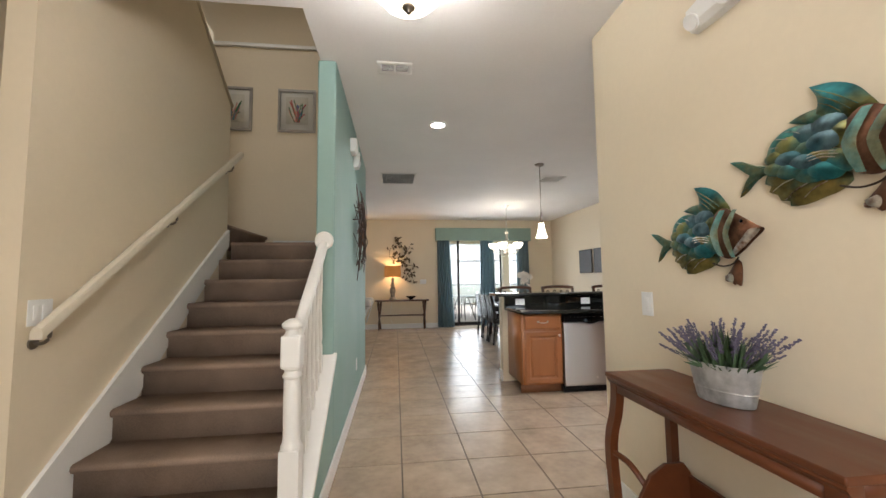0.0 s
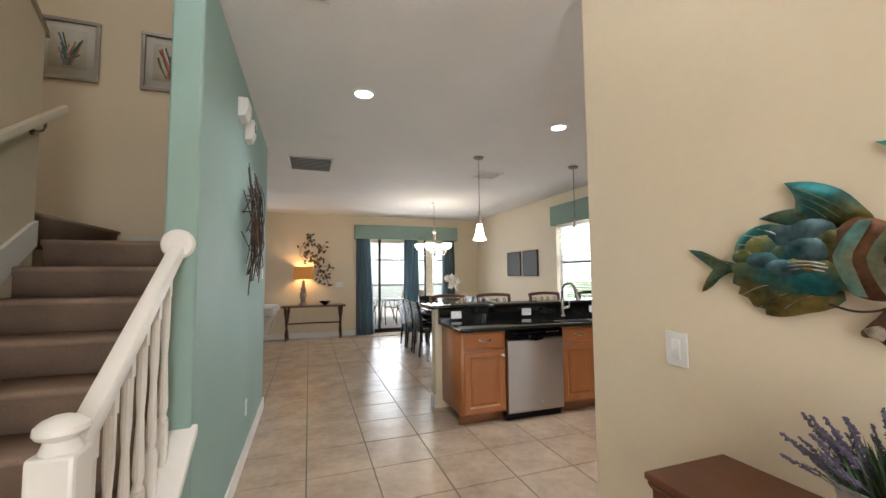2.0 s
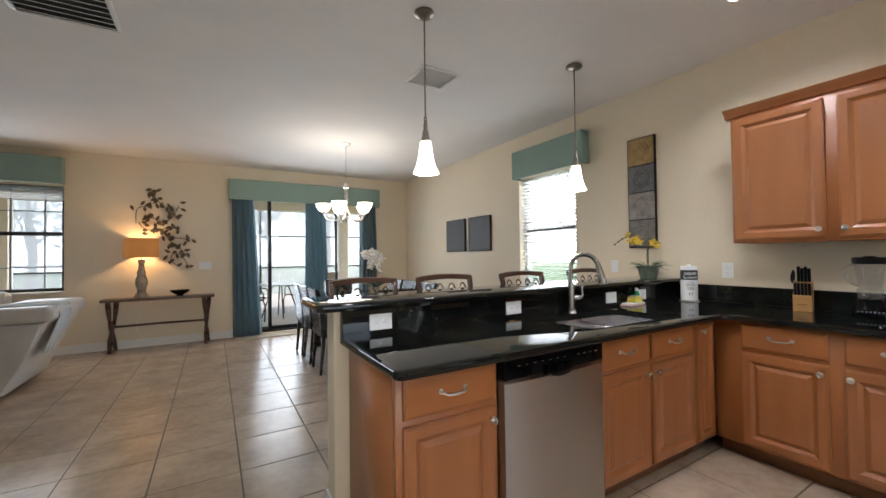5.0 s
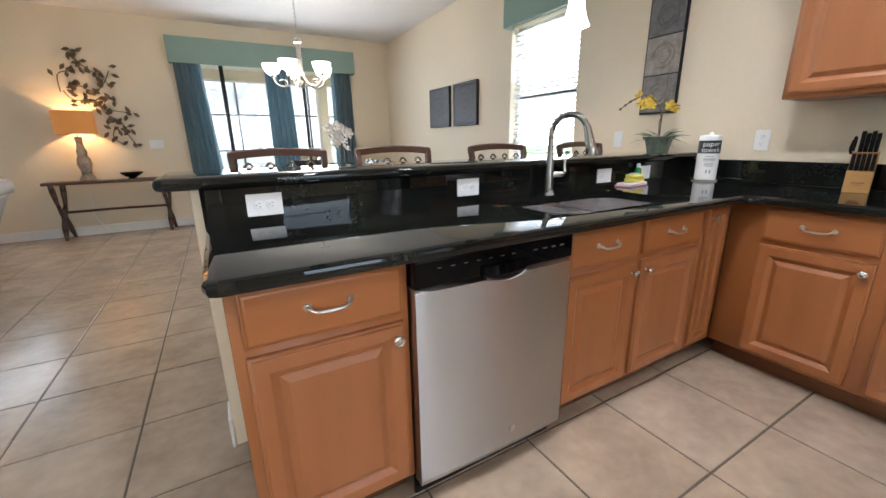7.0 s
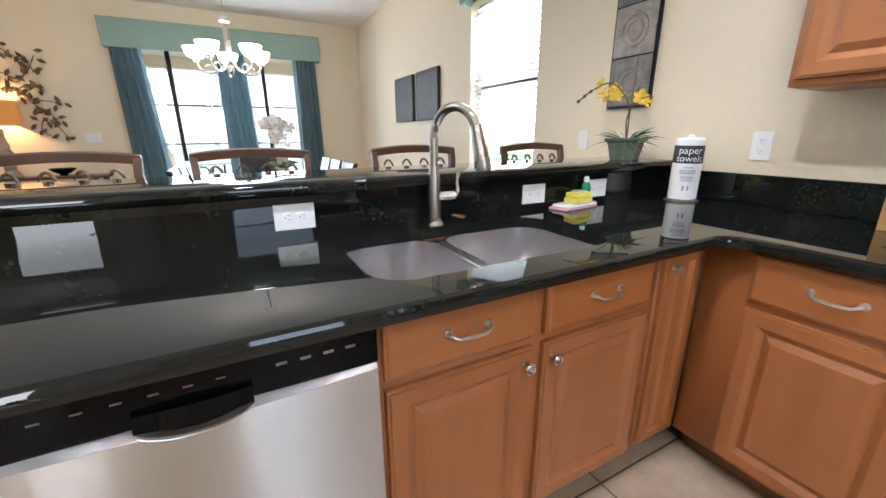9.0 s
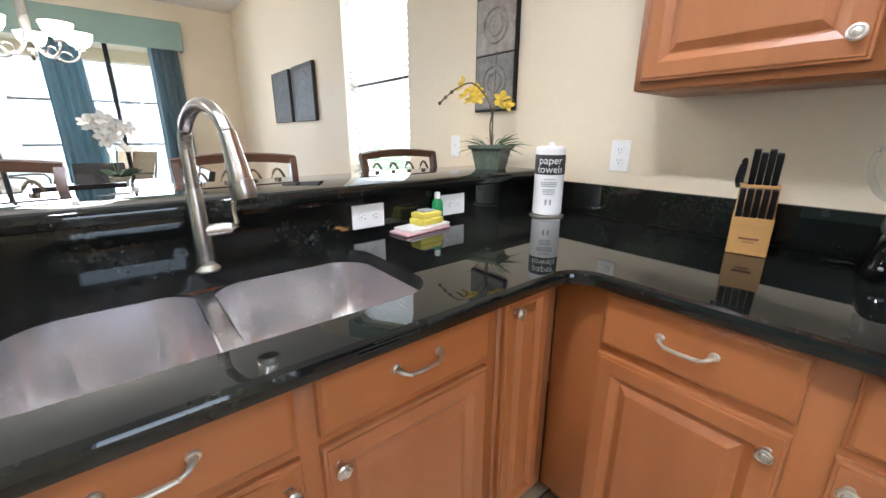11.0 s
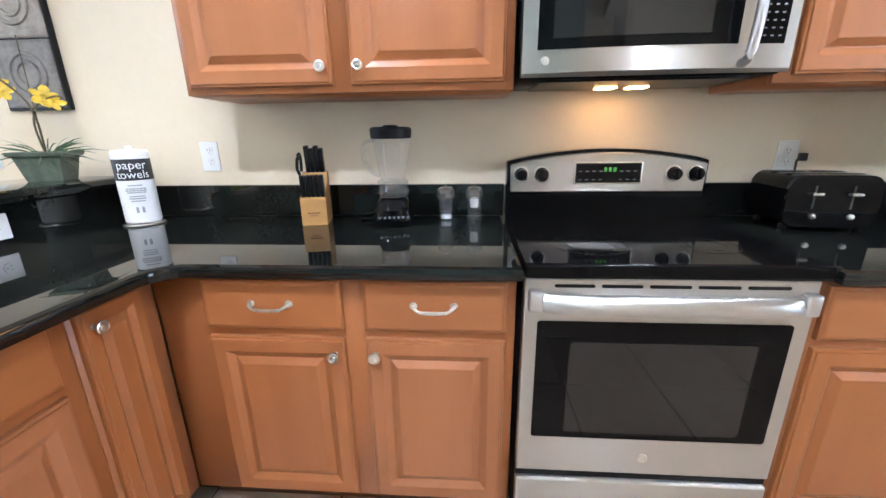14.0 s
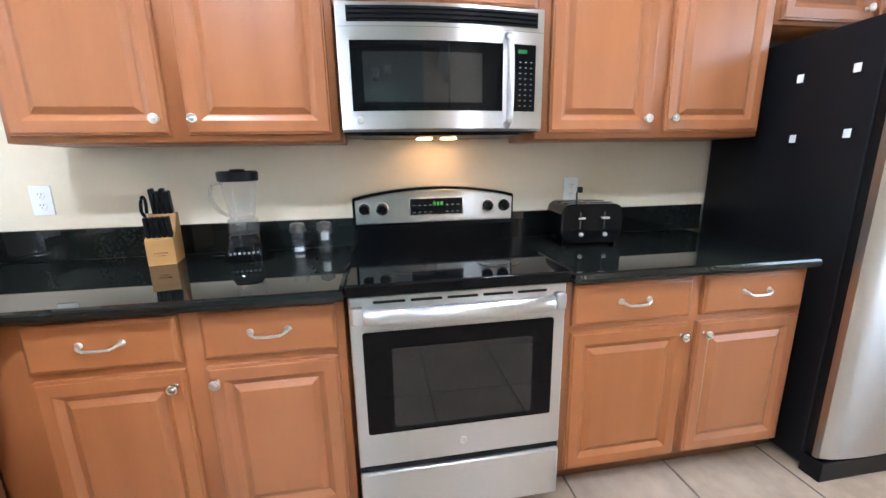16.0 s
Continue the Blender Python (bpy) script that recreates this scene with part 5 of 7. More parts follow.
# ceiling fittings
# the two added, unseen downlights get a fitting as well
for dx, dy in DOWNLIGHTS:
    d = thing("downlight", pose(dx, dy, H), "round recessed white ceiling downlight, lit", "light fixture", "recessed downlights")
    bm = empty()
    lathe(bm, [(0.068, -0.001), (0.095, -0.001), (0.097, -0.005), (0.07, -0.012), (0.066, -0.008)], 32, cap0=False, cap1=False)
    part("trim_ring", bm, WHITE, d)
    bm = empty()
    lathe(bm, [(0.069, -0.007), (0.04, -0.010), (0.003, -0.011)], 32, cap0=False)
    part("lens", bm, BULB, d, "glowing lens")


def vent(x0, x1, y0, y1, n, label, dark=True):
    v = thing("ceiling_vent", pose((x0 + x1) / 2, (y0 + y1) / 2, H), label, "vent", "ceiling vents")
    w, d = (x1 - x0) / 2, (y1 - y0) / 2
    e = 0.03
    bm = empty()
    for a in ((-w, w, -d, -d + e), (-w, w, d - e, d), (-w, -w + e, -d + e, d - e), (w - e, w, -d + e, d - e)):
        box(bm, *a, -0.012, -0.001, 0.003, 1)
    part("frame", bm, WHITE, v)
    part("backing", block(-w + e, w - e, -d + e, d - e, -0.003, -0.001), material("duct_shadow", (0.05, 0.047, 0.045), 0.8) if dark else CEIL, v)
    for i in range(n):
        y = -d + e + (2 * d - 2 * e) * (i + 0.5) / n
        s = (2 * d - 2 * e) / n
        if n == 6 and i == 0:
            part("centre_bar", block(-0.008, 0.008, -d + e, d - e, -0.012, -0.002), WHITE, v, smooth=False)
        part("slat", block(-w + e, w - e, -s * 0.34, s * 0.16, -0.0012, 0.0012, 0, 2, pose(0, y, -0.009, 32)), WHITE, v, smooth=False)


vent(1.15, 1.40, 4.19, 4.345, 6, "white slotted ceiling supply vent")
vent(1.055, 1.585, 7.09, 7.71, 9, "large white louvred return air vent")
vent(3.52, 3.88, 7.09, 7.43, 12, "square white ceiling diffuser", False)

# alarm boxes on the green wall
for y, z, h, w in ((5.13, 2.49, 0.13, 0.15), (5.40, 2.44, 0.155, 0.12)):
    al = thing("alarm_box", pose(XG, y, z, 0, 0, 90), "white plastic alarm box on the green wall", "alarm", "alarm boxes")
    part("housing", prism(empty(), [(-0.001, -h / 2), (-0.045, -h / 2 + 0.01), (-0.062, -h * 0.1), (-0.062, h / 2 - 0.005), (-0.05, h / 2), (-0.001, h / 2)], "x", -w / 2, w / 2, 0.004), PLATE, al)
    if y > 5.3:
        for k in range(3):
            part("slot", block(-0.03, 0.025, -0.0645, -0.0605, 0.0 + k * 0.02, 0.011 + k * 0.02), BLACK, al, "dark slot")

# twig wreath on the green wall
TWIG = material("dark_twig_metal", (0.07, 0.045, 0.035), 0.5, metal=0.5, var=0.3, scale=20)
art = thing("twig_wall_art", pose(XG, 5.52, 1.745, 0, 0, 90), "round wall sculpture of tangled dark metal twigs", "wall art")
rng = random.Random(21)
for i in range(34):
    a = rng.gauss(0.12, 0.8) + (math.pi if i % 2 else 0)
    off = rng.uniform(0.02, 0.36)
    ln = math.sqrt(max(0.02, 0.41 ** 2 - off ** 2)) * rng.uniform(0.6, 1.25)
    c, s = math.cos(a), math.sin(a)
    yo = -rng.uniform(0.02, 0.09)
    pts = [(off * (1 - 0.42 * t * t) * c - t * ln * s, yo - 0.035 * (1 - t * t), off * (1 - 0.42 * t * t) * s + t * ln * c) for t in (-1, -0.5, 0, 0.5, 1)]
    pts = [(x + rng.uniform(-0.012, 0.012), y, z + rng.uniform(-0.012, 0.012)) for x, y, z in pts]
    bm = empty()
    tube(bm, smooth_path(pts, 3), rng.uniform(0.003, 0.0048), 5)
    part("twig", bm, TWIG, art)
for i in range(3):
    bm = empty()
    tube(bm, [(0.09 * math.cos(t) * (1 - 0.1 * i) + 0.02, -0.05 - 0.015 * i, 0.15 * math.sin(t) * (1 - 0.12 * i) - 0.02) for t in [k * 6.283 / 18 for k in range(19)]], 0.009, 6)
    part("ring", bm, COPPER, art, "brown metal ring")
bm = empty()
for dx, dz in ((-0.2, 0.1), (0.2, -0.1), (0.0, 0.25)):
    tube(bm, [(dx, 0, dz), (dx, -0.06, dz)], 0.004, 5)
part("standoffs", bm, TWIG, art)

# pictures on the stair landing
def picture(cx, cz, w, h, palette):
    p = thing("framed_picture", pose(cx, 6.78, cz), "silver framed print of soft flowers with pale mat", "picture", "landing pictures")
    bm = empty()
    for a in ((-w / 2, w / 2, -h / 2, -h / 2 + 0.035), (-w / 2, w / 2, h / 2 - 0.035, h / 2), (-w / 2, -w / 2 + 0.035, -h / 2 + 0.035, h / 2 - 0.035), (w / 2 - 0.035, w / 2, -h / 2 + 0.035, h / 2 - 0.035)):
        box(bm, a[0], a[1], -0.03, -0.002, a[2], a[3], 0.005, 2)
    part("frame", bm, material("silver_leaf_frame", (0.36, 0.34, 0.31), 0.4, metal=0.6, var=0.15), p, "silver frame")
    part("mat_board", block(-w / 2 + 0.03, w / 2 - 0.03, -0.012, -0.004, -h / 2 + 0.03, h / 2 - 0.03), material("mat_board", (0.72, 0.70, 0.64), 0.8, var=0.02), p, "pale mat board")
    part("print", block(-w / 2 + 0.10, w / 2 - 0.10, -0.014, -0.011, -h / 2 + 0.11, h / 2 - 0.10), material("print_paper", (0.62, 0.60, 0.52), 0.7, var=0.1, scale=6), p, "soft printed ground")
    r = random.Random(int(cx * 100))
    for i in range(22):
        x0, z0 = r.uniform(-0.03, 0.03), -h / 2 + 0.14
        x1, z1 = r.uniform(-0.11, 0.11), r.uniform(-0.05, h / 2 - 0.13)
        bm = empty()
        tube(bm, smooth_path([(x0, -0.0145, z0), ((x0 + x1) / 2 + r.uniform(-0.02, 0.02), -0.0145, (z0 + z1) / 2), (x1, -0.0145, z1)], 3), 0.007, 4)
        part("painted_stem", bm, palette[i % len(palette)], p)


PAINT = [material("paint_%s" % n, c, 0.7, var=0.15) for n, c in (("red", (0.45, 0.07, 0.07)), ("green", (0.08, 0.20, 0.10)), ("blue", (0.10, 0.18, 0.34)), ("pale", (0.50, 0.24, 0.18)))]
picture(-0.028, 3.522, 0.488, 0.588, PAINT)
picture(-0.843, 3.527, 0.488, 0.588, PAINT[1:])
tagged(part("trim_ledge", block(-1.549, 0.744, 6.74, 7.049, 4.38, 4.43, 0.006), WHITE), "white painted plant ledge above the landing", "trim", kind="structure")


# ---------- kitchen things ----------
def text_mesh(body, size, spacing=1.0):
    """Built-in lettering as a flat bmesh, centred, in the x-z plane."""
    cu = bpy.data.curves.new("lettering", "FONT")
    cu.body, cu.size, cu.align_x, cu.align_y, cu.space_line = body, size, "CENTER", "CENTER", spacing
    ob = new("lettering", cu)
    bpy.context.view_layer.update()
    me = bpy.data.meshes.new_from_object(ob.evaluated_get(bpy.context.evaluated_depsgraph_get()))
    bpy.data.objects.remove(ob)
    bm = empty()
    bm.from_mesh(me)
    bpy.data.meshes.remove(me)
    for v in bm.verts:
        v.co = Vector((v.co.x, 0, v.co.y))
    return bm


PAPER = material("paper_white", (0.80, 0.80, 0.80), 0.75, var=0.02, bump=0.2, bscale=150)
INK = material("black_ink", (0.015, 0.015, 0.017), 0.5)
GREYINK = material("grey_ink", (0.33, 0.34, 0.36), 0.6)
roll = thing("paper_towel_roll", pose(5.325, 6.055, CT1, 0, 0, -52), "wrapped white paper towel roll with black band on a stand", "paper towels")
bm = empty()
lathe(bm, [(0.068, 0.0), (0.070, 0.004), (0.066, 0.008), (0.02, 0.009)], 30)
part("stand", bm, NICKEL, roll, "round metal stand")
bm = empty()
lathe(bm, [(0.055, 0.011), (0.058, 0.016), (0.058, 0.268), (0.054, 0.276), (0.02, 0.279)], 36)
part("roll", bm, PAPER, roll)
bm = empty()
lathe(bm, [(0.0584, 0.170), (0.0588, 0.171), (0.0588, 0.245), (0.0584, 0.246)], 36, cap0=False, cap1=False)
part("band", bm, INK, roll, "black printed band")
bm = empty()
lathe(bm, [(0.012, 0.279), (0.012, 0.288), (0.008, 0.292)], 12)
part("stand_knob", bm, PLATE, roll)


def wrap(bm, r, z):
    for v in bm.verts:
        a = v.co.x / r
        v.co = Vector((r * math.sin(a), -r * math.cos(a), z + v.co.z))
    return bm


part("lettering", wrap(text_mesh("paper", 0.042), 0.0594, 0.224), PAPER, roll, "white word paper", smooth=False)
part("lettering", wrap(text_mesh("towels", 0.040), 0.0594, 0.190), PAPER, roll, "white word towels", smooth=False)
for k, (z, w) in enumerate(((0.152, 0.022), (0.140, 0.032), (0.133, 0.034), (0.126, 0.030), (0.112, 0.024), (0.104, 0.026), (0.095, 0.022))):
    bm = empty()
    for i in range(6):
        box(bm, -w + i * w / 3, -w + (i + 0.85) * w / 3, -0.0003, 0.0003, -0.0022, 0.0022)
    part("print_line", wrap(bm, 0.0590, z), GREYINK, roll, smooth=False)
part("barcode", wrap(block(-0.013, 0.013, -0.0003, 0.0003, -0.011, 0.011), 0.0590, 0.062), GREYINK, roll, smooth=False)

BEECH = material("beech_block", (0.42, 0.23, 0.075), 0.4, var=0.06, scale=3, fine=40, stretch=(1, 1, 6))
kb = thing("knife_block", pose(5.345, 5.375, CT1, 0, 0, -78), "pale wood knife block full of black handled knives", "knife block")
part("block", prism(empty(), [(-0.055, 0), (0.075, 0), (0.075, 0.188), (0.035, 0.188), (0.0, 0.115), (-0.055, 0.100)], "x", -0.046, 0.046, 0.003), BEECH, kb)
part("print", block(-0.022, 0.022, -0.0562, -0.0548, 0.045, 0.050), TOE, kb, "small dark brand bar")
part("print", block(-0.014, 0.014, -0.0562, -0.0548, 0.036, 0.039), TOE, kb, "small dark brand bar")
for i in range(5):
    part("knife_handle", block(-0.0072, 0.0072, -0.013, 0.013, 0.0, 0.080, 0.003, 2, pose(-0.034 + i * 0.017, -0.028, 0.103, 10)), BLACK, kb, "black riveted handle")
for i in range(4):
    part("knife_handle", block(-0.0080, 0.0080, -0.015, 0.015, 0.0, 0.104 - 0.010 * (i % 2), 0.003, 2, pose(-0.022 + i * 0.0170, 0.050, 0.180, 9)), BLACK, kb, "black riveted handle")
bm = empty()
tube(bm, smooth_path([(-0.05, 0.02, 0.18), (-0.054, 0.005, 0.20), (-0.05, 0.0, 0.235), (-0.045, 0.012, 0.255), (-0.044, 0.03, 0.235), (-0.046, 0.03, 0.19)], 4), 0.006, 8)
part("scissors_handle", bm, BLACK, kb, "black scissors loop")

bl = thing("blender", pose(5.345, 5.078, CT1, 0, 0, -80) @ Matrix.Diagonal((0.93, 0.93, 0.87, 1)), "black blender with clear jug and black lid", "blender")
bm = empty()
sq = lambda r, z, n=32: [(r * math.copysign(abs(math.cos(t)) ** 0.6, math.cos(t)), r * math.copysign(abs(math.sin(t)) ** 0.6, math.sin(t)), z) for t in [2 * math.pi * k / n for k in range(n)]]
loft(bm, [sq(0.078, 0.0), sq(0.082, 0.004), sq(0.084, 0.02), sq(0.081, 0.035), sq(0.074, 0.065), sq(0.064, 0.098), sq(0.056, 0.112), sq(0.050, 0.116)])
part("motor_base", bm, BLACK_GLOSS, bl, "glossy black motor base")
for i in range(7):
    part("button", block(-0.056 + i * 0.0172, -0.047 + i * 0.0172, -0.088, -0.076, 0.036, 0.044, 0.002), material("button_grey", (0.22, 0.23, 0.25), 0.3) if i == 0 else bpy.data.materials["button_grey"], bl, "grey push button")
bm = empty()
lathe(bm, [(0.056, 0.117), (0.061, 0.130), (0.058, 0.165), (0.060, 0.180), (0.048, 0.187)], 28, cap0=False, cap1=False)
part("collar", bm, ACRYLIC, bl, "clear threaded collar")
bm = empty()
lathe(bm, [(0.047, 0.187), (0.050, 0.20), (0.066, 0.32), (0.070, 0.365)], 32, cap0=False, cap1=False)
part("jug", bm, JAR, bl, "clear tapered jug")
bm = empty()
lathe(bm, [(0.073, 0.350), (0.077, 0.354), (0.079, 0.388), (0.072, 0.395), (0.03, 0.395), (0.028, 0.402), (0.004, 0.404)], 32)
part("lid", bm, BLACK, bl, "black lid")
bm = empty()
tube(bm, smooth_path([(-0.062, 0, 0.345), (-0.10, 0, 0.335), (-0.108, 0, 0.28), (-0.085, 0, 0.225), (-0.05, 0, 0.20)], 5), 0.008, 8)
part("jug_handle", bm, JAR, bl, "clear handle")
bm = empty()
tube(bm, smooth_path([(0.0, 0.07, 0.006), (-0.08, 0.07, 0.005), (-0.14, 0.06, 0.005)], 4), 0.004, 6)
part("cord", bm, BLACK, bl)

for sx, sy, dark in ((5.395, 4.888, False), (5.395, 4.780, True)):
    sh = thing("pepper_mill" if dark else "salt_shaker", pose(sx, sy, CT1), "clear acrylic shaker with faceted cap and pale salt" if not dark else "clear acrylic mill with faceted cap", "shaker", "salt and pepper")
    bm = empty()
    lathe(bm, [(0.027, 0.0), (0.029, 0.003), (0.027, 0.02), (0.024, 0.045), (0.026, 0.082), (0.020, 0.088)], 18, cap0=False, cap1=False)
    part("body", bm, ACRYLIC, sh)
    bm = empty()
    lathe(bm, [(0.020, 0.008), (0.019, 0.020), (0.012, 0.021)] if not dark else [(0.014, 0.05), (0.016, 0.08), (0.012, 0.086)], 16)
    part("contents", bm, PLATE, sh, "white grains")
    bm = empty()
    lathe(bm, [(0.030, 0.086), (0.034, 0.090), (0.031, 0.118), (0.022, 0.126), (0.006, 0.128), (0.005, 0.133)], 10)
    part("cap", bm, FACETED, sh, "faceted clear cap", smooth=False)

ts = thing("toaster", pose(5.335, 3.64, CT1, 0, 0, -98) @ Matrix.Diagonal((0.94, 0.94, 0.96, 1)), "glossy black four-slot toaster with chrome levers", "toaster")
bm = empty()
prof = rounded(-0.14, 0.14, 0.012, 0.185, 0.045, 6)
loft(bm, [[(x * f, y, 0.012 + (z - 0.012) * (0.5 + 0.5 * f)) for x, z in prof] for y, f in ((-0.115, 0.96), (-0.11, 1.0), (0.11, 1.0), (0.115, 0.96))])
part("shell", bm, BLACK_GLOSS, ts)
for sx in (-0.062, 0.062):
    for sy in (-0.045, 0.045):
        part("slot", block(sx - 0.05, sx + 0.05, sy - 0.014, sy + 0.014, 0.1845, 0.1865), material("slot_metal", (0.08, 0.08, 0.08), 0.3, metal=0.8), ts, "dark bread slot")
for sx in (-0.055, 0.055):
    part("lever_track", block(sx - 0.003, sx + 0.003, -0.1165, -0.1135, 0.075, 0.150, 0.001), bpy.data.materials["slot_metal"], ts, "narrow lever track", smooth=False)
    part("lever", block(sx - 0.017, sx + 0.017, -0.135, -0.115, 0.120, 0.129, 0.003), NICKEL, ts, "chrome lever")
    bm = empty()
    lathe(bm, [(0.010, 0), (0.009, 0.010), (0.006, 0.012)], 16, m=pose(sx + 0.005, -0.114, 0.05, 90))
    part("dial", bm, NICKEL, ts, "round chrome dial")
for sx in (-0.11, 0.11):
    for sy in (-0.08, 0.08):
        bm = empty()
        lathe(bm, [(0.012, 0.0), (0.012, 0.014)], 10, at=(sx, sy, 0))
        part("foot", bm, BLACK, ts)
bm = empty()
tube(bm, smooth_path([(0.0, 0.11, 0.05), (0.02, 0.14, 0.12), (0.02, 0.15, 0.21), (0.03, 0.146, 0.235)], 5), 0.004, 6)
box(bm, 0.018, 0.042, 0.125, 0.15, 0.215, 0.245, 0.004)
part("cord", bm, BLACK, ts, "black cord and plug")

bk = thing("folded_cloth", pose(4.76, 6.165, CT1, 0, 0, 8), "folded white and pink dish cloths beside the sink", "cloth")
part("cloth", block(-0.105, 0.105, -0.045, 0.045, 0.0005, 0.010, 0.004, 2), material("pink_cloth", (0.66, 0.42, 0.42), 0.9, var=0.1, bump=0.4, bscale=200), bk, "pink cloth")
part("cloth", block(-0.085, 0.108, -0.043, 0.046, 0.0105, 0.020, 0.004, 2, pose(0, 0, 0, 0, 0, 2)), material("white_cloth", (0.74, 0.73, 0.70), 0.9, var=0.04, bump=0.4, bscale=200), bk, "white cloth")
spg = thing("sponge", pose(4.79, 6.168, CT1 + 0.0215, 0, 0, 4), "stacked yellow kitchen sponges on the cloth", "sponge")
YEL = material("yellow_sponge", (0.72, 0.62, 0.10), 0.95, var=0.12, fine=120, bump=0.6, bscale=180)
part("sponge_block", block(-0.055, 0.05, -0.033, 0.033, 0, 0.022, 0.005, 2), YEL, spg)
part("sponge_block", block(-0.05, 0.045, -0.03, 0.03, 0.0225, 0.042, 0.005, 2), YEL, spg)
part("scrubber", block(-0.03, 0.02, -0.02, 0.02, 0.0425, 0.05, 0.003, 2), GREYINK, spg, "grey scrubber")
bt = thing("soap_bottle", pose(4.862, 6.20, CT1), "small green dish soap bottle with white cap", "bottle")
bm = empty()
lathe(bm, [(0.018, 0.0), (0.020, 0.004), (0.020, 0.075), (0.017, 0.09), (0.010, 0.098)], 20, squash=(1.15, 0.8))
part("bottle", bm, material("green_soap", (0.02, 0.22, 0.07), 0.15, var=0.05), bt)
bm = empty()
lathe(bm, [(0.011, 0.098), (0.011, 0.118), (0.007, 0.121)], 14)
part("cap", bm, PLATE, bt)
# yellow orchid on the bar
pot = thing("potted_orchid", pose(5.325, 6.385, 1.069, 0, 0, -72), "yellow orchid in a square green ceramic pot", "plant")
POTM = material("green_glaze", (0.085, 0.105, 0.080), 0.4, var=0.25, scale=20, bump=0.3, bscale=60)
bm = empty()
loft(bm, [[(s * a, s * 0.8 * b, z) for a, b in ((-1, -1), (1, -1), (1, 1), (-1, 1))] for s, z in ((0.055, 0.0), (0.057, 0.006), (0.072, 0.085), (0.084, 0.092), (0.087, 0.105), (0.078, 0.106), (0.068, 0.09))])
part("pot", bm, POTM, pot, "square dark green pot")
part("soil", block(-0.066, 0.066, -0.052, 0.052, 0.085, 0.092), bpy.data.materials["moss"], pot)
rng = random.Random(4)
bm = empty()
for i in range(46):
    a = rng.uniform(0, 6.283)
    q = rng.uniform(0.10, 0.20)
    blade(bm, (0.02 * math.cos(a), 0.02 * math.sin(a), 0.09), (q * math.cos(a), q * 0.8 * math.sin(a), 0.09 + rng.uniform(0.0, 0.13)), 0.0028, 0.06)
part("grass_leaves", bm, LEAF, pot, kind="stuff")
STEM = material("brown_stem", (0.10, 0.075, 0.035), 0.6, var=0.2)
st1 = smooth_path([(0, 0, 0.09), (-0.01, 0, 0.20), (0.02, -0.005, 0.27), (0.075, 0, 0.30), (0.10, 0.0, 0.295)], 4)
st2 = smooth_path([(0, 0, 0.09), (-0.005, 0.01, 0.22), (-0.025, 0, 0.30), (-0.10, -0.01, 0.375), (-0.19, -0.02, 0.35), (-0.265, -0.03, 0.295)], 4)
for s in (st1, st2):
    bm = empty()
    tube(bm, s, 0.0035, 6)
    part("stem", bm, STEM, pot)
bm = empty()
tube(bm, [(0.0, 0.0, 0.09), (0.005, 0.01, 0.50)], 0.0018, 5)
part("stake", bm, STEM, pot)
PETAL = material("yellow_petal", (0.66, 0.46, 0.04), 0.55, var=0.15, scale=30)


def bloom(parent, c, size, mat, name, seed):
    r = random.Random(seed)
    bm = empty()
    tilt = Matrix.Translation(c) @ Euler((r.uniform(-0.5, 0.5) + 1.2, r.uniform(-0.4, 0.4), r.uniform(-0.6, 0.6))).to_matrix().to_4x4()
    for k in range(5):
        a = 2 * math.pi * k / 5 + 0.3
        d, s = Vector((math.cos(a), math.sin(a), 0)), Vector((-math.sin(a), math.cos(a), 0))
        w = size * (0.42 if k % 2 else 0.3)
        rows = []
        for f, q in ((0.05, 0.2), (0.4, 0.9), (0.7, 1.0), (1.0, 0.35)):
            p = d * size * f + Vector((0, 0, size * (0.25 * f * f)))
            rows.append([bm.verts.new(tilt @ (p - s * w * q)), bm.verts.new(tilt @ (p + Vector((0, 0, -0.1 * size)))), bm.verts.new(tilt @ (p + s * w * q))])
        for x, y in zip(rows, rows[1:]):
            for i in range(2):
                bm.faces.new((x[i], x[i + 1], y[i + 1], y[i]))
    bmesh.ops.create_icosphere(bm, subdivisions=1, radius=size * 0.18, matrix=tilt @ Matrix.Translation((0, 0, size * 0.1)))
    part(name, bm, mat, parent)


for i, c in enumerate(((-0.155, -0.01, 0.375), (-0.135, -0.02, 0.325), (-0.105, -0.015, 0.305), (-0.07, -0.01, 0.315), (-0.09, 0.0, 0.34), (0.045, -0.005, 0.30), (0.065, 0.0, 0.28))):
    bloom(pot, c, 0.038, PETAL, "bloom", 30 + i)
for i, c in enumerate(((-0.205, -0.02, 0.342), (-0.235, -0.025, 0.32), (-0.265, -0.03, 0.295))):
    bm = empty()
    bmesh.ops.create_icosphere(bm, subdivisions=2, radius=0.009, matrix=Matrix.Translation(c))
    part("bud", bm, STEM, pot)

# wall plaque of four pressed tiles
pq = thing("wall_plaque", pose(XR, 6.527, 1.84, 0, 0, TURN_R), "tall wall plaque of four embossed metal squares", "wall art")
part("backing", block(-0.133, 0.133, -0.022, -0.001, -0.508, 0.508, 0.003), BLACK, pq, "dark backing board")
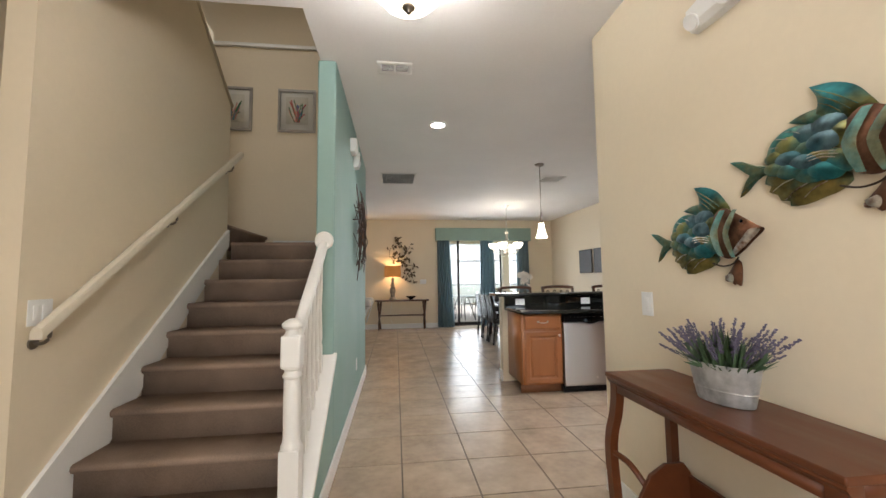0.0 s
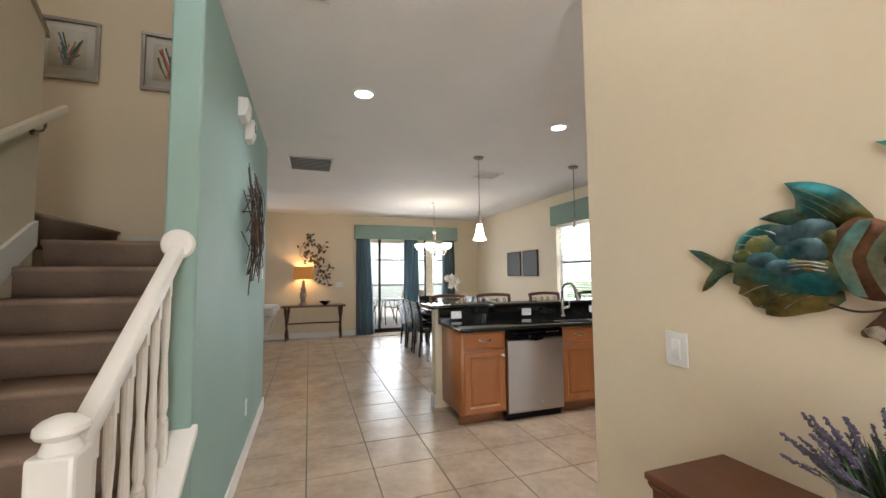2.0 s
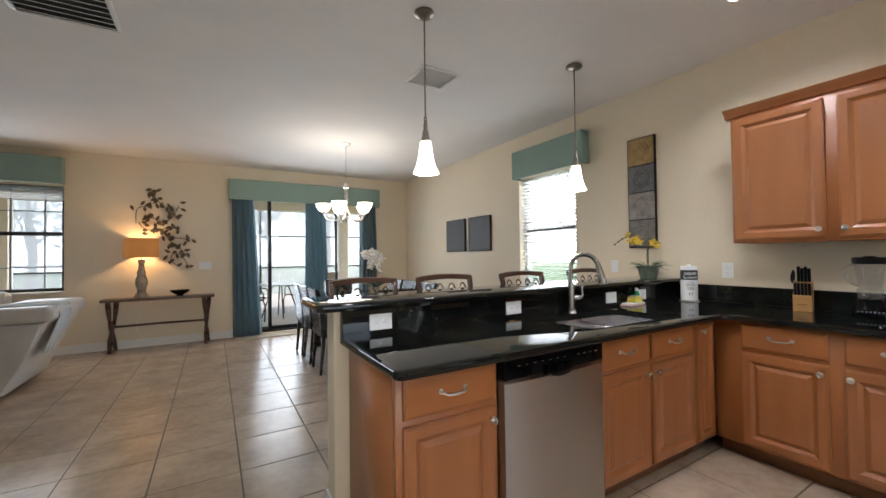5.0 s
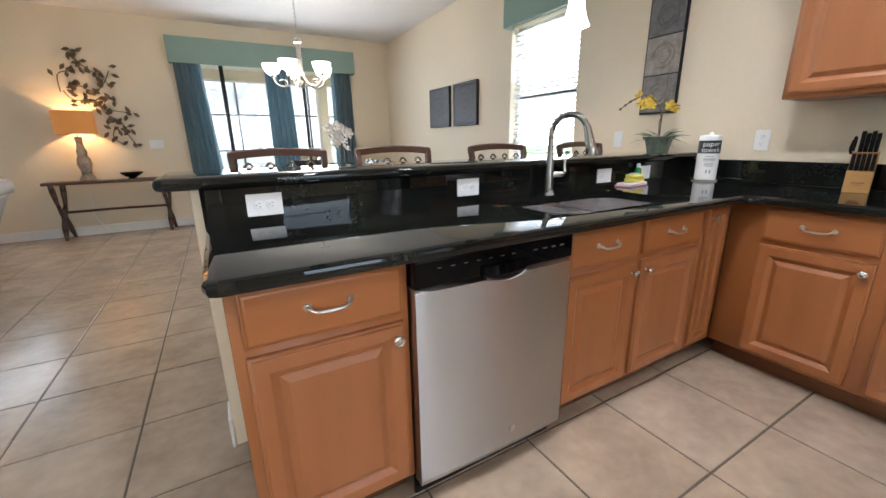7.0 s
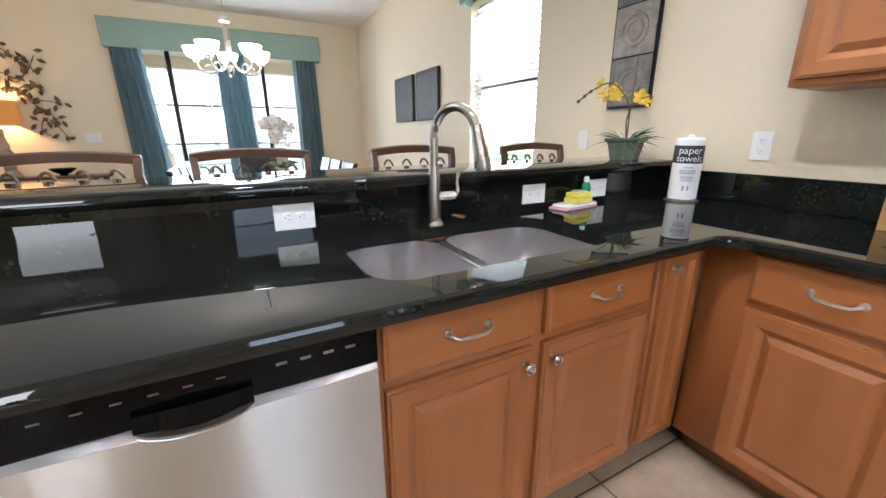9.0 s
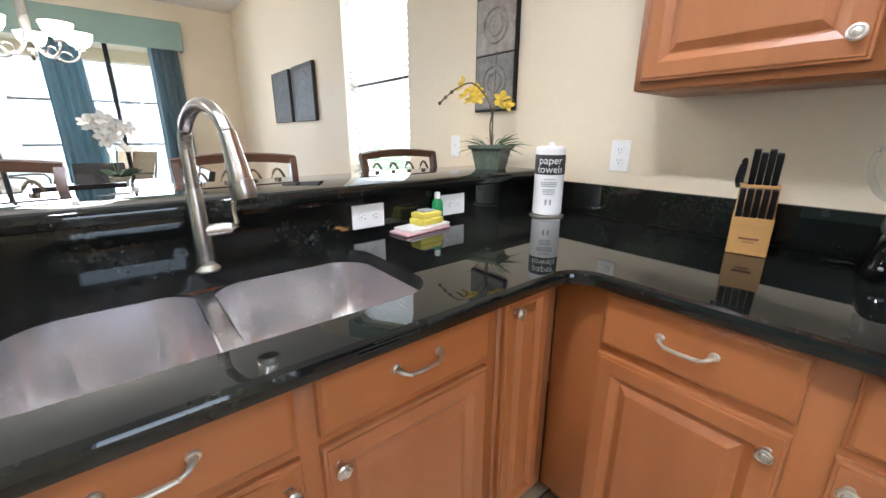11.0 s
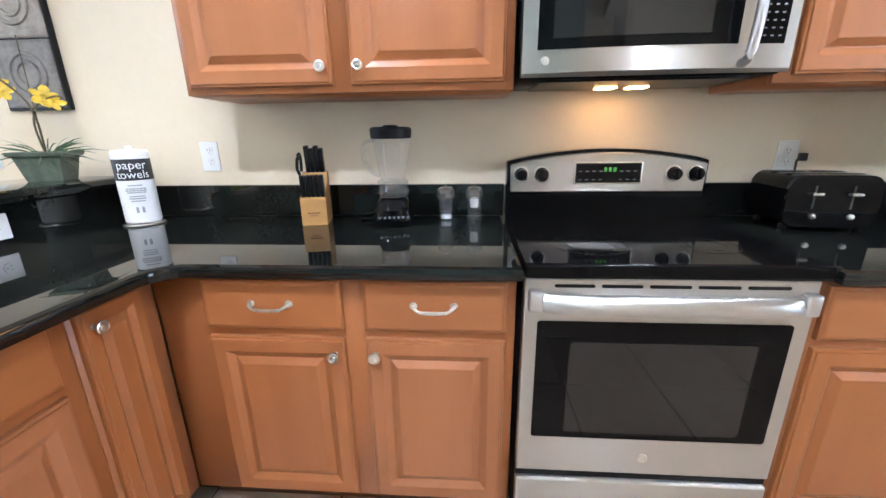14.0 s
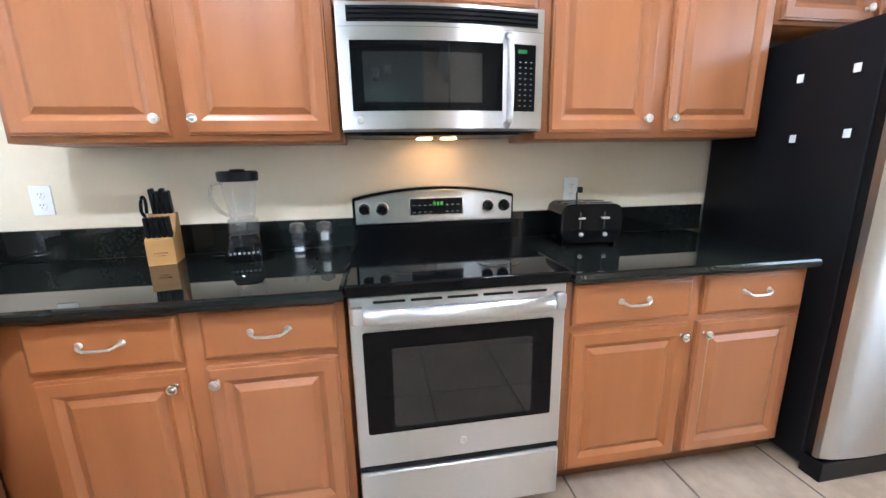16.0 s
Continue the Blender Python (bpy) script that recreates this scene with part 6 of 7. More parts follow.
for i, (mname, c) in enumerate((("ochre_embossed", (0.36, 0.24, 0.10)), ("slate_embossed", (0.14, 0.14, 0.14)), ("pewter_embossed", (0.30, 0.27, 0.24)), ("grey_embossed", (0.19, 0.18, 0.17)))):
    z1 = 0.500 - i * 0.251
    mt = material(mname, c, 0.5, metal=0.35, var=0.2, scale=18, fine=60, bump=0.6, bscale=45)
    sq_ = part("tile_panel", panel_face(empty(), -0.122, 0.122, z1 - 0.244, z1, -0.022, [(0, 0), (0, 0.004), (0.008, 0.008), (0.02, 0.008), (0.026, 0.005), (0.03, 0.005)]), mt, pq)
    for r in (0.075, 0.045):
        bm = empty()
        lathe(bm, [(r - 0.008, 0), (r - 0.004, 0.006), (r + 0.004, 0.006), (r + 0.008, 0)], 24, m=pose(0, -0.0265, z1 - 0.122, 90), cap0=False, cap1=False)
        part("relief_ring", bm, mt, sq_)
SLATE = material("dark_slate_relief", (0.038, 0.036, 0.034), 0.5, var=0.2, scale=14, bump=0.7, bscale=35)
for y0, y1 in ((9.425, 9.972), (8.783, 9.321)):
    a = thing("square_wall_panel", pose(XR, (y0 + y1) / 2, 1.603, 0, 0, TURN_R), "square dark embossed wall panel", "wall art", "dark wall panels")
    w = (y1 - y0) / 2
    part("panel", panel_face(empty(), -w, w, -0.257, 0.257, -0.001, [(0, 0), (0, 0.03), (0.006, 0.036), (0.03, 0.036), (0.036, 0.031), (0.04, 0.031)]), SLATE, a)
    for r in (0.19, 0.12, 0.05):
        bm = empty()
        lathe(bm, [(r - 0.012, 0), (r - 0.005, 0.0025), (r + 0.005, 0.0025), (r + 0.012, 0)], 28, m=pose(0, -0.0315, 0, 90), cap0=False, cap1=False)
        part("relief_ring", bm, SLATE, a)

# pendants over the bar
for px, py in ((3.227, 6.515), (4.60, 6.527)):
    pd = thing("pendant_lamp", pose(px, py, 0), "bronze pendant lamp with white bell glass shade, lit", "lamp", "bar pendants")
    bm = empty()
    lathe(bm, [(0.062, H - 0.001), (0.064, H - 0.012), (0.05, H - 0.024), (0.012, H - 0.03)], 24)
    part("canopy", bm, BRONZE, pd)
    bm = empty()
    lathe(bm, [(0.005, H - 0.03), (0.005, 2.14)], 10)
    part("rod", bm, BRONZE, pd)
    bm = empty()
    lathe(bm, [(0.006, 2.15), (0.012, 2.13), (0.009, 2.115), (0.015, 2.09), (0.011, 2.075), (0.020, 2.05), (0.024, 2.02), (0.032, 1.995), (0.034, 1.985)], 16)
    part("fitter", bm, BRONZE, pd, "stacked bronze fitter")
    bm = empty()
    lathe(bm, [(0.034, 1.988), (0.038, 1.96), (0.046, 1.90), (0.060, 1.84), (0.080, 1.795), (0.076, 1.795), (0.056, 1.842), (0.042, 1.90), (0.034, 1.96), (0.031, 1.985)], 28, cap0=False, cap1=False)
    part("shade", bm, SHADE_GLOW, pd, "glowing white bell glass shade")
    lamp("pendant_bulb", "POINT", 9, pose(px, py, 1.84), WARM, radius=0.03)


# ---------- windows, blinds and curtains ----------
def valance(name, m, w, h, d):
    v = thing(name, m, "padded sage green fabric valance box above the window", "valance", "sage valances")
    bm = empty()
    box(bm, 0, w, -d, -d + 0.03, 0, h, 0.012, 3)
    box(bm, 0.002, 0.032, -d + 0.02, -0.001, 0.002, h - 0.002, 0.006, 2)
    box(bm, w - 0.032, w - 0.002, -d + 0.02, -0.001, 0.002, h - 0.002, 0.006, 2)
    box(bm, 0.002, w - 0.002, -d + 0.02, -0.001, h - 0.03, h - 0.002)
    part("cover", bm, SAGE, v)


valance("valance", pose(2.305, YF, 2.235), 2.56, 0.335, 0.15)
valance("valance", pose(-0.86, YF, 2.315), 1.21, 0.36, 0.15)
valance("valance", pose(XR, 8.195, 2.235, 0, 0, TURN_R), 1.09, 0.345, 0.127)


cn, cl = CURTAIN.node_tree.nodes, CURTAIN.node_tree.links
ctr, cmx = cn.new("ShaderNodeBsdfTranslucent"), cn.new("ShaderNodeMixShader")
ctr.inputs[0].default_value, cmx.inputs[0].default_value = (0.24, 0.35, 0.39, 1), 0.38
cl.new(cn["Principled BSDF"].outputs[0], cmx.inputs[1])
cl.new(ctr.outputs[0], cmx.inputs[2])
cl.new(cmx.outputs[0], cn["Material Output"].inputs[0])


def curtain(x0, x1, xb0, xb1, y, zt, zb, folds, seed):
    r = random.Random(seed)
    ph = [r.uniform(0, 6.28) for _ in range(4)]
    n, rows = folds * 10, []
    for k in range(9):
        f = k / 8
        z = zt + (zb - zt) * f
        a, b = x0 + (xb0 - x0) * f, x1 + (xb1 - x1) * f
        front = []
        for i in range(n + 1):
            u = i / n
            amp = 0.028 + 0.018 * f
            yy = y + amp * math.sin(2 * math.pi * folds * u + ph[0] + 0.5 * math.sin(3 * f + ph[1])) + 0.010 * math.sin(2 * math.pi * folds * 0.47 * u + ph[2] + f)
            front.append((a + (b - a) * u + 0.008 * math.sin(2 * math.pi * folds * u * 2 + ph[3]), yy, z))
        rows.append(front + [(p[0], p[1] + 0.004, p[2]) for p in reversed(front)])
    ob = part("curtain", loft(empty(), rows), CURTAIN)
    return tagged(ob, "floor-length teal blue curtain panel at the patio door", "curtain", "patio curtains")


curtain(2.345, 2.66, 2.35, 2.79, YF - 0.085, 2.38, 0.02, 5, 1)
curtain(3.49, 3.83, 3.47, 3.90, YF - 0.085, 2.38, 0.02, 5, 2)
curtain(4.49, 4.80, 4.47, 4.83, YF - 0.085, 2.38, 0.02, 5, 3)

DARKFRAME = material("bronze_aluminium", (0.028, 0.025, 0.022), 0.4, metal=0.4, var=0.1)
door1 = thing("door_1", pose(0, YF + 0.06, 0), "dark bronze framed sliding glass patio door", "door", kind="structure")
bm = empty()
for a in ((2.42, 2.46, 0.02, 2.40), (4.70, 4.74, 0.02, 2.40), (2.46, 4.70, 2.36, 2.40), (2.47, 4.69, 0.02, 0.05)):
    box(bm, a[0], a[1], 0.0, 0.09, a[2], a[3])
part("door_frame", bm, DARKFRAME, door1)
for x0, x1, yo in ((2.47, 2.955, 0.012), (2.90, 4.10, 0.042), (4.05, 4.69, 0.012)):
    bm = empty()
    for a in ((x0, x0 + 0.038, 0.052, 2.358), (x1 - 0.038, x1, 0.052, 2.358), (x0 + 0.038, x1 - 0.038, 0.052, 0.11), (x0 + 0.038, x1 - 0.038, 2.31, 2.358)):
        box(bm, a[0], a[1], yo, yo + 0.028, a[2], a[3])
    sash = part("sash", bm, DARKFRAME, door1)
    g = part("pane", block(x0 + 0.038, x1 - 0.038, yo + 0.012, yo + 0.016, 0.11, 2.31), GLASS, sash, "clear glass pane", smooth=False)
    g.visible_shadow = False
part("threshold", block(2.42, 4.74, -0.055, 0.14, -0.002, 0.018, 0.004), material("bronze_sill", (0.25, 0.21, 0.17), 0.5, metal=0.3), door1, "pale metal threshold")
tagged(part("door_mat", block(2.40, 3.35, 11.27, 11.56, 0.0005, 0.010, 0.003), material("beige_mat", (0.34, 0.28, 0.20), 0.95, var=0.1, bump=0.6, bscale=200)), "thin beige door mat by the patio door", "mat")


def window(name, m, w, z0, z1, meet, label, muntins=()):
    win = thing(name, m, label, "window", kind="structure")
    bm = empty()
    for a in ((0, 0.04, z0, z1), (w - 0.04, w, z0, z1), (0.04, w - 0.04, z1 - 0.04, z1), (0.04, w - 0.04, z0, z0 + 0.04)):
        box(bm, a[0], a[1], 0.09, 0.15, a[2], a[3])
    part("window_frame", bm, DARKFRAME if muntins else WHITE, win)
    part("meeting_rail", block(0.04, w - 0.04, 0.095, 0.14, meet - 0.025, meet + 0.025), DARKFRAME, win, "dark meeting rail")
    for k, (a, b, c, d) in enumerate(muntins):
        part("muntin", block(a, b, 0.108, 0.125, c, d), GREYINK, win)
    for a, b in ((z0 + 0.04, meet - 0.025), (meet + 0.025, z1 - 0.04)):
        g = part("pane", block(0.04, w - 0.04, 0.114, 0.118, a, b), GLASS, win, smooth=False)
        g.visible_shadow = False
    part("window_sill", block(-0.02, w + 0.02, -0.02, 0.09, z0 - 0.025, z0 - 0.001, 0.006), WHITE, win, "white sill")
    return win


window("window_1", pose(XR, 8.20, 0, 0, 0, TURN_R), 0.90, 0.90, 2.26, 1.60, "white framed kitchen side window with blinds")
window("window_2", pose(-0.75, YF, 0), 1.085, 0.87, 2.30, 1.652, "dark framed living room window with grid", [(0.53, 0.55, 0.91, 2.26), (0.86, 0.875, 0.91, 2.26), (0.04, 1.045, 1.19, 1.205), (0.04, 1.045, 1.95, 1.965)])
window("window_3", pose(4.45, 1.85, 0, 0, 0, 180), 1.10, 0.95, 2.28, 1.62, "white framed kitchen window")
SLATM = material("white_blind_slat", (0.82, 0.81, 0.78), 0.5, var=0.01)
sn, sl = SLATM.node_tree.nodes, SLATM.node_tree.links
trl, smx = sn.new("ShaderNodeBsdfTranslucent"), sn.new("ShaderNodeMixShader")
trl.inputs[0].default_value, smx.inputs[0].default_value = (0.9, 0.89, 0.86, 1), 0.22
sl.new(sn["Principled BSDF"].outputs[0], smx.inputs[1])
sl.new(trl.outputs[0], smx.inputs[2])
sl.new(smx.outputs[0], sn["Material Output"].inputs[0])
blind = thing("window_blind", pose(XR, 8.195, 0, 0, 0, TURN_R), "white slatted horizontal window blind, slats half open", "blind")
for i in range(31):
    z = 0.925 + i * 0.0425
    part("slat", block(0.012, 0.878, -0.022, 0.022, -0.0012, 0.0012, 0, 2, pose(0, 0.045, z, -19)), SLATM, blind, smooth=False)
for x in (0.12, 0.77):
    bm = empty()
    tube(bm, [(x, 0.045, 0.92), (x, 0.045, 2.25)], 0.0015, 5)
    part("ladder_cord", bm, SLATM, blind)
part("bottom_rail", block(0.012, 0.878, 0.02, 0.07, 0.903, 0.918, 0.003), SLATM, blind)
blind2 = thing("window_blind", pose(-0.745, YF, 0), "white slatted blind drawn up under the valance", "blind")
for i in range(9):
    part("slat", block(0.012, 1.065, -0.022, 0.022, -0.0012, 0.0012, 0, 2, pose(0, 0.045, 2.12 + i * 0.02, -8)), SLATM, blind2, smooth=False)


# ---------- dining and bar seating ----------
STOOLM = material("walnut_stain", (0.058, 0.025, 0.013), 0.32, var=0.14, scale=3, fine=40, stretch=(1, 6, 6), coat=0.2)
IRON = material("bronzed_iron", (0.10, 0.075, 0.05), 0.4, metal=0.7, var=0.15)
stool = thing("bar_stool", pose(2.965, 6.90, 0), "dark walnut bar stool with arched back loops", "stool", "bar stools")
W2 = 0.225
for sx in (-1, 1):
    bm = empty()
    pts = smooth_path([(sx * 0.20, 0.02, 0.0), (sx * 0.20, -0.03, 0.40), (sx * 0.205, -0.03, 0.72), (sx * 0.215, -0.01, 0.95), (sx * W2, 0.03, 1.115)], 4)
    loft(bm, [[p + Vector(v) for v in ((-0.014, -0.017, 0), (0.014, -0.017, 0), (0.014, 0.017, 0), (-0.014, 0.017, 0))] for p in pts])
    part("back_post", bm, STOOLM, stool)
    bm = empty()
    loft(bm, [[(sx * x + a, y + b, z) for a, b in ((-q, -q), (q, -q), (q, q), (-q, q))] for x, y, z, q in ((0.20, -0.42, 0.0, 0.014), (0.19, -0.40, 0.70, 0.018))])
    part("front_leg", bm, STOOLM, stool)
bm = empty()
rings = []
for i in range(13):
    u = -1 + 2 * i / 12
    z = 1.105 + 0.016 * (1 - u * u)
    y = 0.030 + 0.025 * (1 - u * u)
    rings.append([(u * (W2 + 0.012), y - 0.014, z - 0.014), (u * (W2 + 0.012), y - 0.018, z + 0.020), (u * (W2 + 0.012), y, z + 0.026), (u * (W2 + 0.012), y + 0.016, z + 0.020), (u * (W2 + 0.012), y + 0.016, z - 0.014)])
loft(bm, rings)
part("top_rail", bm, STOOLM, stool, "curved walnut top rail")
bm = empty()
box(bm, -0.205, 0.205, -0.035, -0.010, 0.86, 0.885, 0.003)
part("lower_rail", bm, STOOLM, stool)
for i in range(4):
    cx = -0.15 + i * 0.10
    bm = empty()
    tube(bm, [(cx + 0.045 * math.cos(t), -0.012 + 0.03 * max(0, math.sin(t)), 0.89 + 0.185 * math.sin(t)) for t in [math.pi * k / 14 for k in range(15)]], 0.006, 6)
    part("arch_loop", bm, IRON, stool, "bronzed arched loop")
bm = empty()
box(bm, -0.215, 0.215, -0.44, -0.005, 0.69, 0.725, 0.006)
part("seat_frame", bm, STOOLM, stool)
part("seat", block(-0.205, 0.205, -0.43, -0.04, 0.726, 0.775, 0.018, 3), material("tan_seat", (0.30, 0.20, 0.12), 0.7, var=0.1), stool, "tan seat cushion")
for z, y in ((0.22, -0.41), (0.30, -0.005)):
    part("stretcher", block(-0.19, 0.19, y - 0.01, y + 0.012, z, z + 0.03, 0.003), STOOLM, stool)
for sx in (3.60, 4.37, 5.175):
    copy_thing(stool, pose(sx, 6.90, 0))

tb = thing("dining_table", pose(3.78, 9.42, 0), "dark espresso dining table with polished top", "table")
part("tabletop", slab(empty(), rounded(-0.47, 0.47, -0.85, 0.85, 0.03, 4), 0.735, 0.765, 0.010), material("polished_espresso", (0.03, 0.02, 0.016), 0.12, var=0.2, stretch=(6, 1, 6)), tb)
part("apron", block(-0.40, 0.40, -0.75, 0.75, 0.66, 0.734), DARKWOOD, tb)
for sx in (-1, 1):
    for sy in (-1, 1):
        part("leg", block(sx * 0.39 - 0.035, sx * 0.39 + 0.035, sy * 0.74 - 0.035, sy * 0.74 + 0.035, 0, 0.66, 0.005), DARKWOOD, tb)
chair = thing("dining_chair", pose(3.15, 8.95, 0, 0, 0, TURN_R), "black leather parsons dining chair", "chair", "chairs round the dining table")
bm = empty()
rings = []
for k in range(9):
    f = k / 8
    z, y = 0.42 + 0.51 * f, 0.0 - 0.075 * f * f
    t = 0.034 - 0.012 * f
    rings.append([(x, y * -1 + dy - 0.0, z) for x, dy in ((-0.21, -t), (0.0, -t + 0.012), (0.21, -t), (0.21, t), (0.0, t), (-0.21, t))])
loft(bm, rings)
bmesh.ops.bevel(bm, geom=[e for e in bm.edges if e.calc_face_angle(0) > 0.8], offset=0.010, segments=2, profile=0.5, affect="EDGES")
part("backrest", bm, LEATHER, chair)
part("seat", block(-0.215, 0.215, -0.44, 0.02, 0.40, 0.475, 0.018, 3), LEATHER, chair)
for sx in (-1, 1):
    for y0, yt in ((-0.41, -0.41), (0.035, 0.0)):
        bm = empty()
        loft(bm, [[(sx * 0.185 + a, y + b, z) for a, b in ((-q, -q), (q, -q), (q, q), (-q, q))] for y, z, q in ((y0, 0.0, 0.013), (yt, 0.41, 0.019))])
        part("leg", bm, LEATHER, chair)
# the chairs' backs stand away from the table
chair.matrix_world = pose(3.13, 8.93, 0, 0, 0, 90)
for y in (9.45, 9.95):
    copy_thing(chair, pose(3.13, y, 0, 0, 0, 90))
for y in (8.93, 9.45, 9.95):
    copy_thing(chair, pose(4.47, y, 0, 0, 0, -90))
copy_thing(chair, pose(3.80, 10.50, 0))
copy_thing(chair, pose(3.78, 8.33, 0, 0, 0, 180))

wo = thing("potted_orchid", pose(3.95, 9.38, 0.766), "white orchid in a small patterned pot on the dining table", "plant")
bm = empty()
loft(bm, [[(s * a, s * b, z) for a, b in ((-1, -1), (1, -1), (1, 1), (-1, 1))] for s, z in ((0.055, 0.0), (0.065, 0.10), (0.068, 0.11), (0.060, 0.11))])
part("pot", bm, material("patterned_stone_pot", (0.36, 0.33, 0.24), 0.6, var=0.35, scale=40), wo, "patterned square pot")
rng = random.Random(6)
bm = empty()
for i in range(9):
    a = rng.uniform(0, 6.283)
    blade(bm, (0, 0, 0.10), (0.17 * math.cos(a), 0.17 * math.sin(a), 0.17 + rng.uniform(0, 0.06)), 0.028, 0.05)
part("leaves", bm, LEAF, wo)
WHP = material("white_petal", (0.80, 0.76, 0.70), 0.6, var=0.06)
for k in range(2):
    bm = empty()
    tube(bm, smooth_path([(0, 0, 0.1), (0.02 - 0.06 * k, 0, 0.32), (0.05 - 0.14 * k, 0.01, 0.46), (0.12 - 0.26 * k, 0, 0.50)], 4), 0.004, 6)
    part("stem", bm, LEAF, wo)
for i in range(15):
    bloom(wo, (rng.uniform(-0.13, 0.14), rng.uniform(-0.05, 0.05), rng.uniform(0.33, 0.58)), 0.062, WHP, "bloom", 70 + i)

ch = thing("chandelier", pose(3.62, 9.50, 0), "nickel five-arm chandelier with frosted bowl shades, lit", "lamp")
bm = empty()
lathe(bm, [(0.065, H - 0.001), (0.067, H - 0.012), (0.045, H - 0.026), (0.008, H - 0.034)], 24)
part("canopy", bm, NICKEL, ch)
bm = empty()
lathe(bm, [(0.006, H - 0.034), (0.006, 2.24)], 10)
for k in range(9):
    lathe(bm, [(0.008, 2.40 + k * 0.04), (0.011, 2.412 + k * 0.04), (0.008, 2.424 + k * 0.04)], 8)
part("chain_rod", bm, NICKEL, ch)
bm = empty()
lathe(bm, [(0.01, 2.27), (0.018, 2.25), (0.045, 2.235), (0.045, 2.205), (0.022, 2.195), (0.026, 2.15), (0.030, 2.05), (0.026, 1.93), (0.042, 1.90), (0.042, 1.86), (0.022, 1.83), (0.03, 1.80), (0.02, 1.77), (0.008, 1.745)], 20)
part("column", bm, NICKEL, ch, "turned nickel column")
for k in range(5):
    a = radians(72 * k + 20)
    c, s = math.cos(a), math.sin(a)
    bm = empty()
    pts = [(0.03, 1.87), (0.10, 1.79), (0.19, 1.765), (0.265, 1.80), (0.29, 1.865)]
    tube(bm, smooth_path([(r * c, r * s, z) for r, z in pts], 4), 0.0085, 8)
    cur = [(0.19 + 0.045 * math.cos(t), 1.80 + 0.035 * math.sin(t)) for t in [k2 * 0.6 for k2 in range(9)]]
    tube(bm, [(r * c, r * s, z) for r, z in cur], 0.0055, 6)
    lathe(bm, [(0.03, 1.865), (0.034, 1.872), (0.018, 1.885)], 14, at=(0.29 * c, 0.29 * s, 0))
    part("arm", bm, NICKEL, ch, "scrolled nickel arm")
    bm = empty()
    lathe(bm, [(0.03, 1.885), (0.062, 1.90), (0.085, 1.935), (0.094, 1.975), (0.098, 1.985), (0.094, 1.985), (0.081, 1.938), (0.058, 1.906), (0.028, 1.892)], 24, at=(0.29 * c, 0.29 * s, 0), cap0=False, cap1=False)
    part("shade", bm, SHADE_GLOW, ch, "glowing frosted glass bowl")
lamp("chandelier_bulbs", "POINT", 17, pose(3.62, 9.50, 2.06), WARM, radius=0.25)

# ---------- living room ----------
tv = thing("side_table", pose(0.76, 11.30, 0), "long dark wooden sofa table with turned crossed legs", "table")
part("tabletop", block(0, 1.345, 0, 0.27, 0.70, 0.738, 0.010, 2), DARKWOOD, tv)
for x0 in (0.11, 1.235):
    for sy in (0, 1):
        bm = empty()
        pts = smooth_path([(x0 + (0.035 if sy else -0.03), 0.04 + 0.19 * sy, 0.70), (x0 + (0.02 if sy else -0.01), 0.05 + 0.16 * sy, 0.45), (x0, 0.09 + 0.09 * sy, 0.34), (x0, 0.05 + 0.16 * sy, 0.20), (x0 + (0.03 if sy else -0.01), 0.03 + 0.21 * sy, 0.0)], 4)
        tube(bm, pts, [0.026 + 0.006 * math.sin(i * 1.1) for i in range(len(pts))], 10)
        part("leg", bm, DARKWOOD, tv)
bm = empty()
tube(bm, [(0.10, 0.135, 0.345), (0.67, 0.135, 0.352), (1.24, 0.135, 0.345)], 0.017, 8)
part("stretcher", bm, DARKWOOD, tv)
tl = thing("table_lamp", pose(1.20, 11.43, 0.739), "distressed turned table lamp with burlap drum shade, lit", "lamp")
bm = empty()
lathe(bm, [(0.085, 0.0), (0.09, 0.012), (0.075, 0.04), (0.05, 0.075), (0.055, 0.13), (0.075, 0.20), (0.068, 0.27), (0.045, 0.32), (0.055, 0.36), (0.04, 0.40), (0.032, 0.48), (0.042, 0.52), (0.035, 0.545)], 24)
part("base", bm, material("distressed_grey_wood", (0.30, 0.25, 0.19), 0.7, var=0.35, scale=14, fine=60, bump=0.3), tl)
bm = empty()
lathe(bm, [(0.006, 0.54), (0.006, 0.80)], 8)
part("socket_stem", bm, NICKEL, tl)
bm = empty()
lathe(bm, [(0.205, 0.575), (0.206, 0.577), (0.203, 0.848), (0.201, 0.85), (0.199, 0.848), (0.201, 0.577)], 40, cap0=False, cap1=False)
part("shade", bm, material("burlap_shade", (0.26, 0.12, 0.04), 0.9, var=0.12, fine=250, bump=0.4, bscale=300, emit=(1.0, 0.36, 0.07), strength=0.26), tl, "glowing burlap drum shade")
lamp("table_bulb", "POINT", 14, pose(1.20, 11.43, 1.46), (1.0, 0.60, 0.25), radius=0.03)
bm = empty()
lathe(bm, [(0.045, 0.0), (0.05, 0.006), (0.035, 0.014), (0.07, 0.03), (0.125, 0.072), (0.132, 0.085), (0.126, 0.085), (0.065, 0.038), (0.01, 0.03)], 32)
bowl_ob = part("decor_bowl", bm, BLACK_GLOSS)
bowl_ob.matrix_world = pose(1.66, 11.42, 0.739)
tagged(bowl_ob, "dark glazed bowl on the sofa table", "bowl")
bm = empty()
tube(bm, smooth_path([(1.18, 11.50, 0.72), (1.16, 11.57, 0.5), (1.13, 11.57, 0.28), (1.22, 11.56, 0.10), (1.30, 11.52, 0.012)], 5), 0.004, 6)
tagged(part("lamp_cord", bm, PLATE), "pale lamp cord hanging behind the table", "cable")

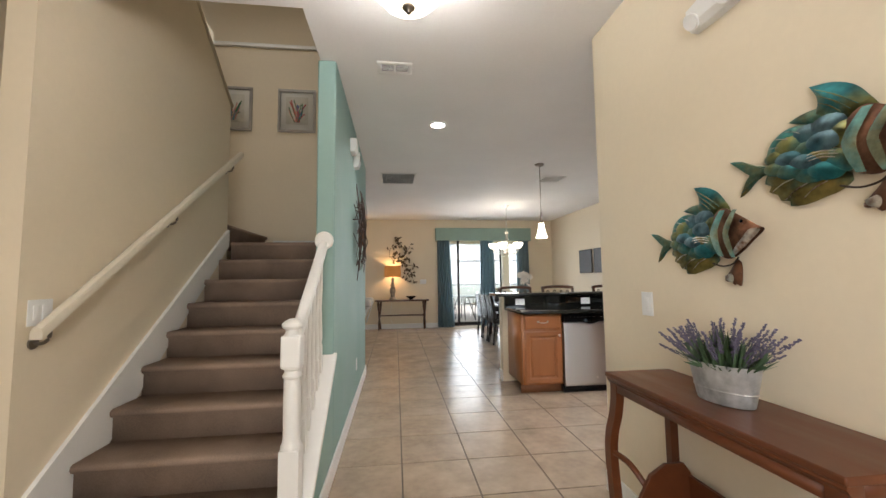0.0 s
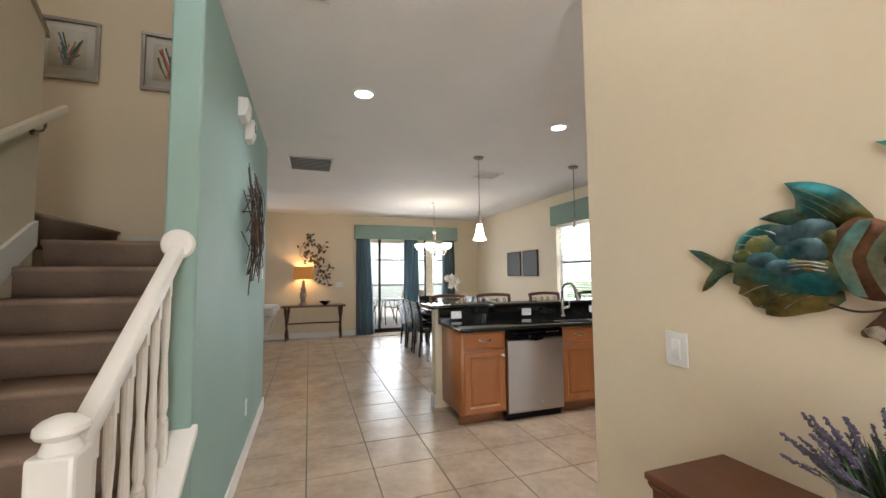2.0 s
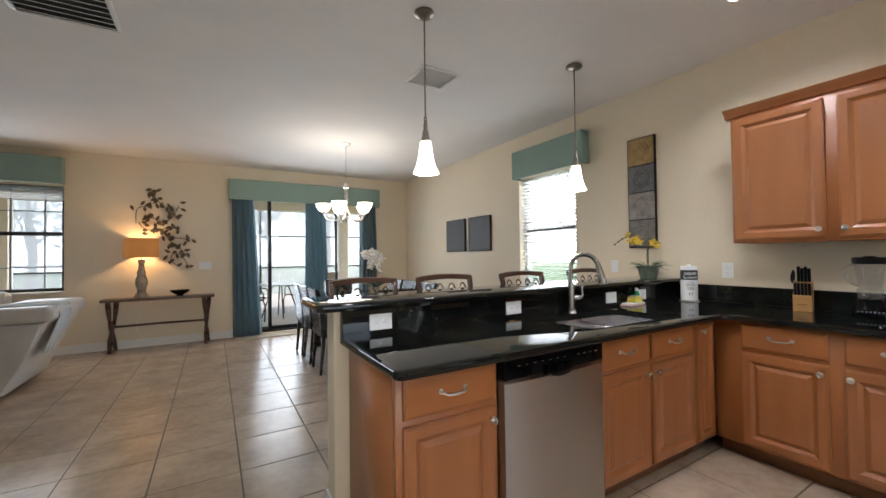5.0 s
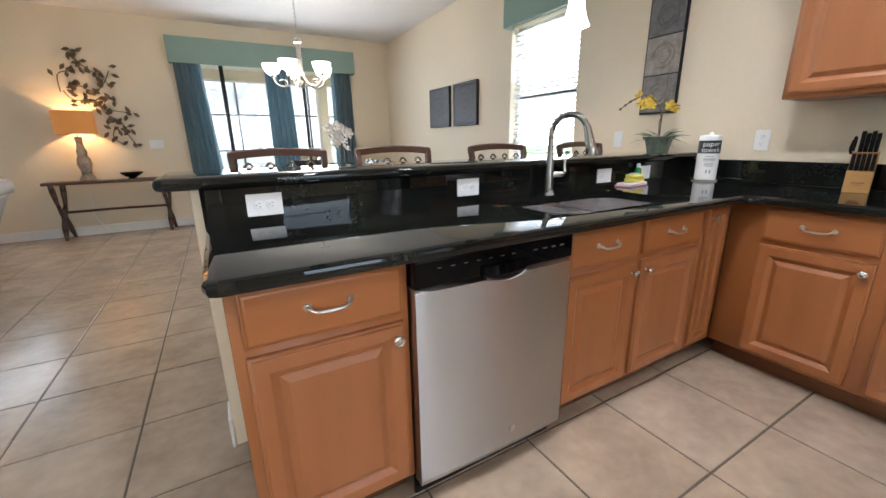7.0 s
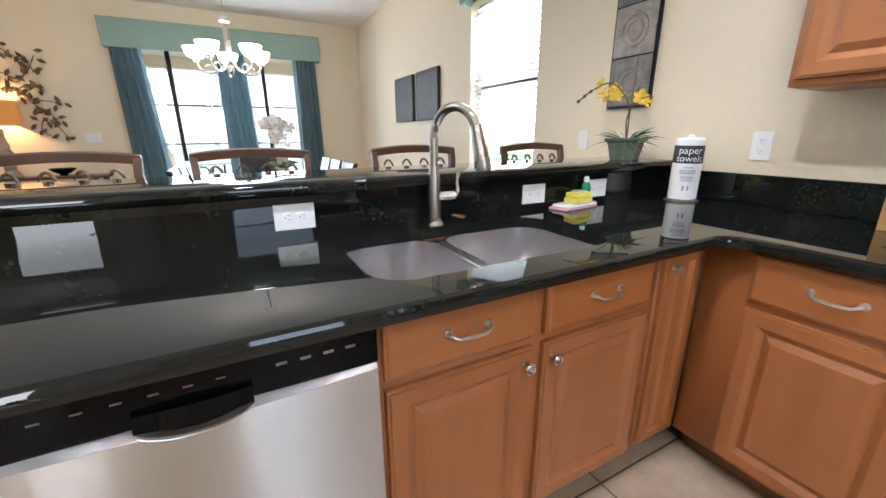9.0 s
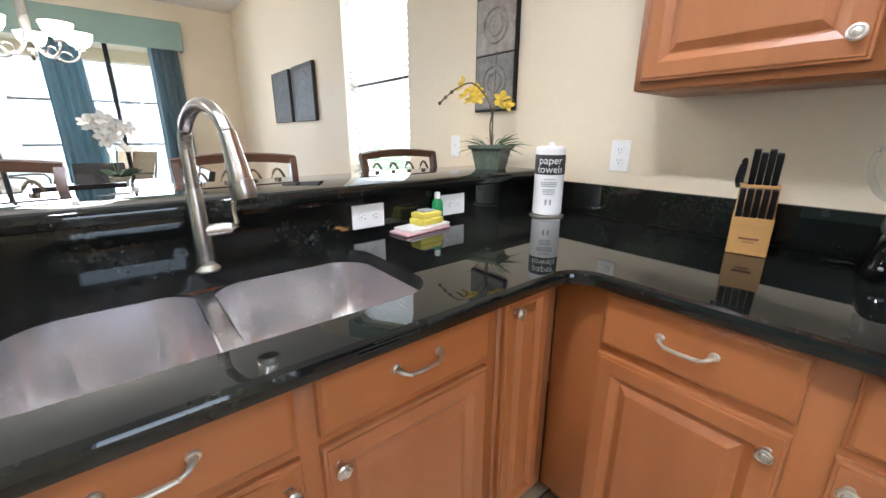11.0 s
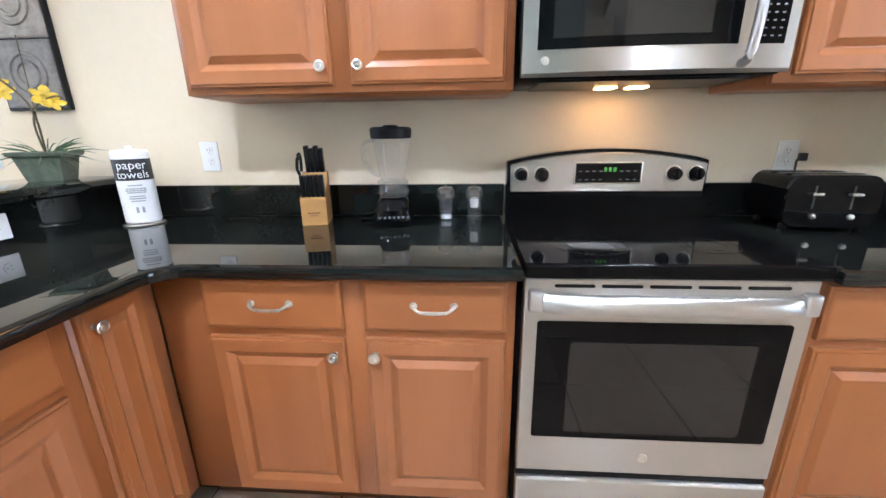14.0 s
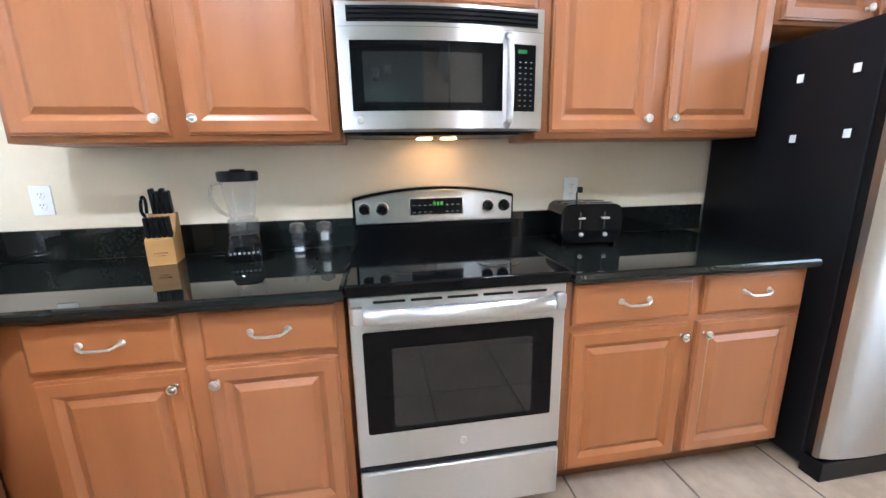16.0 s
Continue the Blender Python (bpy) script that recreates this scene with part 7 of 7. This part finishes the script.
vine = thing("vine_wall_art", pose(1.1, YF, 1.12), "metal vine wall sculpture with many dark leaves", "wall art")
VINEM = material("bronze_leaf_metal", (0.14, 0.105, 0.065), 0.4, metal=0.6, var=0.3, scale=20)
rng = random.Random(12)
stems = [[(0.22, 1.20), (0.24, 1.08), (0.34, 0.98), (0.45, 0.90), (0.52, 0.78)], [(0.02, 0.70), (0.03, 0.90), (0.14, 0.95), (0.20, 0.92)], [(0.05, 0.72), (0.12, 0.62), (0.30, 0.60), (0.42, 0.66), (0.55, 0.60)], [(0.10, 0.75), (0.22, 0.78), (0.33, 0.72), (0.45, 0.80), (0.54, 0.98)], [(0.34, 0.62), (0.42, 0.45), (0.55, 0.35), (0.60, 0.18), (0.67, 0.04)], [(0.40, 0.50), (0.58, 0.48), (0.68, 0.46)], [(0.48, 0.30), (0.44, 0.15), (0.55, 0.05)]]
spots = []
for s in stems:
    p = smooth_path([(u, -0.03 - 0.03 * rng.random(), v) for u, v in s], 5)
    bm = empty()
    tube(bm, p, 0.006, 6)
    part("stem", bm, VINEM, vine)
    spots += p
for i in range(112):
    c = rng.choice(spots) + Vector((rng.uniform(-0.07, 0.07), rng.uniform(-0.03, 0.01), rng.uniform(-0.06, 0.06)))
    if c.x < 0.12 and rng.random() < 0.6:
        continue
    bm = empty()
    a = rng.uniform(0, 6.283)
    d, sd = Vector((math.cos(a), rng.uniform(-0.4, 0.1), math.sin(a))) * rng.uniform(0.034, 0.052), Vector((-math.sin(a), 0, math.cos(a))) * 0.022
    vs = [bm.verts.new(c + v) for v in (-d, -d * 0.2 + sd, d * 0.35 + sd * 0.8, d, d * 0.35 - sd * 0.8, -d * 0.2 - sd)]
    ctr = bm.verts.new(c + Vector((0, -0.010, 0)))
    for k in range(6):
        bm.faces.new((vs[k], vs[(k + 1) % 6], ctr))
    part("leaf", bm, VINEM, vine)

UPH = material("pale_grey_leather", (0.50, 0.48, 0.45), 0.45, var=0.06, bump=0.2, bscale=120)
so = thing("recliner_sofa", pose(-0.25, 9.95, 0), "pale grey leather recliner sofa with padded arm", "sofa")
part("arm", prism(empty(), [(0.40, 0.05), (0.70, 0.05), (0.84, 0.40), (0.98, 0.70), (0.58, 0.70), (0.46, 0.40)], "y", -0.45, 0.62, 0.03), UPH, so, "padded leather arm")
part("arm_pad", block(0.50, 1.03, -0.50, 0.66, 0.70, 0.85, 0.05, 3), UPH, so)
part("seat", block(-1.4, 0.46, -0.35, 0.55, 0.20, 0.47, 0.05, 3), UPH, so)
part("backrest", prism(empty(), [(0.35, 0.30), (0.70, 0.30), (0.86, 0.90), (0.68, 0.96), (0.52, 0.80)], "x", -1.4, 0.36, 0.04), UPH, so)
part("base", block(-1.38, 0.55, -0.40, 0.62, 0.03, 0.20, 0.01), BLACK, so)
th = thing("throw_blanket", pose(-0.25, 9.95, 0), "striped grey throw draped over the sofa arm", "blanket")
bm = empty()
loft(bm, [[(0.93, y, 0.42 + 0.05 * math.sin(9 * y)), (1.04, y, 0.74), (1.02, y, 0.845), (0.98, y, 0.858), (0.56, y, 0.858), (0.47, y, 0.70), (0.485, y, 0.70), (0.57, y, 0.852), (0.97, y, 0.852), (1.01, y, 0.84), (1.033, y, 0.74), (0.922, y, 0.42 + 0.05 * math.sin(9 * y))] for y in [-0.30 + 0.05 * i for i in range(9)]])
part("cloth", bm, material("striped_throw", (0.42, 0.45, 0.47), 0.95, var=0.25, scale=2, fine=8, stretch=(1, 14, 1)), th)

# ---------- outside ----------
GRASS = material("lawn", (0.075, 0.13, 0.03), 0.9, var=0.2, scale=2, fine=60)
bm = empty()
box(bm, -400, 400, YF + 0.2, 900, -0.20, -0.06)
box(bm, XR + 0.2, 400, -60, YF + 0.2, -0.20, -0.06)
tagged(part("ground", bm, GRASS, smooth=False), "wide green lawn", "ground", kind="structure")
tagged(part("pavement", block(-8, 9, YF + 0.2, 19.5, -0.06, -0.005), material("pale_patio_pavers", (0.42, 0.38, 0.33), 0.8, var=0.12, scale=2, fine=30), smooth=False), "pale patio paving", "pavement", kind="structure")
tagged(part("water", block(-3.0, 2.6, 15.2, 18.3, -0.01, 0.0), material("pool_water", (0.03, 0.22, 0.36), 0.06, var=0.1, scale=1.5, bump=0.3, bscale=6), smooth=False), "bright blue swimming pool water", "water", kind="structure")
tagged(part("lanai_ceiling", block(-6, 8, YF + 0.2, 14.6, 2.62, 2.74), CREAM, smooth=False), "cream porch ceiling", "ceiling", kind="structure")
tagged(part("lanai_beam", block(-6, 8, 14.4, 14.6, 2.42, 2.62), CREAM, smooth=False), "cream porch beam", "trim", kind="structure")
for cx in (5.02, -1.2):
    tagged(part("porch_column", block(cx - 0.11, cx + 0.11, 14.38, 14.62, 0, 2.42, 0.01), CREAM), "square cream porch column", "column", "porch columns")
cage = thing("screen_enclosure", pose(0, 19.3, 0), "dark metal framed pool screen enclosure", "enclosure")
for x in (-7.5, -5.3, -3.1, -0.9, 1.3, 3.5, 5.7, 7.9):
    part("post", block(x - 0.03, x + 0.03, 0, 0.05, 0, 3.4), DARKFRAME, cage)
for z in (0.95, 2.05, 3.35):
    part("rail", block(-7.5, 7.9, 0.005, 0.045, z - 0.025, z + 0.025), DARKFRAME, cage)
# screen coloured white and dense, so it washes the garden with painted haze
SCREEN = bpy.data.materials.new("hazing_insect_screen")
SCREEN.use_nodes = True
nd, lk = SCREEN.node_tree.nodes, SCREEN.node_tree.links
nd["Principled BSDF"].inputs["Base Color"].default_value = (0.75, 0.75, 0.74, 1)
mx, tp = nd.new("ShaderNodeMixShader"), nd.new("ShaderNodeBsdfTransparent")
mx.inputs[0].default_value = 0.42
lk.new(tp.outputs[0], mx.inputs[1])
lk.new(nd["Principled BSDF"].outputs[0], mx.inputs[2])
lk.new(mx.outputs[0], nd["Material Output"].inputs[0])
sc = part("screen", block(-7.5, 7.9, 0.022, 0.026, 0, 3.35), SCREEN, cage, "insect screen coloured pale to haze the view", smooth=False)
sc.visible_shadow = False


def patio_chair(m):
    c = thing("patio_chair", m, "tan sling patio chair with dark metal frame", "chair", "patio chairs")
    SL = bpy.data.materials.get("tan_sling") or material("tan_sling", (0.42, 0.32, 0.20), 0.8, var=0.08)
    for sx in (-0.27, 0.27):
        bm = empty()
        tube(bm, smooth_path([(sx, 0.30, 0.95), (sx, 0.15, 0.45), (sx, -0.28, 0.42), (sx, -0.30, 0.0)], 4), 0.014, 6)
        tube(bm, smooth_path([(sx, 0.20, 0.62), (sx, -0.24, 0.63), (sx, -0.28, 0.42)], 3), 0.014, 6)
        tube(bm, [(sx, 0.13, 0.44), (sx, 0.30, 0.0)], 0.014, 6)
        part("frame_side", bm, DARKFRAME, c)
    bm = empty()
    loft(bm, [[(-0.26, y, z), (0.26, y, z), (0.26, y + 0.006, z + 0.006), (-0.26, y + 0.006, z + 0.006)] for y, z in ((0.30, 0.94), (0.22, 0.68), (0.14, 0.45), (-0.05, 0.41), (-0.27, 0.42))])
    part("sling", bm, SL, c)


patio_chair(pose(2.75, 13.3, 0, 0, 0, 75))
patio_chair(pose(4.05, 13.0, 0, 0, 0, -60))
patio_chair(pose(3.9, 14.0, 0, 0, 0, -130))
pt = thing("patio_table", pose(3.35, 13.5, 0), "round patio table with glass top", "table")
bm = empty()
lathe(bm, [(0.48, 0.70), (0.49, 0.71), (0.48, 0.72), (0.01, 0.72)], 32)
part("tabletop", bm, material("frosted_table_glass", (0.45, 0.48, 0.47), 0.2, var=0.05), pt)
for k in range(4):
    bm = empty()
    tube(bm, [(0.15 * math.cos(k * 1.571), 0.15 * math.sin(k * 1.571), 0.70), (0.38 * math.cos(k * 1.571), 0.38 * math.sin(k * 1.571), 0.0)], 0.015, 6)
    part("leg", bm, DARKFRAME, pt)
fence = thing("fence", pose(0, 21.5, 0), "low dark metal garden fence", "fence")
for x in range(-12, 14, 2):
    part("post", block(x - 0.02, x + 0.02, -0.02, 0.02, -0.06, 1.2), DARKFRAME, fence)
for z in (0.25, 1.1):
    part("rail", block(-12, 12, -0.015, 0.015, z, z + 0.04), DARKFRAME, fence)
FOLI = [material("foliage_%s" % n, c, 0.7, var=0.3, scale=1.5) for n, c in (("light", (0.12, 0.17, 0.06)), ("dark", (0.09, 0.13, 0.05)))]
BARK = material("bark", (0.12, 0.085, 0.06), 0.9, var=0.2, bump=0.5, bscale=30)


def tree(x, y, h, r, seed):
    rr = random.Random(seed)
    t = thing("tree", pose(x, y, -0.06), "leafy green garden tree with brown trunk", "tree", "garden trees")
    bm = empty()
    tube(bm, smooth_path([(0, 0, 0), (0.1, 0.05, h * 0.3), (-0.05, 0.1, h * 0.6), (0, 0, h * 0.9)], 3), [0.2 * (1 - 0.09 * i) for i in range(10)], 8)
    ends = []
    for k in range(8):
        a, z = rr.uniform(0, 6.283), h * rr.uniform(0.35, 0.8)
        e = Vector((r * 0.7 * math.cos(a), r * 0.7 * math.sin(a), z + h * 0.15))
        tube(bm, smooth_path([(0, 0, z - 0.3), tuple(e * 0.5 + Vector((0, 0, z * 0.5))), tuple(e)], 3), [0.08, 0.07, 0.06, 0.05, 0.04, 0.03, 0.02], 6)
        ends.append(e)
    part("trunk", bm, BARK, t)
    verts, faces = [], []
    for i in range(2600):
        e = rr.choice(ends)
        c = e + Vector((rr.gauss(0, r * 0.3), rr.gauss(0, r * 0.3), rr.gauss(0, h * 0.09)))
        q = Euler((rr.uniform(0, 6), rr.uniform(0, 6), rr.uniform(0, 6))).to_matrix()
        s = rr.uniform(0.06, 0.13)
        b0 = len(verts)
        verts += [tuple(c + q @ Vector(v)) for v in ((-s, 0, 0), (0, -s * 0.5, 0.02), (s, 0, 0), (0, s * 0.5, 0.02))]
        faces.append((b0, b0 + 1, b0 + 2, b0 + 3))
    me = bpy.data.meshes.new("crown")
    me.from_pydata(verts, [], faces)
    me.materials.append(FOLI[seed % 2])
    ob = new("crown", me)
    ob.parent = t


for k, (x, y, h, r) in enumerate(((-9, 30, 7, 2.6), (-4.5, 27, 6, 2.3), (0.5, 31, 7.5, 2.8), (4.6, 27, 6.2, 2.4), (8.5, 30, 7.5, 2.8), (13, 28, 7, 2.6), (2.6, 38, 9, 3.4), (12.5, 9.5, 6, 2.2), (11.0, 6.8, 5, 1.9))):
    tree(x, y, h, r, k)

# added planes that glow white by themselves, in place of overexposed distance
BACKDROP_GLOW = bpy.data.materials.new("glowing_backdrop")
BACKDROP_GLOW.use_nodes = True
BACKDROP_GLOW.node_tree.nodes["Principled BSDF"].inputs["Emission Color"].default_value = (0.93, 0.97, 1.0, 1)
BACKDROP_GLOW.node_tree.nodes["Principled BSDF"].inputs["Emission Strength"].default_value = 2.2
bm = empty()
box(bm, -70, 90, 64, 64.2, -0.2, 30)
tagged(part("backdrop", bm, BACKDROP_GLOW, smooth=False), "plain glowing backdrop standing in for bright distance", "backdrop", kind="structure")
# the side plane glows harder, so the window reflects brightly in the granite
BACKDROP_GLARE = BACKDROP_GLOW.copy()
BACKDROP_GLARE.name = "bright_sunlit_distance"
BACKDROP_GLARE.node_tree.nodes["Principled BSDF"].inputs["Emission Strength"].default_value = 9.0
tagged(part("backdrop_side", block(56, 56.2, -40, 60, -0.2, 40), BACKDROP_GLARE, smooth=False), "plain glowing backdrop standing in for bright distance", "backdrop", kind="structure")


# ---------- floor tiles ----------
def tile_mesh(w):
    bm = empty()
    g = 0.0040
    rings = [(g, -0.008), (g, -0.002), (g + 0.0016, 0.0)]
    loft(bm, [[(d, d, z), (w - d, d, z), (w - d, w - d, z), (d, w - d, z)] for d, z in rings], True, False, True)
    me = bpy.data.meshes.new("tile")
    bm.to_mesh(me)
    bm.free()
    me.materials.append(TILE)
    return me


PITCH, GX, GY = 0.4585, 2.233, 6.615
floor = bpy.data.objects["floor"]
shared, rest = tile_mesh(PITCH), empty()
for i in range(-12, 8):
    for j in range(-15, 12):
        x, y = GX + i * PITCH, GY + j * PITCH
        if x + PITCH < -3.2 or y + PITCH < 0.2 or x > XR or y > YF or (x + PITCH < 0.74 and 3.5 < y < 6.4):
            continue
        if x > 0.3 and y > 2.6 and not (x > 4.9 and y < 6.0) and x + PITCH < XR + 0.2 and y + PITCH < YF + 0.2 and not (x < 0.74 and y < 6.4):
            t = new("tile", shared)
            t.location, t.parent = (x, y, 0), floor
        else:
            g = 0.0040
            x0, x1, y0, y1 = x + g, x + PITCH - g, y + g, y + PITCH - g
            rest.faces.new([rest.verts.new(p) for p in ((x0, y0, -0.0005), (x1, y0, -0.0005), (x1, y1, -0.0005), (x0, y1, -0.0005))])
part("tiles_beyond", rest, TILE, floor, smooth=False, kind="stuff")
